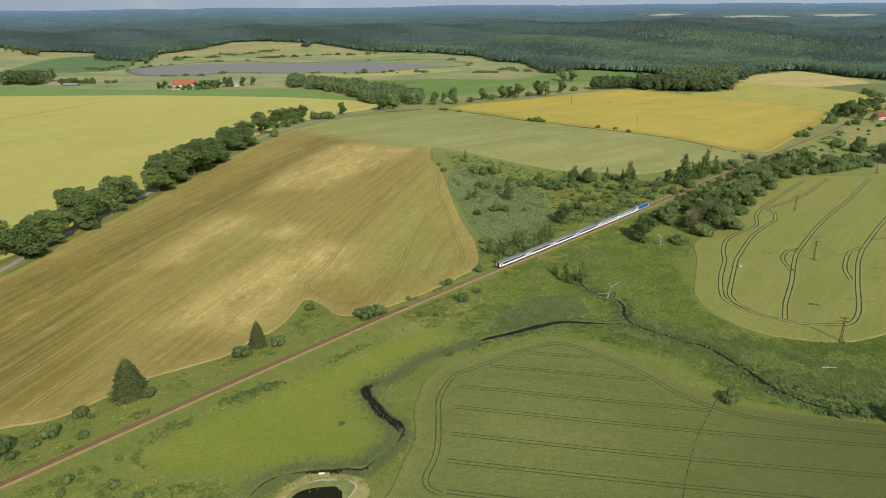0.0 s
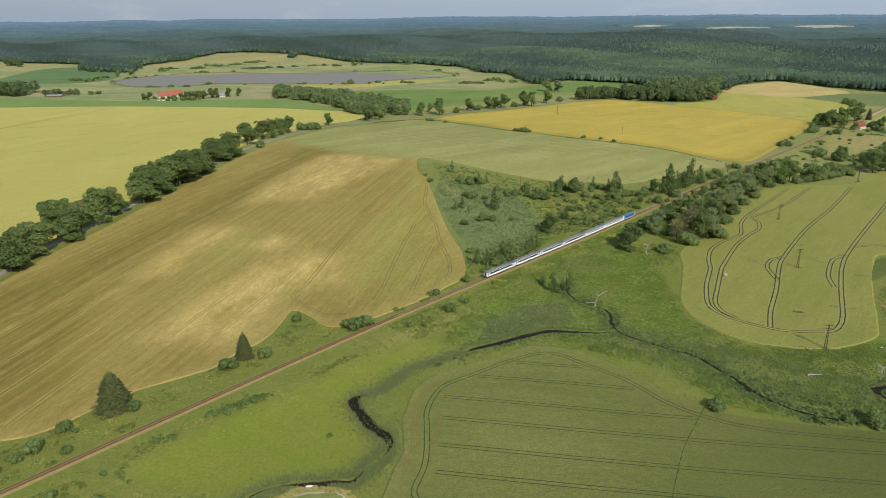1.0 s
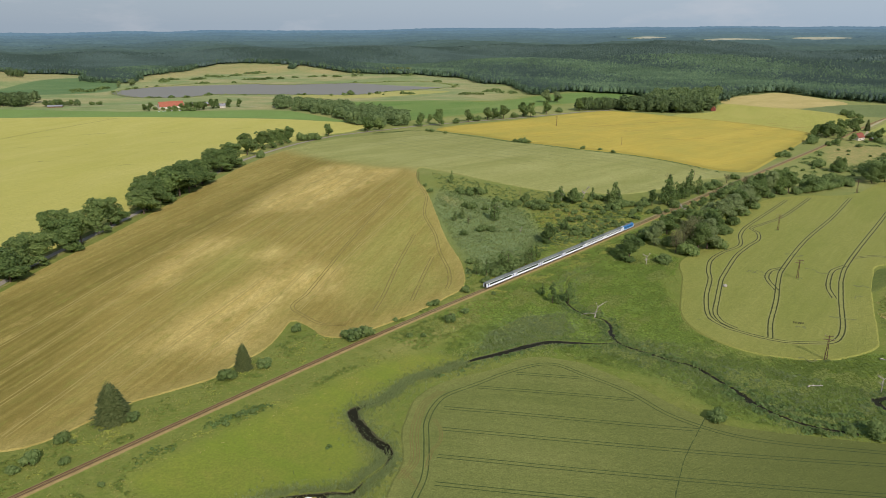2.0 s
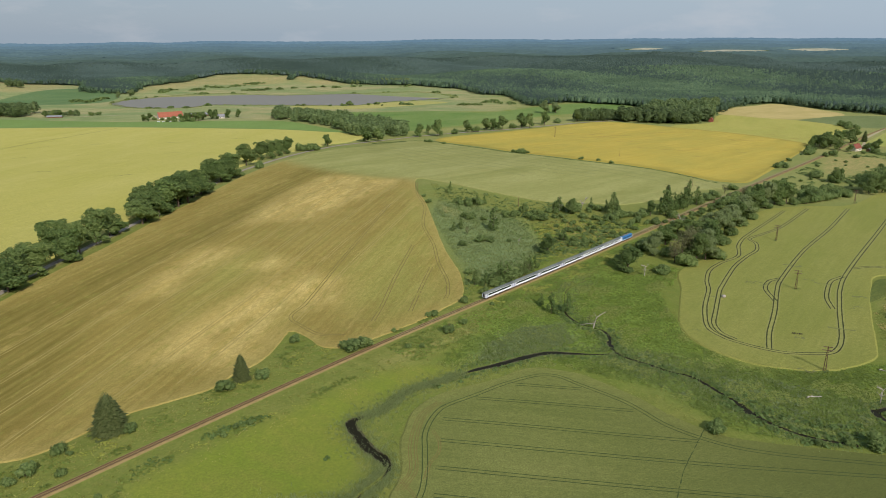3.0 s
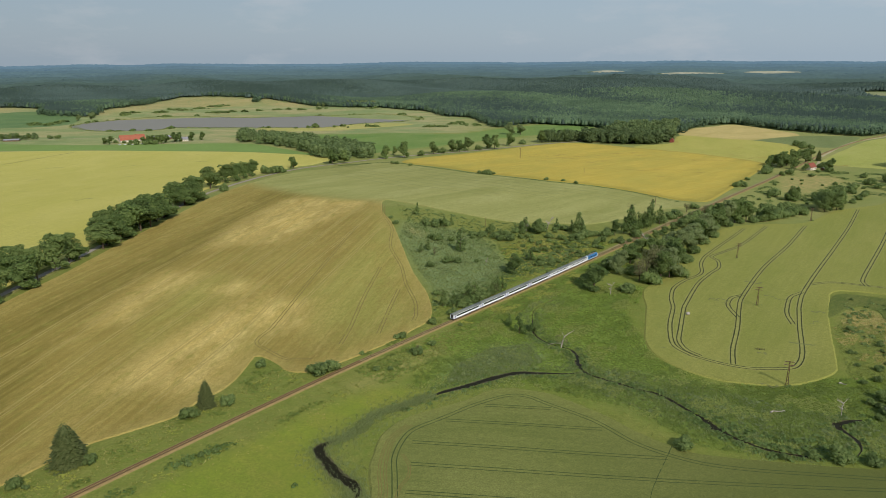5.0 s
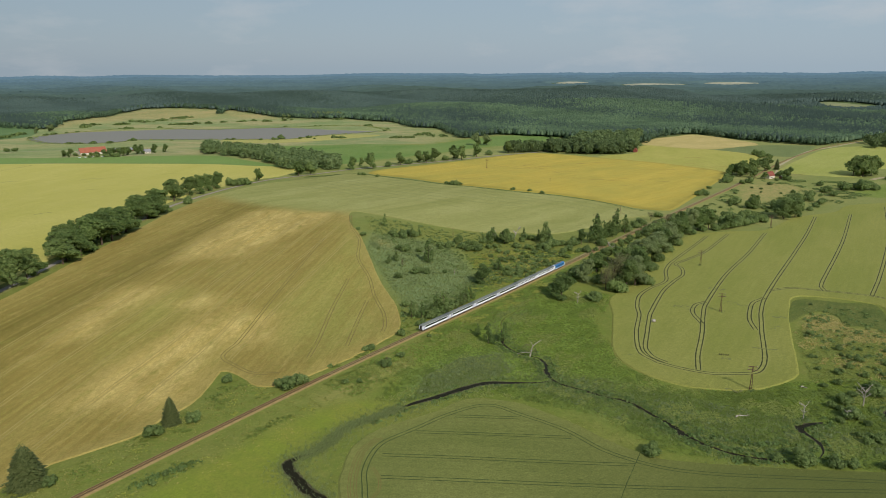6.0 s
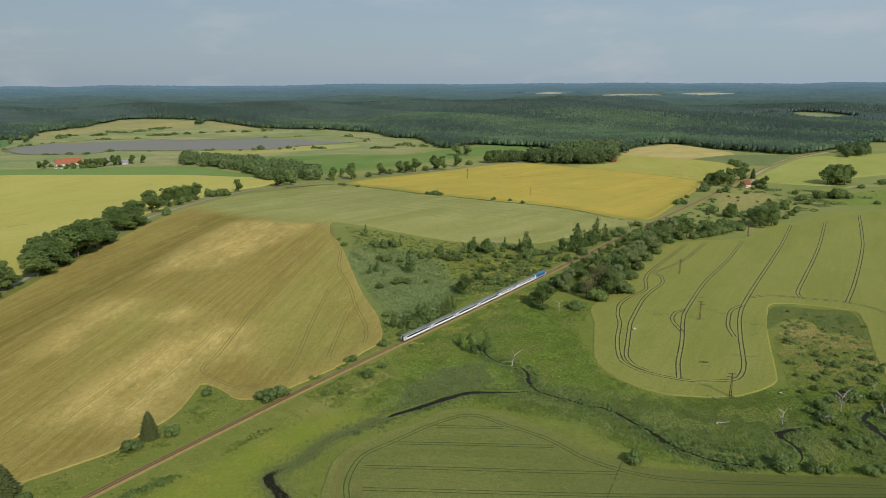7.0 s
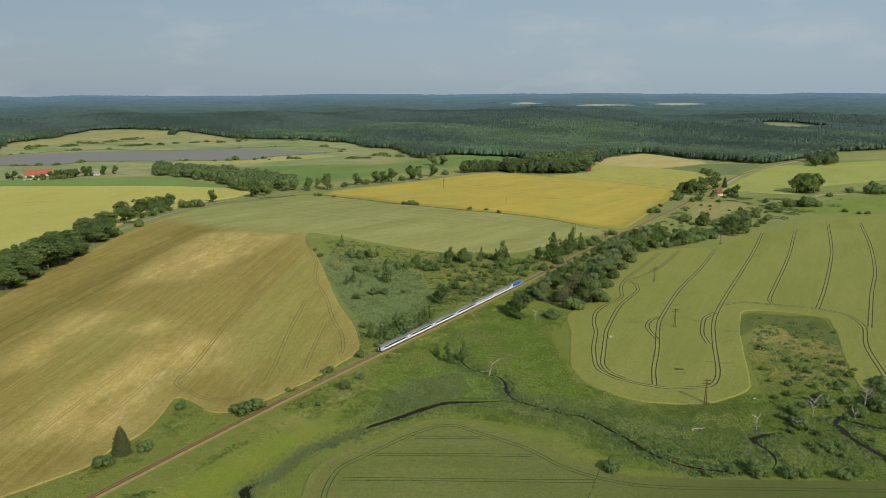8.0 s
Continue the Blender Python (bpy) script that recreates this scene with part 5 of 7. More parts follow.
def leaning_snag():
    """A bleached willow half blown over the brook, one limb along the ground."""
    t = tagged(new("leaning_snag"), "bleached leaning dead willow with a long bare limb", "tree")
    part("trunk", Geo().tube((0, 0, -0.5), (0.6, 0.3, 3.0), 0.42, 0.36, 8).tube((0.6, 0.3, 3.0), (1.6, 0.5, 6.2), 0.36, 0.28, 8).tube((1.6, 0.5, 6.2), (4.2, 0.8, 8.2), 0.28, 0.18, 7).tube((4.2, 0.8, 8.2), (6.4, 1.0, 9.6), 0.18, 0.07, 6),
         M_DEADWOOD, t)
    for a, b, r in (((0.5, 0.3, 2.4), (-3.5, -0.6, 2.6), 0.24), ((-3.5, -0.6, 2.6), (-7.0, -0.2, 1.4), 0.15), ((1.5, 0.5, 6.0), (0.2, 0.9, 8.6), 0.16), ((0.6, 0.3, 3.2), (2.6, -1.0, 4.4), 0.14), ((2.8, 0.6, 7.1), (3.0, -0.4, 9.2), 0.1)):
        part("limb", Geo().tube(a, b, r, r * 0.5, 6), M_DEADWOOD, t)
    rng = np.random.default_rng(79)
    tagged(part("twig_haze", tri_mesh("twig_haze", *leaf_cloud(rng, [(-1.0, 0.2, 5.0, 2.6, 2.0, 2.2), (1.8, 0.4, 3.8, 1.8, 1.6, 2.2)], 260, 0.3, -0.9), M_TWIG), M_TWIG, t), kind="stuff")
    t.matrix_basis = pose(*at_ground(86, 344), 0, 0, -12)


leaning_snag()
KINDS = {
    "bare": [(bare_tree(75), 12.0), (bare_tree(76), 12.0)],
    "far": [(round_tree(36 + i, leaf, count=800, size=1.05), 20.0) for i, leaf in enumerate((M_LEAF, M_LEAF_DARK, M_LEAF))],
    "round": [(round_tree(31, M_LEAF), 20.0), (round_tree(32, M_LEAF), 20.0), (round_tree(33, M_LEAF_DARK), 20.0), (round_tree(34, M_LEAF_DARK, w=5.4), 20.0)],
    "willow": [(round_tree(35, M_WILLOW, "willow_tree", "silvery grey-green willow with a loose crown", w=7.5), 20.0)],
    "bush": [(bush(41, M_BUSH), 5.0), (bush(42, M_BUSH), 5.0), (bush(43, M_BUSH), 5.0), (bush(44, M_LEAF), 5.0)],
    "spiky": [(spiky_tree(51, M_LEAF_DARK), 12.0), (spiky_tree(52, M_LEAF), 12.0), (spiky_tree(53, M_LEAF_DARK), 12.0)],
    "spruce": [(spruce(61), 18.0), (spruce(62, w=4.2), 18.0)],
    "dead": [(dead_tree(71), 10.0), (dead_tree(72), 10.0), (dead_tree(73), 10.0)],
}
used = set()
FAR_BUSHES = []
plant_rng = random.Random(5)


def plant(kind, x, y, h, wide=1.0, which=None, group=""):
    """One tree or bush of that height, standing on the ground."""
    if kind == "bush" and math.hypot(x, y) > 590:
        FAR_BUSHES.append((x, y, h * 1.05, wide))
        return None
    model, full = KINDS[kind][which % len(KINDS[kind])] if which is not None else plant_rng.choice(KINDS[kind])
    h *= 1.05 if kind == "bush" else 1.12
    s = h / full
    w = s * wide * plant_rng.uniform(0.88, 1.15)
    m = Matrix.LocRotScale(at_ground(x, y, -0.05), Euler((0, 0, plant_rng.uniform(0, 6.28))), (w, w, s))
    if model.name in used:
        ob = copy_thing(model, m @ Matrix.Diagonal([1 / v for v in model.scale] + [1.0]))
    else:
        used.add(model.name)
        model.matrix_basis, ob = m, model
    return tagged(ob, group=group)


TREES_NEAR = [(423, 713, 13.0), (431, 669, 16.6), (443, 667, 14.7), (426, 660, 16.0), (345, 622, 11.0)]
TREES_HOUSE = [(534, 936, 16.1), (559, 957, 14.0), (592, 979, 15.6), (532, 949, 12.9), (687, 914, 18), (696, 906, 19), (713, 912, 19), (727, 922, 16), (548, 903, 8), (570, 893, 7), (590, 918, 9), (604, 934, 10), (540, 915, 11),
               (700, 927, 18), (716, 928, 18), (706, 919, 19), (545, 945, 13), (520, 945, 12), (574, 975, 14), (530, 956, 12), (527, 928, 10), (562, 981, 13), (589, 1008, 12), (598, 1007, 12), (615, 1017, 11), (634, 1034, 10)]
TREES_ROAD = [(-91, 1004, 19.5), (-75, 1016, 16.8), (-16, 1065, 18.6), (-2, 1105, 12.9), (12, 1071, 23.0), (59, 1115, 17.6), (91, 1140, 18.1), (103, 1140, 17.4),
              (118, 1152, 20.0), (152, 1170, 22.9), (165, 1172, 21.2), (196, 1205, 21.2), (260, 1247, 20.4), (270, 1262, 18.8), (285, 1261, 16.1), (304, 1277, 19.2), (-140, 960, 15.4)]
for x, y, h in TREES_NEAR + TREES_HOUSE:
    grand = 1.4 if x > 680 else 1.15
    plant("far" if y > 800 else "round", x, y, h * grand, 1.0 if x > 680 else 1.2)
for x, y, h in TREES_ROAD:
    plant("far", x, y, h, 1.1, group="avenue of roadside trees")
for x, y, h in [(-770, 1787, 15), (-757, 1829, 15), (-762, 1857, 14), (-141, 2150, 16), (-127, 2140, 17), (-112, 2150, 16), (-97, 2140, 17), (-85, 2150, 16), (-70, 2140, 17), (-60, 2145, 15), (-225, 2115, 14), (-211, 2115, 13),
                (-1260, 2090, 16), (-1235, 2080, 15), (225, 1388, 22.8), (246, 1387, 19.7)]:
    plant("willow", x, y, h)
# the old avenue on both sides of the road: place, height and width over height
AVENUE = [(-262, 436, 15, 1.1), (-244, 418, 19.5, 1.25), (-254, 452, 24.5, 0.95), (-237, 443, 21.5, 1.0), (-255, 472, 20, 0.9), (-238, 459, 22, 0.8), (-239, 485, 24.5, 0.9), (-237, 503, 20.5, 0.9),
          (-235, 510, 14.5, 1.0), (-226, 537, 19.5, 1.3), (-238, 574, 22.5, 1.0), (-221, 559, 21.5, 0.95), (-222, 580, 26, 0.95), (-218, 596, 27, 0.95), (-214, 609, 26, 0.95), (-214, 646, 22.5, 1.05)]
AVENUE += [(-216, 632, 24, 1.0), (-211, 701, 21.5, 1.2), (-207, 730, 23.5, 1.1), (-223, 713, 20.5, 1.1), (-210, 799, 21.5, 0.95), (-203, 843, 18.5, 1.08), (-193, 851, 19, 0.95), (-188, 873, 17.5, 0.95),
           (-181, 893, 17.5, 1.12), (-250, 405, 20, 1.1), (-262, 392, 21, 1.1), (-246, 388, 20, 1.1), (-264, 366, 20, 1.1), (-228, 548, 21, 1.0), (-235, 560, 21, 1.0), (-233, 592, 23, 1.0), (-230, 612, 23, 1.0), (-228, 640, 22, 1.0),
           (-219, 690, 20, 1.1), (-217, 742, 21, 1.0), (-205, 716, 20, 1.0)]
for x, y, h, wide in AVENUE:
    tall = h * (1.08 if y > 790 else 0.95)
    plant("round", x, y, tall, wide * (1.38 if y > 470 else 1.22), group="avenue of roadside trees")
plant("bush", -191, 782, 8.5, 0.9)
plant("bush", -168, 914, 11.0, 0.9)
for x, y, h in [(19, 648, 9.7), (41, 604, 9.1), (48, 611, 6.9), (113, 597, 10.7), (100, 507, 9.1), (60, 427, 8.7), (69, 442, 7.9), (27, 410, 9.4), (33, 406, 9.3),
                (45, 409, 11.5), (41, 410, 8.3), (24, 535, 8.1), (18, 528, 6.6), (161, 598, 14.5), (211, 609, 17.4), (232, 614, 20.0), (220, 600, 13.4),
                (240, 614, 14.9), (157, 585, 17), (160, 582, 12), (201, 579, 22), (197, 584, 12.5), (212, 591, 15), (223, 599, 17), (144, 612, 7.3), (154, 597, 9.2), (49, 533, 15), (43, 414, 12), (47, 411, 13), (64, 432, 10), (110, 588, 12), (67, 365, 10.5), (76, 365, 10.5), (63, 376, 6.5)]:
    plant("spiky", x, y, h * 1.12, 0.95)
plant("spruce", -127, 246, 15.2, 1.65, 0)
plant("spruce", -86, 288, 11.6, 1.7, 1)
plant("spruce", 618, 989, 15, 1.35, 1)
plant("round", 83, 476, 12.6, 1.45, 2)
plant("round", 121, 587, 11.5, 1.0, 1)
plant("round", 124, 593, 11.5, 1.0, 2)
plant("round", 187, 577, 13, 1.05, 3)
plant("round", 80, 585, 8.5, 1.0, 0)
for x, y, h in [(50, 536, 10.7), (65, 499, 5.9), (138, 427, 8.0), (194, 528, 8.5), (187, 258, 8.1), (221, 266, 10.8), (245, 274, 7.7), (249, 267, 11.1), (194, 531, 13),  (133, 603, 12), (113, 595, 10),
                (237, 258, 6.0), (205, 255, 5.7)]:
    plant("dead", x, y, h)
for x, y, h in [(172, 456, 19), (176, 455, 20), (166, 453, 15), (180, 464, 20), (185, 470, 19), (9, 339, 4), (63, 431, 6), (28, 520, 6)]:
    plant("bare", x, y, h, 0.8)
CLUMP = [(130, 438, 17.5, 0.97), (157, 471, 18, 0.75), (173, 494, 15.5, 0.85), (181, 453, 22, 0.7), (190, 460, 21.5, 0.7), (200, 479, 23, 0.7), (199, 504, 17, 0.92), (198, 487, 19.5, 0.8),
         (245, 548, 17, 0.95), (254, 562, 18.5, 0.88), (266, 573, 19.5, 0.9), (276, 585, 20, 0.85), (293, 608, 22, 0.75), (304, 616, 23, 0.75), (314, 620, 23, 0.75), (320, 620, 22.5, 0.75),
         (326, 622, 20, 0.75), (199, 521, 12.5, 1.05), (193, 526, 11, 1.1), (236, 540, 15, 1.0), (212, 512, 16, 0.95)]
for x, y, h, wide in CLUMP:
    plant("willow" if (x, y) in ((157, 471), (190, 460), (245, 548), (266, 573), (304, 616)) else "round", x, y, h / 1.1, wide * 1.45)
for x, y, h in [(223, 521, 19), (229, 524, 20), (217, 528, 16)]:
    plant("willow", x, y, h / 1.1, 0.95)
CLUMP_BUSH = [(153, 482, 7.2), (150, 432, 6.5), (167, 469, 8), (173, 448, 9), (198, 463, 8.5), (216, 497, 7.9), (232, 518, 7.3), (252, 547, 7.6), (270, 569, 7.9), (160, 496, 5.2), (243, 589, 3.4), (256, 601, 4.4),
              (270, 614, 9.5), (332, 619, 6.4), (342, 624, 8.6), (351, 628, 10.9), (360, 633, 8.7), (368, 638, 9.9), (378, 642, 6.6), (285, 598, 8), (300, 606, 7), (400, 795, 7.3), (414, 809, 5.4), (436, 839, 4.2)]
for x, y, h in CLUMP_BUSH:
    plant("bush", x, y, h, 1.15)
for x, y in [(208, 578), (222, 594), (236, 610), (250, 625), (265, 641), (279, 656)]:  # lower growth between the trees and the line
    plant("bush", x * 0.955, y * 0.955, 2.8, 1.7)
    plant("round", x * 0.92, y * 0.92, 5.6, 1.8)
brush = random.Random(17)
for i in range(17):  # brushwood along the line where it runs in behind the trees
    d = i / 16
    side = brush.choice((6.5, 8.0, 10.0, -7.5))
    plant(brush.choice(("bush", "bush", "bare")), 250 + 60 * d + 0.7253 * side, 614 + 64 * d - 0.6884 * side, brush.uniform(4.0, 7.5), 1.2)
BUSH_SCRUB = [(24, 615, 6.2), (33, 612, 6.9), (81, 594, 6.0), (-2, 612, 4.6), (-6, 632, 3.2), (32, 562, 7.0), (27, 567, 5.7), (24, 497, 3.7), (39, 507, 5.1),
              (45, 510, 3.8), (59, 506, 3.2), (109, 534, 6.8), (25, 435, 4.4), (64, 578, 5.8), (73, 579, 5.8), (87, 581, 5.1), (94, 581, 5.9), (11, 567, 2.1),
              (95, 475, 3.7), (103, 591, 5.3), (56, 588, 5.2), (127, 599, 9.2), (165, 579, 7.5), (158, 573, 8.9), (139, 570, 5.9), (170, 557, 8.7)]
BUSH_SCRUB_B = [(185, 556, 7.3), (205, 574, 7.6), (272, 659, 5.4), (101, 512, 7.9), (110, 539, 4.8), (106, 494, 5.1), (115, 498, 6.4), (120, 498, 4.5), (125, 496, 4.5),
                (108, 473, 4.9), (138, 513, 4.7), (134, 513, 4.0), (120, 545, 2.8), (154, 433, 6.9), (113, 603, 9.2), (143, 603, 6.2), (139, 597, 4.6), (176, 551, 4.3),
                (170, 579, 6.0), (151, 429, 6.9), (410, 794, 6.1), (416, 740, 9.5), (329, 651, 14), (315, 654, 12), (418, 745, 9.6)]
BUSH_SCRUB_B += [(149, 600, 6.2), (154, 567, 6.4), (163, 578, 7), (150, 574, 5.9), (179, 574, 7.9), (179, 554, 5.8), (184, 550, 6.7), (118, 537, 5.6), (125, 540, 4.7), (131, 543, 5.2), (141, 522, 5.5), (147, 518, 5.4),
                 (153, 521, 4.1), (136, 526, 5), (92, 480, 5.1), (192, 553, 5.8), (203, 568, 5.9), (162, 548, 5.7), (162, 534, 5.6), (141, 557, 4.8), (97, 576, 4.9), (105, 574, 4.4), (70, 574, 3.9), (130, 575, 5.9)]
BUSH_SCRUB += [(39, 615, 6.2), (44, 609, 6.7), (27, 607, 5.1), (34, 603, 6.1), (33, 563, 5.3), (44, 561, 4.8), (36, 504, 6.5), (45, 504, 4.4), (23, 495, 5.1), (59, 429, 6.1), (19, 380, 4.4), (105, 493, 6.5), (113, 491, 6.5),
               (39, 407, 5.5), (44, 403, 5.4), (51, 417, 5.2), (54, 424, 6.9), (46, 415, 9.4), (41, 412, 10), (32, 395, 4.6)]
BUSH_EAST = [(483, 884, 8.3), (585, 926, 9.3), (686, 1164, 9.6), (683, 1140, 9.3), (690, 1155, 9.5), (506, 755, 8.8), (525, 768, 8.5), (566, 798, 9.4), (558, 771, 7.1), (601, 811, 10.8),
             (620, 807, 14.9), (635, 803, 10.2), (590, 844, 7.0)]
BUSH_EAST += [(681, 1159, 9), (673, 1127, 8), (687, 1124, 8), (415, 740, 7), (425, 718, 11), (440, 677, 13), (455, 690, 14), (452, 707, 14), (507, 761, 7), (512, 746, 6), (521, 737, 6), (602, 814, 7), (639, 757, 5), (365, 661, 9),
             (382, 645, 9), (397, 651, 8), (390, 671, 9), (491, 896, 10), (511, 877, 8), (497, 869, 6), (574, 892, 7)]
BUSH_EAST += [(853, 960, 8.8), (788, 889, 13.3), (798, 887, 15.5), (809, 885, 12.5), (768, 905, 8.2), (712, 877, 5.8),
             (645, 741, 4.0), (655, 739, 4.1), (352, 639, 8.9), (371, 648, 9.1), (388, 652, 8.0), (372, 661, 9.3), (398, 650, 7.8), (512, 729, 6.1), (500, 756, 7.7)]
BUSH_MARSH = [(111, 240, 7.2), (207, 256, 8.2), (215, 270, 6.0), (234, 274, 8.4), (257, 268, 9.5), (265, 272, 10.0), (166, 225, 7.5), (176, 220, 5.6), (182, 219, 4.8),
              (195, 215, 5.6), (253, 312, 4.5), (235, 321, 2.0), (249, 350, 2.2), (233, 300, 3.3), (243, 294, 3.9), (205, 234, 5.6), (245, 274, 6.0), (240, 260, 5.2),
              (146, 229, 3.4), (157, 228, 4.0), (201, 216, 4.2), (228, 238, 2.6)]
BUSH_MARSH += [(253, 353, 3.6), (286, 402, 2.4), (251, 317, 3.2), (255, 316, 3.0), (264, 326, 2.4), (263, 334, 2.2), (235, 301, 3.4),
              (233, 322, 2.6), (227, 307, 2.6), (217, 288, 3.0), (207, 267, 4.2), (208, 264, 4.0), (217, 271, 4.6), (233, 280, 4.4), (223, 276, 4.0), (225, 289, 4.4), (285, 367, 2.0), (311, 365, 2.4),
              (252, 289, 3.4), (233, 258, 4.2), (242, 262, 5.0), (256, 271, 5.4), (268, 278, 6.4), (254, 262, 5.2), (272, 284, 8), (276, 290, 7), (240, 284, 4.2), (262, 274, 6)]
BUSH_RAIL = [(-119, 245, 4.0), (-144, 217, 5.2), (-140, 231, 4.2), (-147, 212, 3.0), (-157, 208, 7.0), (-151, 205, 3.0), (-132, 217, 2.8), (-135, 230, 1.9), (-91, 279, 5.0),
             (-77, 289, 4.6), (-113, 204, 1.9), (-125, 192, 3.2), (-109, 191, 2.5), (-124, 186, 2.3), (-99, 186, 2.2), (-78, 247, 1.9), (-81, 241, 1.7), (-73, 250, 1.7),
             (-70, 330, 4.1), (1, 361, 3.7), (-2, 360, 2.5), (-20, 340, 1.8), (20, 385, 2.4), (35, 376, 1.9), (17, 349, 3.0), (-5, 320, 2.4), (-12, 320, 2.4), (9, 338, 4.3)]
BUSH_FAR = [(38, 1097, 9.2), (73, 1128, 8.9), (137, 1165, 9.3), (223, 1233, 8.2), (-158, 917, 10.1), (-150, 922, 9), (-5, 1000, 4.1), (1, 995, 5.2), (19, 975, 4.0), (106, 889, 4.2), (117, 878, 6.4),
            (112, 883, 5.4), (123, 878, 3.6), (-175, 1573, 10.3), (-191, 1564, 5.6), (-216, 1556, 3.7), (-135, 1570, 5.6), (-48, 1574, 4.6), (-104, 1563, 3.7), (180, 830, 3.9),
            (199, 822, 3.8), (212, 810, 3.8), (-190, 779, 6.1), (-198, 733, 4.6)]
for x, y, h in [(x, y, h * (0.86 if y > 565 or x < 80 else 0.62)) for x, y, h in BUSH_SCRUB + BUSH_SCRUB_B] + BUSH_EAST + [(x, y, h * 0.74) for x, y, h in BUSH_MARSH] + BUSH_RAIL + BUSH_FAR:
    plant("bush", x, y, h, 1.1)
plant("bush", -40, 318, 6.2, 1.25)
plant("bush", -34, 322, 5.6, 1.3)


def scatter(poly, count, seed):
    rng = np.random.default_rng(seed)
    lo, hi = np.min(poly, axis=0), np.max(poly, axis=0)
    p = rng.uniform(lo, hi, (count * 6, 2))
    return p[edge_distance(poly, p[:, 0], p[:, 1]) > 0][:count]


def grove(spots, h0, h1, seed):
    """A close stand of leafy trees, too many to tell apart."""
    rng = np.random.default_rng(seed)
    models = []
    for i in range(5):
        lobes = [(0, 0, 0.54, 0.24, 0.24, 0.38)]
        for j in range(10):
            a, z, q = j * 2.4 + rng.uniform(-0.5, 0.5), rng.uniform(0.16, 0.84), rng.uniform(0.11, 0.17)
            reach = (0.22 if z < 0.65 else 0.14) * rng.uniform(0.75, 1.1)
            lobes.append((math.cos(a) * reach, math.sin(a) * reach, z, q, q, q * 0.9))
        stem = Geo().tube((0, 0, -0.03), (0, 0, 0.6), 0.022, 0.012, 6)
        stem_f = [(q[0], q[k], q[k + 1]) for q in stem.f for k in range(1, len(q) - 1)]
        models.append(joined(leaf_cloud(rng, lobes, 230, 0.095, -0.6), core(lobes[:1], 0.9), (np.array(stem.v), stem_f)))
    vs, fs, o = [], [], 0
    for x, y in spots:
        v, f = models[rng.integers(5)]
        h, a = rng.uniform(h0, h1) * 1.12, rng.uniform(0, math.tau)
        w, c, s = h * rng.uniform(1.0, 1.35), math.cos(a), math.sin(a)
        vs.append(np.column_stack([x + (v[:, 0] * c - v[:, 1] * s) * w, y + (v[:, 0] * s + v[:, 1] * c) * w, v[:, 2] * h + float(terrain(x, y))]))
        fs.append(f + o)
        o += len(v)
    tagged(new("grove", tri_mesh("grove", np.concatenate(vs), np.concatenate(fs), M_GROVE)), "close stand of full leafy trees among the fields", "grove", kind="stuff")


# woods along the road, at the golden field, and round the farm
for poly, n, h0, h1, seed in (
        ([(-292, 1314), (-228, 1267), (-148, 1149), (-105, 1045), (-40, 1068), (-31, 1123), (-97, 1220), (-206, 1343), (-300, 1400)], 175, 15, 20, 81),
        ([(238, 1246), (309, 1258), (405, 1198), (482, 1218), (515, 1290), (440, 1300), (326, 1290)], 130, 14, 23, 82),
        ([(420, 1235), (480, 1240), (526, 1310), (546, 1368), (596, 1450), (470, 1470), (400, 1330)], 120, 18, 25, 87),
        ([(-865, 1375), (-775, 1366), (-790, 1450), (-880, 1450)], 30, 20, 25, 83),
        ([(950, 1225), (1000, 1225), (1060, 1300), (1100, 1370), (1020, 1340)], 42, 14, 19, 86),
        ([(-732, 1364), (-679, 1389), (-700, 1430), (-755, 1420)], 26, 7, 10, 84),
        ([(-1150, 1980), (-1110, 1950), (-1095, 1980), (-1140, 2010)], 9, 15, 19, 85)):
    grove(scatter(poly, n, seed), h0, h1, seed)
for x, y, h in [(-516, 1318, 12), (-524, 1310, 10), (-505, 1312, 6), (-492, 1314, 5), (-480, 1318, 6), (-462, 1322, 9), (-470, 1312, 8), (-450, 1318, 12), (-440, 1312, 13), (-415, 1312, 14), (-430, 1325, 12), (-520, 1300, 11), (-510, 1292, 9), (-452, 1300, 12), (-440, 1298, 11), (-428, 1302, 14), (-418, 1300, 15), (-405, 1322, 17), (-398, 1330, 16), (-380, 1346, 15), (-363, 1355, 14),
                (-435, 1292, 8), (-445, 1287, 7), (-428, 1288, 8), (-460, 1286, 6), (-472, 1284, 5), (-735, 1372, 12), (-722, 1376, 11), (-710, 1380, 12), (-695, 1390, 10), (-660, 1400, 7), (-648, 1404, 7)]:
    plant("round" if h > 8 else "bush", x, y, h, 1.1)
PATCHES = [([(95, 560), (150, 585), (175, 560), (140, 505), (110, 475), (92, 490)], 42, 1.4, 4.0, 91), ([(380, 660), (520, 800), (560, 790), (480, 690), (420, 665)], 26, 2.5, 6, 92),
                              ([(245, 330), (290, 325), (268, 290), (240, 285)], 12, 1.2, 3.2, 93), ([(20, 560), (110, 600), (150, 600), (120, 570), (60, 560)], 14, 2.5, 6, 94)]
PATCHES += [([(300, 645), (350, 700), (480, 840), (590, 950), (610, 930), (520, 800), (430, 690), (350, 645)], 20, 2, 5, 97), ([(330, 735), (480, 885), (560, 975), (548, 985), (465, 895), (320, 745)], 14, 2, 4, 98),
                              ([(195, 215), (215, 215), (215, 265), (195, 250)], 9, 1.5, 3.5, 95), ([(238, 262), (285, 250), (285, 280), (240, 278)], 12, 3, 6, 96)]
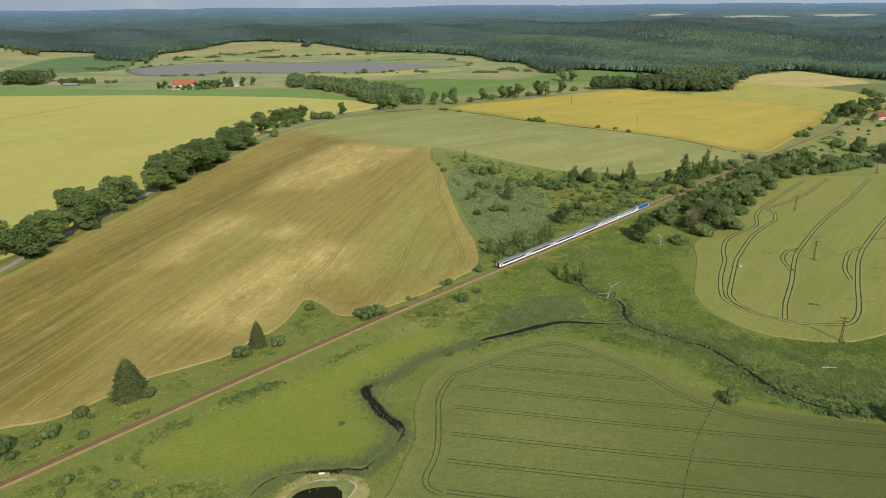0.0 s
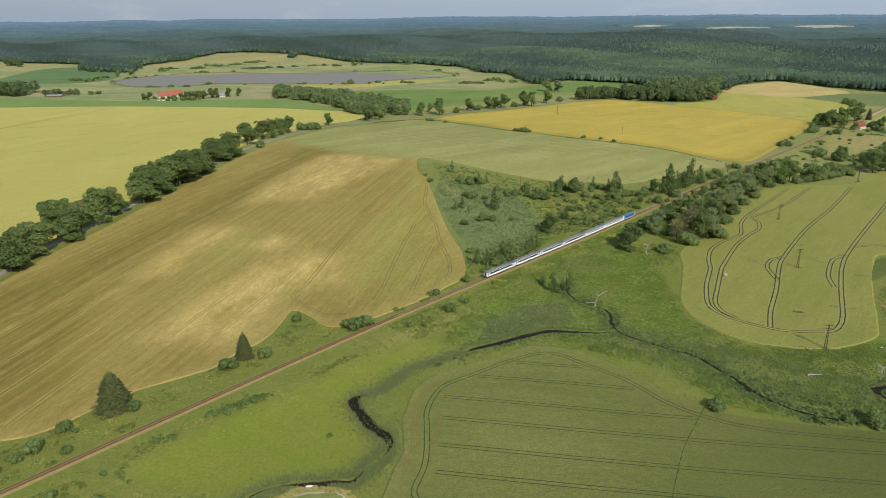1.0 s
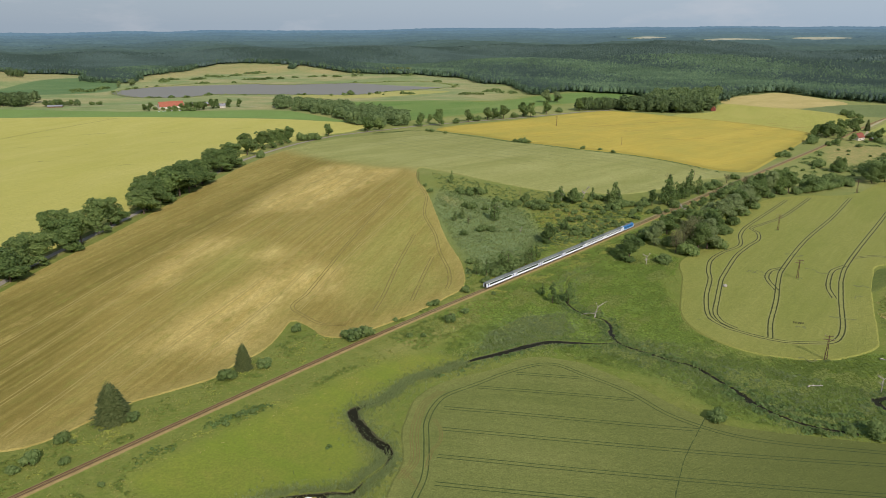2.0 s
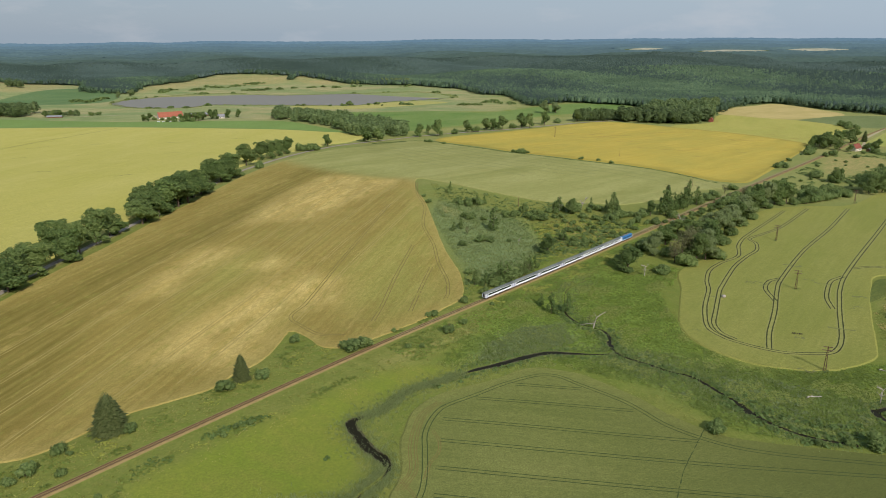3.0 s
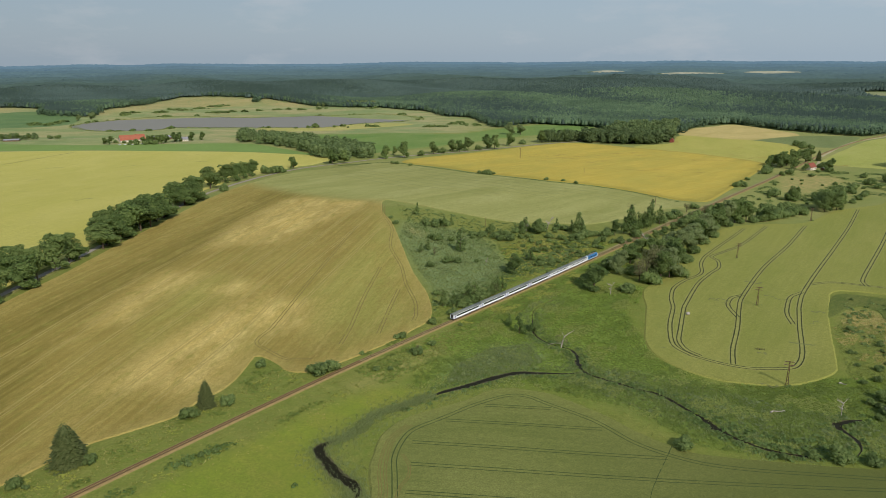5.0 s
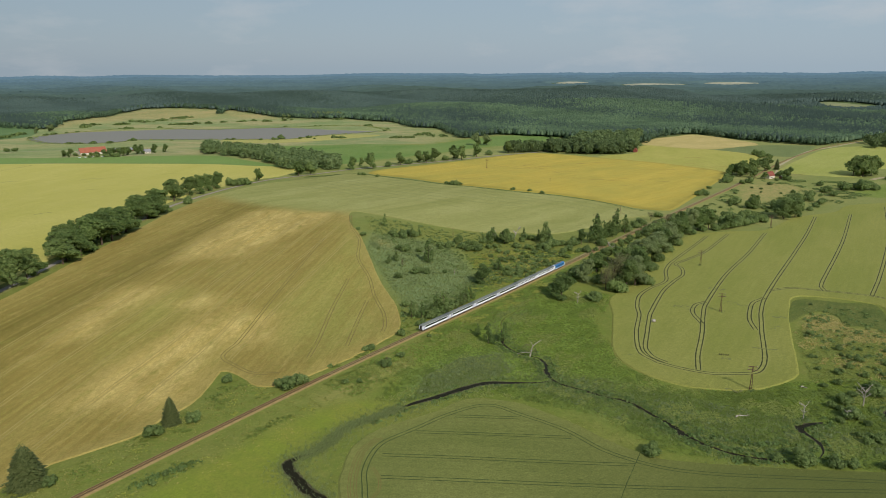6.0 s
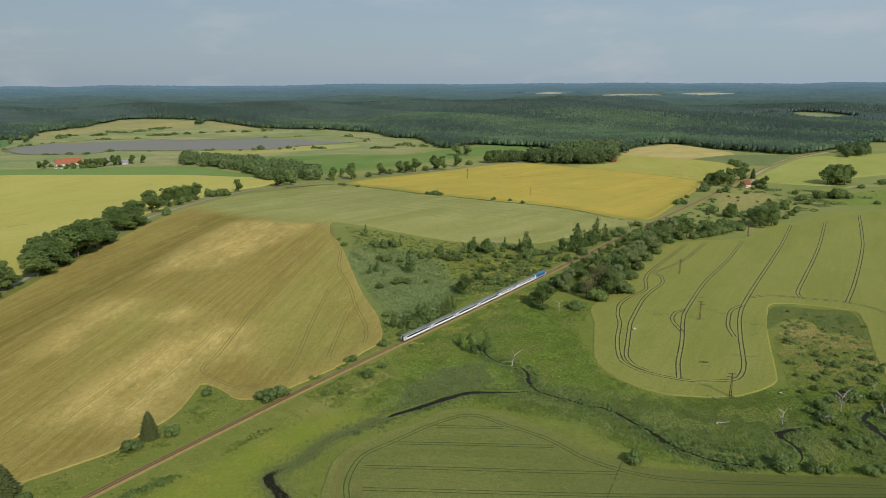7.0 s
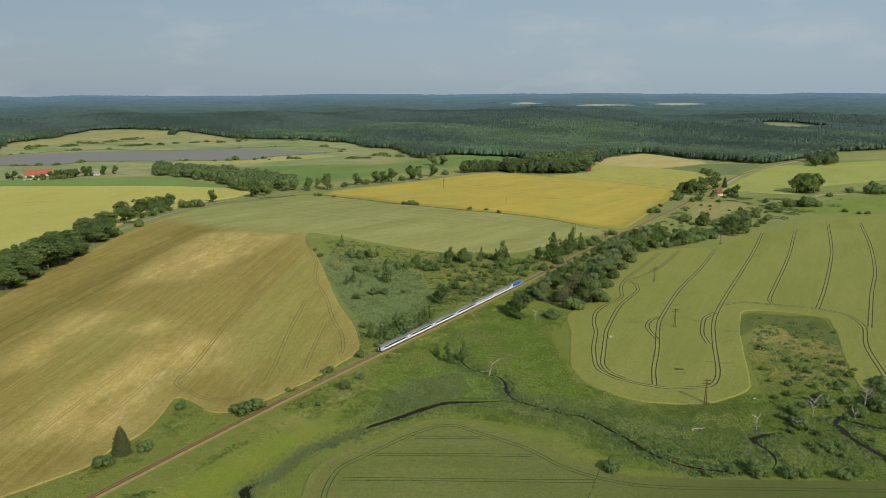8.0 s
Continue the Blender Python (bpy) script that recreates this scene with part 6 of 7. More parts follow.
for poly, n, lo, hi, seed in PATCHES:
    for x, y in scatter(poly, n, seed):
        if edge_distance(GOLDEN, np.array([x]), np.array([y]))[0] > -4:
            continue
        plant("bush", x, y, plant_rng.uniform(lo, hi), 1.1)

# the distant bushes, too many and too small to tell apart
vs, fs, o = [], [], 0
bush_rng = np.random.default_rng(55)
for x, y, h, wide in FAR_BUSHES:
    me = next(o for o in KINDS["bush"][bush_rng.integers(4)][0].children if o.name.startswith("foliage")).data
    v, f = np.zeros(len(me.vertices) * 3), np.zeros(len(me.polygons) * 3, dtype=np.int32)
    me.vertices.foreach_get("co", v)
    me.polygons.foreach_get("vertices", f)
    v = v.reshape(-1, 3)
    a, w = bush_rng.uniform(0, math.tau), h / 5.0 * wide * bush_rng.uniform(0.88, 1.15)
    c, d = math.cos(a), math.sin(a)
    vs.append(np.column_stack([x + (v[:, 0] * c - v[:, 1] * d) * w, y + (v[:, 0] * d + v[:, 1] * c) * w, v[:, 2] * h / 5.0 + float(terrain(x, y)) - 0.05]))
    fs.append(f.reshape(-1, 3) + o)
    o += len(v)
tagged(new("far_bushes", tri_mesh("far_bushes", np.concatenate(vs), np.concatenate(fs), M_BUSH)), "dark green bushes scattered among the far fields", "bushes", kind="stuff")

# ---- reeds and rough grass ----
def tufts(name, places, low, high, blades, width, material, label, category, seed, lean):
    rng = np.random.default_rng(seed)
    p = np.repeat(places, blades, axis=0) + rng.normal(0, 0.35, (len(places) * blades, 2))
    n = len(p)
    a, h = rng.uniform(0, math.tau, n), rng.uniform(low, high, n)
    side = np.stack([np.cos(a), np.sin(a), np.zeros(n)], axis=1) * (width * rng.uniform(0.6, 1.3, n))[:, None]
    base = np.column_stack([p, terrain(p[:, 0], p[:, 1]) - 0.05])
    tip = base + np.column_stack([rng.normal(0, lean, n) * h, rng.normal(0, lean, n) * h, h])
    v = np.stack([base - side, base + side, tip + side * 0.35], axis=1).reshape(-1, 3)
    f = np.arange(n * 3).reshape(-1, 3)
    return tagged(new(name, tri_mesh(name, v, f, material)), label, category, kind="stuff")


def clumped(p, size=24.0):
    """Keeps the spots that fall in uneven clumps."""
    x, y = p[:, 0] / size, p[:, 1] / size
    k = np.sin(x * 1.7 + 1) * np.sin(y * 1.3) + 0.7 * np.sin(x * 3.9 + y * 2.1) + 0.5 * np.sin(x * 2.3 - y * 5.3 + 2)
    return p[k > 0.25]


def beside(line, reach, count, seed, clear):
    rng = np.random.default_rng(seed)
    path = spline(line, 1.0)
    q = path[rng.integers(0, len(path), count)] + rng.normal(0, reach, (count, 2))
    return q[line_distance(path, q[:, 0], q[:, 1]) > clear]


reed_places = np.concatenate([scatter(REED_BED, 6500, 101), scatter(STREAM_REED, 2600, 102), scatter(VALLEY_REED, 2600, 103), beside(STREAM, 4.5, 3200, 104, 2.2), beside(BROOK, 4.5, 3200, 105, 1.3),
                              beside([(188, 254), (178, 244), (179, 229)], 4, 500, 106, 2.4), beside([(232, 262), (223, 247), (222, 231), (216, 212)], 4, 700, 107, 2.6)])
for q in (BACKWATER, RIVER_A, RIVER_B, [(122, 280), (128, 264), (132, 251), (139, 241)]):
    reed_places = reed_places[line_distance(q, reed_places[:, 0], reed_places[:, 1]) > 2.2]
tall = np.concatenate([beside(STREAM[:10], 2.4, 4600, 108, 0.9), beside(STREAM[14:20], 1.5, 2800, 109, 0.2), beside(STREAM[9:15], 3.0, 900, 110, 2.1)])
tall = tall[line_distance(STREAM[3:7], tall[:, 0], tall[:, 1] - 0.7) > 1.5]
tall = tall[(edge_distance(pond_ring, tall[:, 0], tall[:, 1]) < 0) & (edge_distance(NEAR, tall[:, 0], tall[:, 1]) < -0.5)]
tufts("tall_reeds", tall, 0.5, 1.3, 4, 0.1, M_REED, "tall pale reeds standing along the stream", "reeds", 8, 0.4)
bank = np.concatenate([clumped(scatter([(-170, 205), (-100, 275), (-60, 330), (-40, 318), (-25, 325), (-90, 255), (-160, 180)], 1100, 138), 9), clumped(scatter([(-150, 165), (-100, 225), (-40, 285), (30, 352), (40, 345), (-20, 285), (-80, 225), (-120, 180)], 1100, 139), 11)])
bank = bank[(line_distance(rail_line[:160], bank[:, 0], bank[:, 1]) > 3.6) & (edge_distance(GRAIN, bank[:, 0], bank[:, 1]) < -1)]
tufts("dry_bank_grass", bank, 0.2, 0.55, 4, 0.12, M_STRAW, "dry pale grass on the railway bank", "grass", 12, 0.6)
straw = beside(pond_ring + pond_ring[:1], 1.3, 500, 113, 0)
straw = straw[(edge_distance(NEAR, straw[:, 0], straw[:, 1]) < -0.5) & (np.hypot((straw[:, 0] + 41) / 12.5, (straw[:, 1] - 182) / 12) > 1)]
tufts("bank_grass", straw, 0.2, 0.6, 4, 0.1, M_STRAW, "dry straw-coloured grass on the pond bank", "grass", 9, 0.5)
tufts("reed_bed", reed_places, 0.5, 1.2, 4, 0.15, M_REED, "grey-green reeds along the stream and marsh", "reeds", 1, 0.35)
valley = [(-140, 150), (-150, 195), (-100, 240), (-40, 300), (30, 372), (90, 440), (160, 455), (150, 400), (135, 345), (150, 300), (215, 300), (262, 290), (300, 270), (230, 205), (110, 232), (60, 300), (-5, 275), (-15, 200), (-60, 150)]
rough = scatter(valley, 8000, 111)
for q in (BACKWATER, RIVER_A, RIVER_B):
    rough = rough[line_distance(q, rough[:, 0], rough[:, 1]) > 3.6]
rough = rough[(edge_distance(MEADOW, rough[:, 0], rough[:, 1]) < 2) & (line_distance(spline(STREAM, 2), rough[:, 0], rough[:, 1]) > 2.6) & (line_distance(spline(BROOK, 2), rough[:, 0], rough[:, 1]) > 1.8)
              & (line_distance(rail_line[:80], rough[:, 0], rough[:, 1]) > 4.5) & (edge_distance(NEAR, rough[:, 0], rough[:, 1]) < -1) & (edge_distance(WHEAT, rough[:, 0], rough[:, 1]) < -1)
              & (edge_distance(pond_ring, rough[:, 0], rough[:, 1]) < 0)]
left_bank = scatter([(-170, 205), (-100, 275), (-60, 330), (10, 385), (25, 420), (60, 470), (100, 500), (180, 590), (150, 610), (60, 640), (0, 690), (5, 600), (12, 480), (20, 400), (-25, 325), (-90, 255), (-160, 180)], 9000, 112)
left_bank = left_bank[(edge_distance(GRAIN, left_bank[:, 0], left_bank[:, 1]) < -1) & (line_distance(rail_line[:160], left_bank[:, 0], left_bank[:, 1]) > 4.5)]
tufts("rough_grass", np.concatenate([rough, left_bank]), 0.2, 0.5, 4, 0.22, M_TUSSOCK, "rough tussocky grass and weeds", "grass", 2, 0.8)

def mounds(name, places, low, high, material, label, category, seed, per=16, flat=0.0):
    """Low leafy clumps: each a small dome of leaves."""
    rng = np.random.default_rng(seed)
    n = len(places)
    size = np.repeat(rng.uniform(low, high, n), per)[:, None]
    c = np.repeat(np.column_stack([places, terrain(places[:, 0], places[:, 1])]), per, axis=0)
    d = rng.normal(size=(n * per, 3))
    d[:, 2] = np.abs(d[:, 2]) + 0.15
    d /= np.linalg.norm(d, axis=1)[:, None]
    p = c + d * size * np.array([1.3, 1.3, 0.75 - 0.3 * flat])
    nrm = d * (0.6 - 0.25 * flat) + rng.normal(0, 0.4 - 0.18 * flat, d.shape) + np.array([0, 0, 0.6 + 0.4 * flat])
    nrm /= np.linalg.norm(nrm, axis=1)[:, None]
    u = np.cross(nrm, rng.normal(size=nrm.shape))
    u /= np.linalg.norm(u, axis=1)[:, None]
    w = np.cross(nrm, u)
    s = size * rng.uniform(0.45, 0.8, (n * per, 1))
    v = np.stack([p - u * s, p + w * s * 0.8, p + u * s, p - w * s * 0.8], axis=1).reshape(-1, 3)
    k = np.arange(n * per)[:, None] * 4
    return tagged(new(name, tri_mesh(name, v, np.concatenate([k + [0, 3, 1], k + [1, 3, 2]]), material)), label, category, kind="stuff")


def open_ground(p, rail_gap=5.0):
    x, y = p[:, 0], p[:, 1]
    keep = (line_distance(rail_line[:160], x, y) > rail_gap) & (edge_distance(MEADOW, x, y) < 1) & (line_distance(spline(STREAM, 2), x, y) > 2.8) & (line_distance(spline(BROOK, 2), x, y) > 1.15)
    for q, gap in ((BACKWATER, 1.7), (RIVER_A, 2.0), (RIVER_B, 1.5), ([(128, 264), (132, 251), (134, 248)], 1.5)):
        keep &= line_distance(q, x, y) > gap
    for q in (NEAR, WHEAT, GRAIN, pond_ring):
        keep &= edge_distance(q, x, y) < -1.2
    return p[keep]


def tone_split(p, size):
    """Spots in the paler stands of the marsh."""
    x, y = p[:, 0] / size, p[:, 1] / size
    return np.sin(x * 1.3 + 0.6 * np.sin(y * 2.1)) + np.sin(y * 1.7 + 0.8 * np.sin(x * 1.9) + 1) + 0.6 * np.sin(x * 4.1 - y * 3.3) > 0.55


herbs = np.concatenate([scatter([(-23, 320), (40, 386), (102, 450), (165, 515), (185, 505), (117, 435), (55, 368), (-8, 305)], 3800, 152), scatter([(20, 386), (94, 463), (150, 520), (143, 527), (85, 470), (14, 394)], 900, 153), scatter([(40, 372), (95, 425), (150, 450), (165, 442), (150, 405), (132, 400), (95, 400), (70, 380)], 1500, 136), clumped(scatter([(-110, 190), (-60, 150), (-20, 190), (-64, 196)], 900, 137), 12), scatter(MARSH, 15000, 121), scatter([(75, 310), (120, 260), (160, 232), (230, 210), (265, 280), (200, 285), (130, 300)], 3600, 122)])
herbs = open_ground(herbs)
pale = tone_split(herbs, 9.0)
upper = herbs[:, 1] + 0.25 * herbs[:, 0] > 345 + 9 * np.sin(herbs[:, 0] / 7) + 6 * np.sin(herbs[:, 1] / 4)
mounds("fresh_herbs", herbs[~pale & upper], 0.35, 0.95, M_NETTLE, "bright green nettles and tall herbs towards the railway", "herbs", 21, 6, 1.0)
mounds("marsh_herbs", herbs[~pale & ~upper], 0.35, 0.9, M_HERB, "tall green herbs and nettles in the marsh", "herbs", 3, 6, 1.0)
mounds("meadowsweet", herbs[pale], 0.3, 0.8, M_HERB_PALE, "yellow-green meadowsweet and sedge stands in the marsh", "herbs", 14, 6, 1.0)
tufts("dry_grass", scatter([(253, 363), (275, 386), (286, 380), (282, 355), (300, 349), (292, 331), (267, 343), (252, 351)], 900, 133), 0.3, 0.8, 4, 0.2, M_STRAW, "dry straw-brown grass in the corner of the wheat", "grass", 10, 0.6)
corner = scatter([(214, 293), (226, 318), (246, 358), (256, 364), (300, 346), (286, 322), (268, 296), (252, 286)], 2600, 144)
corner_pale = tone_split(corner, 7.0)
mounds("corner_grass", open_ground(corner[~corner_pale]), 0.3, 0.7, M_HERB_PALE, "yellow-green rough grass beside the wheat", "grass", 16, 6, 1.0)
tufts("corner_straw", open_ground(corner[corner_pale]), 0.3, 0.8, 5, 0.24, M_STRAW, "straw-coloured rough grass beside the wheat", "grass", 17, 0.6)
VERGE = [(-230, 120), (-175, 200), (-130, 245), (-90, 285), (-70, 330), (-45, 318), (15, 380), (30, 390), (-30, 318), (-95, 250), (-160, 180), (-215, 118)]
ROUGH_CORNER = [(-195, 120), (-150, 172), (-80, 248), (-30, 298), (-14, 304), (-60, 262), (-98, 222), (-108, 206), (-100, 198), (-73, 192), (-62, 175), (-70, 140), (-110, 100), (-160, 90)]
verge = np.concatenate([scatter(VERGE, 5200, 171), scatter(ROUGH_CORNER, 4600, 172)])
verge = open_ground(verge, 3.4)
verge_tone = tone_split(verge, 7.0)
mounds("verge_grass", clumped(verge[verge_tone], 10), 0.25, 0.7, M_TURF, "yellowish rough grass on the verge of the railway", "grass", 22, 5, 1.0)
mounds("verge_herbs", np.concatenate([clumped(verge[~verge_tone], 14), verge[~verge_tone & (verge[:, 1] < 192)]]), 0.3, 0.85, M_HERB, "dark green nettles and weeds on the verge of the railway", "herbs", 23, 6, 0.8)
OPEN_GRASS = [(66, 452), (84, 498), (82, 545), (110, 566), (160, 562), (176, 548), (150, 520), (100, 470)]
BANK_FOOT = [(28, 385), (96, 455), (150, 508), (178, 500), (165, 478), (140, 462), (112, 440), (72, 405), (45, 378)]
turf = np.concatenate([scatter(OPEN_GRASS, 4200, 161), scatter(BANK_FOOT, 3200, 162)])
turf_pale = tone_split(turf, 6.0) | ((edge_distance(OPEN_GRASS, turf[:, 0], turf[:, 1]) > 0) & tone_split(turf, 2.5))
mounds("open_turf", open_ground(turf[turf_pale], 3.6), 0.35, 0.95, M_TURF, "yellow-green tussock grass on both sides of the railway", "grass", 18, 6, 1.0)
mounds("bank_herbs", open_ground(turf[~turf_pale]), 0.35, 0.95, M_NETTLE, "green herbs and young growth below the railway bank", "herbs", 19, 6, 1.0)
scrub = np.concatenate([scatter([(20, 560), (110, 600), (180, 590), (150, 520), (100, 470), (60, 440), (85, 500)], 420, 123), scatter([(0, 690), (70, 635), (140, 610), (60, 560), (10, 600)], 350, 124),
                        scatter([(250, 358), (280, 400), (320, 385), (298, 345), (275, 300), (255, 285), (235, 300)], 230, 125), clumped(scatter([(300, 640), (480, 850), (560, 905), (640, 870), (720, 850), (640, 770), (560, 740), (440, 680)], 6500, 126)),
                        scatter([(20, 400), (60, 440), (110, 490), (170, 560), (150, 560), (60, 470), (22, 430)], 500, 127)])
scrub = scrub[edge_distance([(486, 857), (529, 874), (559, 855), (555, 823), (509, 788), (451, 742), (438, 763)], scrub[:, 0], scrub[:, 1]) < 0]
mounds("low_scrub", open_ground(scrub), 0.35, 1.2, M_BUSH, "low scrubby growth on the waste land", "scrub", 4)
sedge = np.concatenate([clumped(scatter(REED_BED, 1500, 141), 13), clumped(scatter(VALLEY_REED, 900, 142), 11), clumped(scatter(STREAM_REED, 500, 143), 9)])
mounds("sedge_clumps", open_ground(sedge), 0.35, 1.0, M_WILLOW, "grey-green sedge and willow shoots among the reeds", "sedge", 13, 9, 0.4)
fringe = np.concatenate([beside(BROOK[2:], 2.3, 800, 146, 1.7), beside(BACKWATER, 2.6, 160, 147, 1.9), beside(RIVER_A, 2.6, 220, 148, 1.9), beside(RIVER_B, 2.2, 90, 149, 1.5), beside(STREAM[18:], 2.2, 320, 150, 1.5),
                         beside([(126, 268), (133, 255), (150, 240), (172, 236)], 3.5, 260, 151, 1.6)])
mounds("tall_fringe", open_ground(fringe), 0.5, 1.15, M_FRINGE, "tall dark herbs and young alders fringing the brook", "herbs", 15, 10)
rust = clumped(scatter([(80, 540), (110, 575), (150, 560), (165, 540), (130, 490), (105, 480), (90, 500)], 1100, 135), 14)
mounds("dock_stems", open_ground(rust), 0.25, 0.7, M_RUST, "rusty brown dock and dry stems in the marsh", "herbs", 11, 8)
ditch = beside(hedge, 1.5, 1500, 134, 0)
mounds("ditch_weeds", ditch, 0.4, 1.0, M_BUSH, "dark weeds along the ditch between two fields", "weeds", 7, 9)
rng = np.random.default_rng(131)
SHORE_CLUMPS = [(-708, 1977), (-720, 1976), (-714, 1925), (-649, 1984), (-643, 2000), (-628, 2003), (-635, 2090), (-615, 2082), (-601, 2091), (-583, 2157), (-573, 2185), (-567, 2240),
                (-548, 2253), (-530, 2249), (-502, 2003), (-483, 2003), (-464, 2002), (-460, 2055), (-427, 2049), (-394, 2086), (-345, 2087), (-305, 2090)]
SHORE_CLUMPS += [(-269, 2064), (-836, 1708), (-817, 1692), (-800, 1691), (-803, 1720), (-803, 1761), (130, 1624), (145, 1650), (157, 1609), (170, 1582), (76, 1563), (101, 1561), (-134, 1591), (-53, 1585), (-200, 2090), (-60, 2080)]
shore = [np.array(c) + rng.normal(0, 0.5, (5, 2)) * np.array((16, 14)) for c in SHORE_CLUMPS]
shore.append(beside(LAKE, 6, 150, 132, 4))
shore = np.concatenate(shore)
margin = beside(LAKE + LAKE[:1], 5.0, 1500, 156, 0)
mounds("shore_reeds", margin, 0.9, 2.2, M_HERB_PALE, "pale reeds and sedge along the lake shore", "reeds", 20, 6, 1.0)
mounds("shore_bushes", shore[edge_distance(LAKE, shore[:, 0], shore[:, 1]) < -4], 2.0, 6.0, M_LEAF, "bushes and willow scrub round the lake shore", "bushes", 6, 26)
banks = np.concatenate([beside([(-160, 190), (-100, 258), (-55, 318), (0, 372)], 9, 380, 128, 0), beside([(-130, 180), (-60, 262), (0, 330), (80, 412)], 10, 380, 129, 0)])
thistles = beside([(-87, 241), (-78, 249), (-68, 255)], 1.5, 130, 145, 0)
thistles = np.concatenate([thistles, beside([(-40, 226), (-39, 227)], 0.5, 8, 154, 0), beside([(-105, 220), (-98, 228)], 2.0, 30, 155, 0)])
mounds("thistle_patch", thistles[edge_distance(GRAIN, thistles[:, 0], thistles[:, 1]) < 0], 0.3, 0.75, M_FRINGE, "dark thistles and nettles in the meadow", "weeds", 19, 9)
mounds("bank_weeds", open_ground(banks, 4.5), 0.2, 0.6, M_TUSSOCK, "weeds and tall grass on the railway bank", "weeds", 5, 10)

# ---- forest ----
def wooded(x, y):
    """Metres into the wood, below nought outside it."""
    deep = np.hypot(x, y) - forest_edge(x, y)
    for q in (STRAW_SLOPE, STRAW_SLOPE_B, STRAW_SLOPE_C, FAR_PASTURE):
        deep = np.minimum(deep, -edge_distance(q, x, y))
    for ob in [o for o in scene.objects if o.name.startswith(("far_clearing", "stubble_field", "oat_field", "bean_field"))]:
        c = np.array([v.co[:2] for v in ob.data.vertices])
        deep = np.minimum(deep, np.sqrt(np.min((x[:, None] - c[None, :, 0]) ** 2 + (y[:, None] - c[None, :, 1]) ** 2, axis=1)) - 34)
    return np.minimum(deep, line_distance(rail_line, x, y) - 10)


def understory():
    """The closed leaf canopy below the highest crowns."""
    rng = np.random.default_rng(205)
    ang, rad = np.radians(np.arange(-38, 50.1, 0.35)), 1300 * 1.009 ** np.arange(0, 97)
    A, R = np.meshgrid(ang, rad)
    x, y = (R * np.sin(A)).ravel(), (R * np.cos(A)).ravel()
    up = smooth(12, 40, wooded(x, y))
    z = terrain(x, y) - 1.5 + up * (11.6 + rng.normal(0, 0.7, len(x)) + 1.5 * np.sin(x / 83 + 2) * np.sin(y / 57))
    na, nr = len(ang), len(rad)
    i, j = np.meshgrid(np.arange(nr - 1), np.arange(na - 1), indexing="ij")
    q = np.stack([i * na + j, i * na + j + 1, (i + 1) * na + j + 1, (i + 1) * na + j], axis=-1).reshape(-1, 4)[:, ::-1]
    q = q[up[q].max(axis=1) > 0.02]
    k = Nodes("understory_leaves", 0.9, 0.0, 0.1)
    k.colour(k.mix(k.noise(7, 4, 0.7), lin(82, 100, 80), lin(98, 114, 90)))
    k.bump(k.noise(4, 4, 0.7, None, 0, 0.2, 0.8), 2.0, 0.9)
    tagged(new("understory", tri_mesh("understory", np.stack([x, y, z], axis=1), np.concatenate([q[:, [0, 1, 2]], q[:, [0, 2, 3]]]), k.m)), "closed leaf canopy of younger trees in the forest", "forest", kind="stuff")


understory()


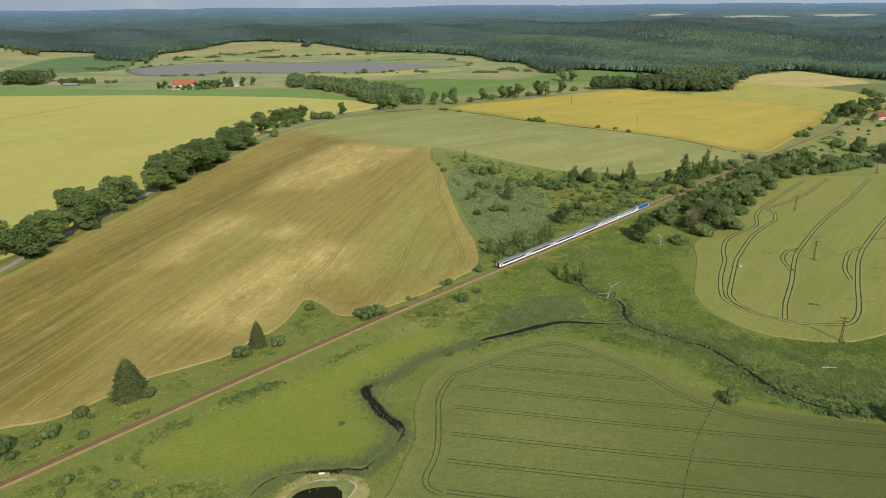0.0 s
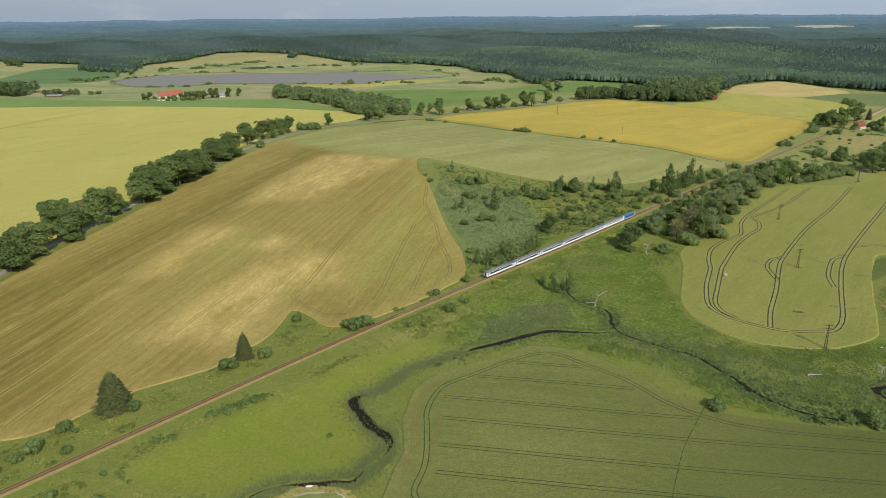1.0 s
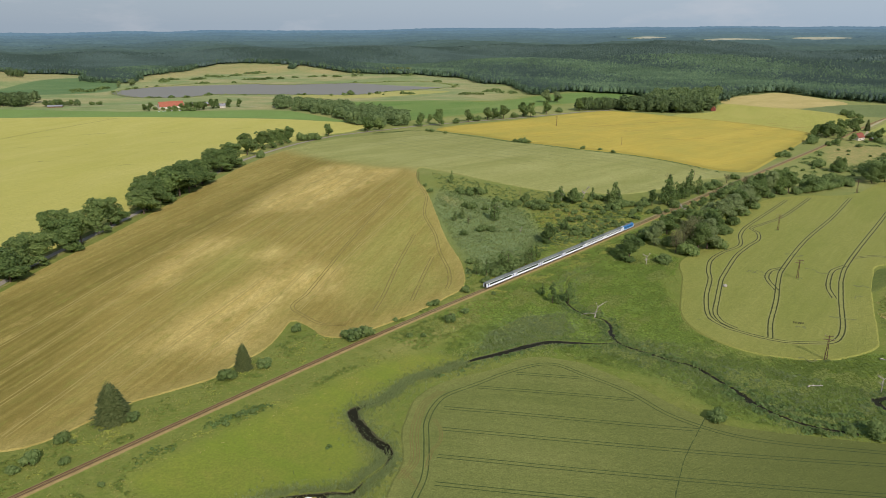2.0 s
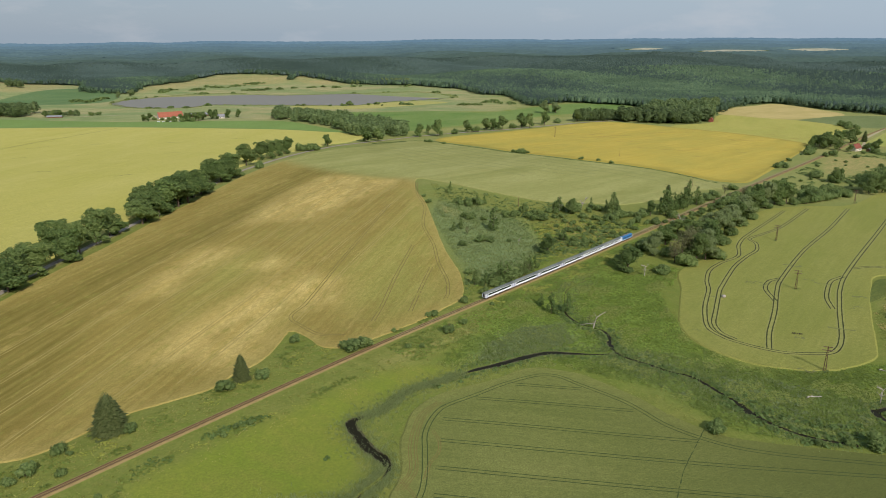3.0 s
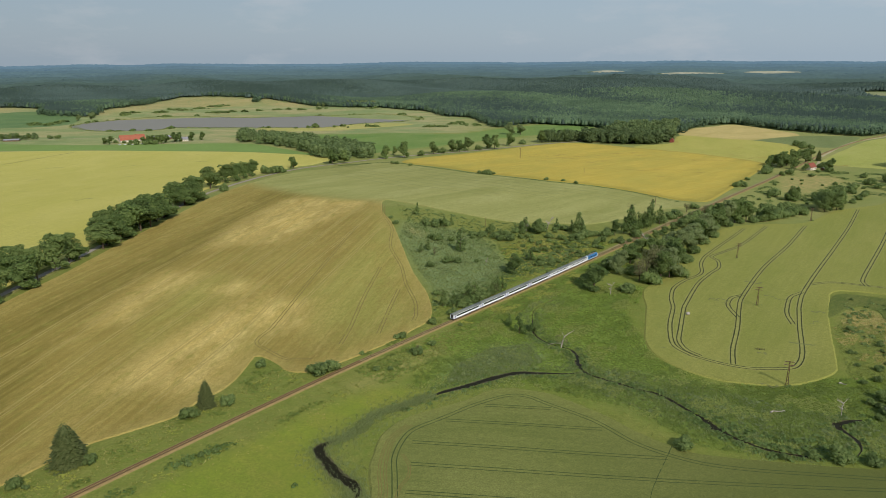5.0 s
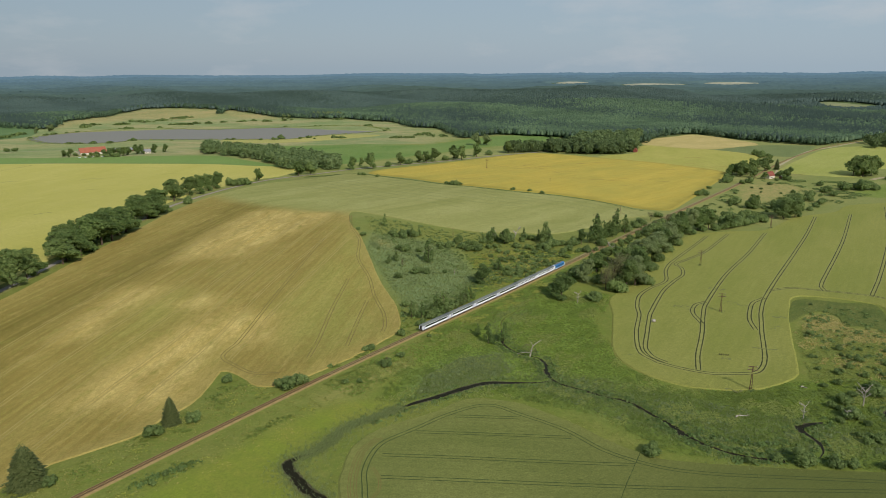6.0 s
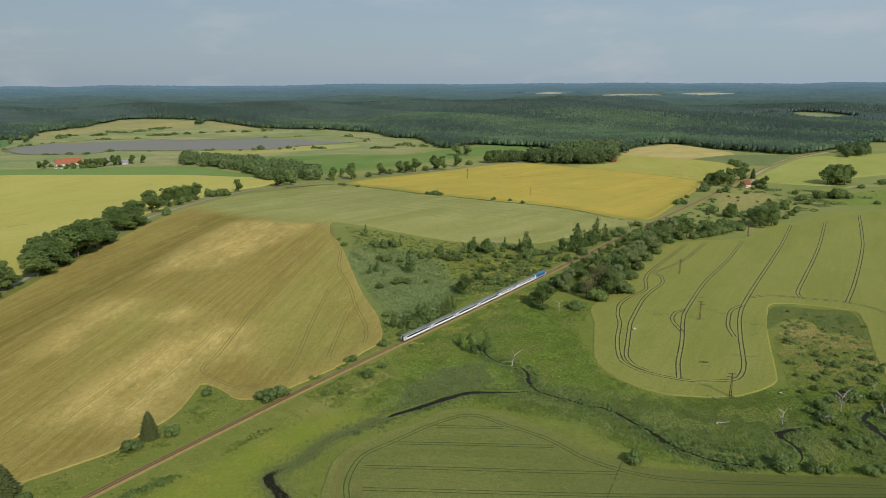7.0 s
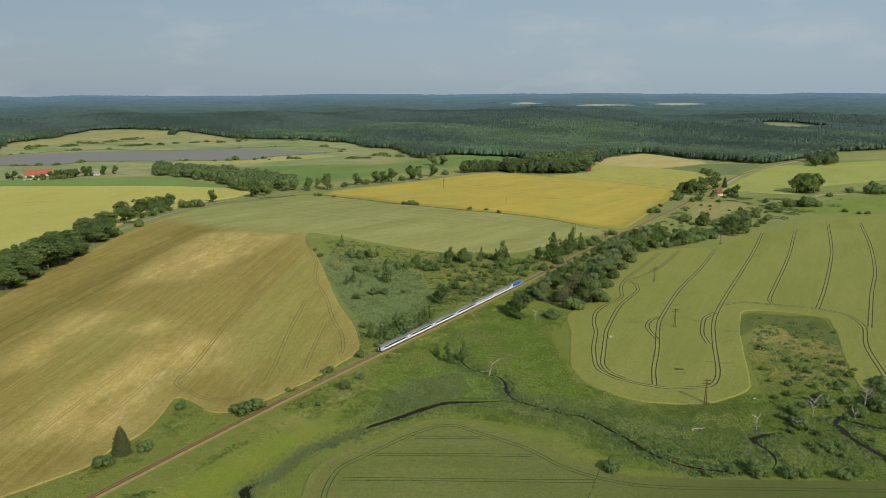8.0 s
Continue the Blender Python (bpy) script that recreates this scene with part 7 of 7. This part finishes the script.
def crowns(name, r0, r1, gap0, gap1, seed, sides, leaf, pine, label):
    """Tree crowns standing close, rounded or pointed, their outlines uneven."""
    rng = np.random.default_rng(seed)
    spots, r = [], r0
    while r < r1:
        gap = gap0 + (gap1 - gap0) * (r - r0) / (r1 - r0)
        n = int(math.radians(88) * r / gap)
        a = np.radians(-38) + (np.arange(n) + rng.uniform(-0.85, 0.85, n)) * math.radians(88) / n
        rr = r + rng.uniform(-0.95, 0.95, n) * gap
        spots.append(np.stack([rr * np.sin(a), rr * np.cos(a), np.full(n, gap)], axis=1))
        r += gap * 0.9
    s = np.concatenate(spots)
    x, y, gap = s.T
    keep = np.hypot(x, y) > forest_edge(x, y) + rng.normal(0, 8, len(x))
    for q in (STRAW_SLOPE, STRAW_SLOPE_B, STRAW_SLOPE_C, FAR_PASTURE):
        keep &= edge_distance(q, x, y) < 4
    for ob in [o for o in scene.objects if o.name.startswith(("far_clearing", "stubble_field", "oat_field", "bean_field"))]:
        c = np.array([v.co[:2] for v in ob.data.vertices])
        keep &= ~((x > c[:, 0].min()) & (x < c[:, 0].max()) & (y > c[:, 1].min()) & (y < c[:, 1].max()) & (np.min((x[:, None] - c[None, :, 0]) ** 2 + (y[:, None] - c[None, :, 1]) ** 2, axis=1) < 38 ** 2))
    keep &= line_distance(rail_line, x, y) > 9
    x, y, gap = x[keep], y[keep], gap[keep]
    n = len(x)
    stand = np.sin(x / 170 + 1) * np.sin(y / 230) + np.sin(x / 67 + y / 91) * 0.6 + rng.normal(0, 0.55, n)
    for kind, sel, mat in (("pine", stand > 0.25, pine), ("leafy", stand <= 0.25, leaf)):
        px, py, g = x[sel], y[sel], gap[sel]
        m = len(px)
        h = rng.uniform(12.5, 15.5, m)
        h += 1.5 * np.sin(px / 83 + 2) * np.sin(py / 57)
        w = np.minimum(g * rng.uniform(0.6, 0.92, m), 13)
        levels = [(0.3, 1.0), (0.76, 0.86)] if kind == "leafy" else [(0.3, 0.9), (0.7, 0.62)]
        v = np.zeros((m, 2 * sides + 1, 3))
        z0 = terrain(px, py)
        for li, (hz, rw) in enumerate(levels):
            for si in range(sides):
                a = si * math.tau / sides + li * 0.6 + rng.uniform(-0.3, 0.3, m)
                k = w * rw * rng.uniform(0.75, 1.2, m)
                v[:, li * sides + si] = np.stack([px + np.cos(a) * k, py + np.sin(a) * k, z0 + h * (hz + rng.uniform(-0.07, 0.07, m))], axis=1)
        v[:, -1] = np.stack([px, py, z0 + h * (0.97 if kind == "leafy" else 1.1)], axis=1)
        f = []
        for si in range(sides):
            b = (si + 1) % sides
            f += [(si, b, si + sides), (b, b + sides, si + sides), (sides + si, sides + b, 2 * sides)]
        faces = (np.array(f)[None] + (np.arange(m) * (2 * sides + 1))[:, None, None]).reshape(-1, 3)
        me = tri_mesh(name, v.reshape(-1, 3), faces, mat)
        me.polygons.foreach_set("use_smooth", [True] * len(me.polygons))
        tagged(new(name, me), label, "forest", kind="stuff")


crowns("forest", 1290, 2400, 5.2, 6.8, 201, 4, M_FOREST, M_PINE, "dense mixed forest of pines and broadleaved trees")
crowns("forest", 2400, 3080, 6.8, 8.6, 202, 4, M_FOREST_HAZE, M_PINE, "dense mixed forest of pines and broadleaved trees")


def edge_trees():
    """The front row of the forest: full leafy crowns down to the ground."""
    rng = np.random.default_rng(301)
    models = []
    for k in range(6):
        lobes = [(0, 0, 0.5, 0.24, 0.24, 0.42)] + [(math.cos(i * 2.4) * 0.17, math.sin(i * 2.4) * 0.17, rng.uniform(0.14, 0.85), 0.15, 0.15, 0.15) for i in range(8)]
        models.append(joined(leaf_cloud(rng, lobes, 46, 0.13, -0.6), core(lobes[:1], 0.85)))
    path = spline(FOREST_EDGE[1:-1], 7.5)
    vs, fs, o = [], [], 0
    spots = np.repeat(path, 2, axis=0) + rng.normal(0, 5, (len(path) * 2, 2)) + np.array([0, 3])
    spots = spots[line_distance(rail_line, spots[:, 0], spots[:, 1]) > 10]
    for px, py in spots:
        v, f = models[rng.integers(6)]
        h, a = rng.uniform(9, 18), rng.uniform(0, math.tau)
        w = h * rng.uniform(0.9, 1.25)
        c, s = math.cos(a), math.sin(a)
        vs.append(np.column_stack([px + (v[:, 0] * c - v[:, 1] * s) * w, py + (v[:, 0] * s + v[:, 1] * c) * w, v[:, 2] * h + float(terrain(px, py))]))
        fs.append(f + o)
        o += len(v)
    tagged(new("forest_edge", tri_mesh("forest_edge", np.concatenate(vs), np.concatenate(fs), M_FOREST)), "leafy broadleaved trees along the forest edge", "forest", kind="stuff")


edge_trees()


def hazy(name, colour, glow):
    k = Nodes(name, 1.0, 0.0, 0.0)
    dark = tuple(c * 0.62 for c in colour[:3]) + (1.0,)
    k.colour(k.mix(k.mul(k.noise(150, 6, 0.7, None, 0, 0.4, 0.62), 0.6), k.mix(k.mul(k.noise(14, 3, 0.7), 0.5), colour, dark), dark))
    # Distance haze is put in as a blue emission on the leaves.
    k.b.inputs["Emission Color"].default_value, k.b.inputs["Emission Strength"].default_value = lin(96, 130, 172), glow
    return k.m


def far_canopy():
    """The closed roof of the far woods, rough with crowns, open at the clearings; bluer with distance by its haze glow.
    """
    rng = np.random.default_rng(210)
    ang, rad = np.radians(np.arange(-38, 50.1, 0.17)), np.arange(3055, 4880, 11.0)
    A, R = np.meshgrid(ang, rad)
    A, R = A + rng.uniform(-0.0012, 0.0012, A.shape), R + rng.uniform(-4, 4, R.shape)
    x, y = (R * np.sin(A)).ravel(), (R * np.cos(A)).ravel()
    up = smooth(0, 14, wooded(x, y))
    z = terrain(x, y) - 1.5 + up * (13 + rng.normal(0, 1.3, len(x)) + 2.0 * np.sin(x / 83 + 2) * np.sin(y / 57))
    na, nr = len(ang), len(rad)
    i, j = np.meshgrid(np.arange(nr - 1), np.arange(na - 1), indexing="ij")
    q = np.stack([i * na + j, i * na + j + 1, (i + 1) * na + j + 1, (i + 1) * na + j], axis=-1).reshape(-1, 4)[:, ::-1]
    q = q[up[q].max(axis=1) > 0.02]
    faces = np.concatenate([q[:, [0, 1, 2]], q[:, [0, 2, 3]]])
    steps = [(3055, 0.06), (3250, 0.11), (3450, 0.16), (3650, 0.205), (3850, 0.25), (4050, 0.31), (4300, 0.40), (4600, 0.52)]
    me = tri_mesh("backdrop", np.stack([x, y, z], axis=1), faces, hazy("hazed_far_woods", lin(84, 100, 84), steps[0][1]))
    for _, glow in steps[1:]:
        me.materials.append(hazy("hazed_far_woods", lin(84, 100, 84), glow))
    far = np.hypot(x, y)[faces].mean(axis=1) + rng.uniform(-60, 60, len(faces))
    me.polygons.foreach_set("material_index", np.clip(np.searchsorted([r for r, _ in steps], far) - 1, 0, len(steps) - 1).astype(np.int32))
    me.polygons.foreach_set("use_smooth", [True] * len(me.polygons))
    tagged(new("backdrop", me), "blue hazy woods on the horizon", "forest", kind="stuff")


far_canopy()

# ---- buildings ----
def house(name, label, x, y, turn, length, width, eaves, ridge, wall_mat, roof_mat, windows):
    h = tagged(new(name), label, "house")
    l2, w2 = length / 2, width / 2
    walls = Geo().add([(sx * l2, sy * w2, z) for z in (-0.5, eaves) for sx, sy in ((-1, -1), (1, -1), (1, 1), (-1, 1))] + [(-l2, 0, ridge - 0.15), (l2, 0, ridge - 0.15)],
                      [(0, 1, 5, 4), (2, 3, 7, 6), (1, 2, 6, 9, 5), (3, 0, 4, 8, 7)])
    part("wall", walls, wall_mat, h)
    slope = (ridge - eaves) / w2
    for side in (-1, 1):
        o = 0.5
        a, b = (side * (w2 + o), eaves - slope * o), (0, ridge)
        part("roof", Geo().prism([a, b, (b[0], b[1] + 0.2), (a[0], a[1] + 0.2)], -l2 - 0.4, l2 + 0.4), roof_mat, h)
        for i in range(windows):
            wx = -l2 + length * (i + 0.5) / windows
            y0, y1 = sorted((side * w2, side * (w2 + 0.06)))
            win = part("window", Geo().box(wx - 0.5, wx + 0.5, y0, y1, 1.0, 2.2), M_GLASS, h)
            part("sill", Geo().box(wx - 0.65, wx + 0.65, y0 - 0.02, y1 + 0.06, 0.9, 0.99), M_PLASTER, win)
    part("chimney", Geo().box(l2 * 0.3 - 0.4, l2 * 0.3 + 0.4, -0.4, 0.4, ridge - 0.6, ridge + 1.0), M_RED_ROOF, h)
    h.matrix_basis = pose(*at_ground(x, y), 0, 0, turn)
    return h


house("farm_barn", "long farm barn with orange tiled roof and pale walls", -487, 1342, 33, 44, 15, 3.8, 12.0, M_PLASTER, M_ORANGE_ROOF, 7)
house("shed", "low grey sheet-roofed farm shed", -440, 1375, 20, 40, 12, 3.5, 6.5, M_WOOD, M_GREY_SHED, 4)
house("farmhouse", "small white farmhouse among trees", -392, 1340, 10, 14, 9, 3.5, 7.5, M_PLASTER, M_GREY_SHED, 3)
house("railway_house", "white house with red tiled roof beside the railway", 560, 912, 25, 12, 9, 4.2, 9.2, M_PLASTER, M_RED_ROOF, 4)
house("shed", "small outbuilding with a grey roof beside the house", 576, 905, 25, 9, 6, 2.6, 4.2, M_WOOD, M_GREY_SHED, 2)
house("barn", "red-roofed barn at the edge of the wood", 494, 1236, 60, 9, 7, 3.5, 7.5, M_RED_ROOF, M_RED_ROOF, 2)
house("shed", "low weathered shed beside a sandy yard", 845, 812, 15, 22, 8, 2.5, 4, M_WOOD, M_GREY_SHED, 2)
house("shed", "long low farm shed in the far pasture", -712, 1362, 12, 26, 8, 2.5, 4.5, M_WOOD, M_GREY_SHED, 3)


def parked_car(x, y, turn, paint):
    c = tagged(new("car"), "small pale car parked by the farm", "car", "cars parked at the farm")
    part("body", Geo().prism([(-0.85, 0.3), (-0.88, 0.85), (-0.7, 0.95), (0.7, 0.95), (0.88, 0.85), (0.85, 0.3)], -2.1, 2.1), paint, c)
    part("cabin", Geo().prism([(-0.72, 0.95), (-0.58, 1.45), (0.58, 1.45), (0.72, 0.95)], -1.3, 1.0), M_GLASS, c)
    for wx in (-1.3, 1.3):
        for wy in (-0.8, 0.8):
            part("wheel", Geo().tube((wx, wy - 0.1, 0.32), (wx, wy + 0.1, 0.32), 0.32, 0.32, 12), M_UNDER, c)
    c.matrix_basis = pose(*at_ground(x, y, 0.1), 0, 0, turn)


for x, y, a in [(-488, 1284, 20), (-480, 1286, 25), (-468, 1288, 15), (-462, 1288, 20), (-452, 1291, 10), (-448, 1292, 30)]:
    parked_car(x, y, a, M_WHITE)

# ---- pylons and poles ----
def pylon(x, y, turn, h=12.5):
    p = tagged(new("pylon"), "rusty lattice power pylon with crossarms in the wheat", "pylon", "power line pylons")
    feet = [(-0.55, -0.4), (0.55, -0.4), (0.55, 0.4), (-0.55, 0.4)]
    for fx, fy in feet:
        part("leg", Geo().tube((fx, fy, -0.3), (fx * 0.25, fy * 0.25, h), 0.11, 0.08, 5), M_STEEL, p)
    for i in range(7):
        z0, z1 = h * i / 7, h * (i + 1) / 7
        k0, k1 = 1 - 0.75 * i / 7, 1 - 0.75 * (i + 1) / 7
        g = Geo()
        for (ax, ay), (bx, by) in zip(feet, feet[1:] + feet[:1]):
            g.tube((ax * k0, ay * k0, z0), (bx * k1, by * k1, z1), 0.045, 0.045, 4)
        part("brace", g, M_STEEL, p)
    for z, r in ((h * 0.84, 2.3), (h * 0.97, 2.0)):
        arm = part("crossarm", Geo().box(-r, r, -0.14, 0.14, z - 0.16, z + 0.1), M_STEEL, p)
        for ix in (-r + 0.15, r - 0.15):
            part("insulator", Geo().tube((ix, 0, z + 0.08), (ix, 0, z + 0.45), 0.1, 0.07, 8), M_DEADWOOD, arm)
    part("footing", Geo().box(-1.2, 1.2, -0.9, 0.9, -0.3, 0.25), M_SAND, p)
    p.matrix_basis = pose(*at_ground(x, y), 0, 0, turn)


for x, y in ((260, 503), (222, 398), (181, 290), (390, 623)):
    pylon(x, y, -20)


pylon(187, 1051, -20, 15)


foot_rng = np.random.default_rng(160)
feet = np.concatenate([np.array(c) + foot_rng.normal(0, 1, (n, 2)) * np.array(spread) for c, n, spread in (((222, 398), 34, (1.6, 1.0)), ((217, 402), 18, (2.2, 1.0)), ((260, 503), 26, (1.8, 1.2)), ((181, 290), 18, (1.3, 1.0)), ((390, 623), 16, (2, 1)))])
mounds("pylon_weeds", feet, 0.35, 0.8, M_BUSH, "dark weeds left standing round the pylon feet", "weeds", 18, 8)


def hurdle(x, y, turn):
    """A low wooden rail fence on five posts, left in the wheat."""
    f = tagged(new("wooden_hurdle"), "short weathered wooden rail fence in the wheat", "fence")
    for i in range(5):
        part("post", Geo().box(-2.3 + i * 1.15 - 0.08, -2.3 + i * 1.15 + 0.08, -0.08, 0.08, -0.3, 1.5 + 0.1 * (i % 2)), M_FENCE, f)
    for z in (0.75, 1.2):
        part("rail", Geo().box(-2.45, 2.45, 0.08, 0.14, z - 0.09, z + 0.09), M_FENCE, f)
    f.matrix_basis = pose(*at_ground(x, y), 0, 0, turn)


hurdle(189, 331, -20)


def pole(x, y, h):
    p = tagged(new("utility_pole"), "weathered wooden utility pole standing in the field", "pole", "wooden utility poles")
    part("post", Geo().tube((0, 0, -0.3), (0, 0, h), 0.2, 0.14, 8), M_WOOD, p)
    part("crossarm", Geo().box(-1.1, 1.1, -0.08, 0.08, h - 0.7, h - 0.55), M_WOOD, p)
    p.matrix_basis = pose(*at_ground(x, y), 0, 0, 30)


for x, y, h in ((233, 855, 11), (268, 701, 10), (78, 606, 9), (245, 620, 12)):
    pole(x, y, h)


def stone(x, y, size):
    rng = np.random.default_rng(int(x * 3 + y))
    v, f = core([(0, 0, size * 0.3, size, size * 0.8, size * 0.6)], 1.0)
    v = v * rng.uniform(0.85, 1.15, v.shape)
    ob = tagged(new("boulder", tri_mesh("boulder", v, f, M_DEADWOOD)), "pale boulder standing in the wheat", "boulder")
    ob.matrix_basis = pose(*at_ground(x, y, 0.5), 0, 0, rng.uniform(0, 180))


stone(173, 386, 1.7)


def log(x, y, turn, length):
    """A bent, broken trunk with stubs of boughs, half sunk in the herbs."""
    g, rng = Geo(), np.random.default_rng(int(length * 10))
    knots = [Vector((length * (i / 5 - 0.5), 0.5 * math.sin(i * 1.1), 0.35 + 0.12 * math.sin(i * 1.9))) for i in range(6)]
    for i, (a, b) in enumerate(zip(knots, knots[1:])):
        g.tube(a, b, 0.34 - 0.045 * i, 0.31 - 0.045 * i, 7)
    for i in (1, 2, 3, 4):
        way = Vector((rng.uniform(0.2, 0.9), rng.choice((-1, 1)) * rng.uniform(0.5, 1.0), rng.uniform(0.2, 0.9))) * length * 0.16
        g.tube(knots[i], knots[i] + way, 0.11, 0.03, 5)
    ob = new("fallen_log", g.mesh("fallen_log", M_DEADWOOD))
    tagged(ob, "bleached fallen tree trunk in the marsh", "log").matrix_basis = pose(*at_ground(x, y, 0.1), 0, 0, turn)


log(163, 265, 10, 7)
log(207, 288, -30, 3)

# ---- sleepers ----
sleeper_mesh = Geo().box(-0.13, 0.13, -1.3, 1.3, -0.1, 0.06).mesh("sleeper", M_SLEEPER)
near_from = float(np.interp(-150, rail_line[:, 0], rail_len))
for i in range(300):
    ob = new("sleeper", sleeper_mesh)
    ob.parent = railway
    x, y, z, a = on_rail(near_from + i * 0.65)
    ob.matrix_basis = pose(x, y, z + BED, 0, 0, a)
g = Geo()
s = near_from + 300 * 0.65
while s < rail_len[-1] - 1150:
    x, y, z, a = on_rail(s)
    c, d = math.cos(radians(a)), math.sin(radians(a))
    g.add([(x + c * u - d * w, y + d * u + c * w, z + BED + 0.05) for u, w in ((-0.13, -1.3), (0.13, -1.3), (0.13, 1.3), (-0.13, 1.3))], [(0, 1, 2, 3)])
    s += 0.65
tagged(part("far_sleepers", g, M_SLEEPER_OLD, railway), kind="stuff")
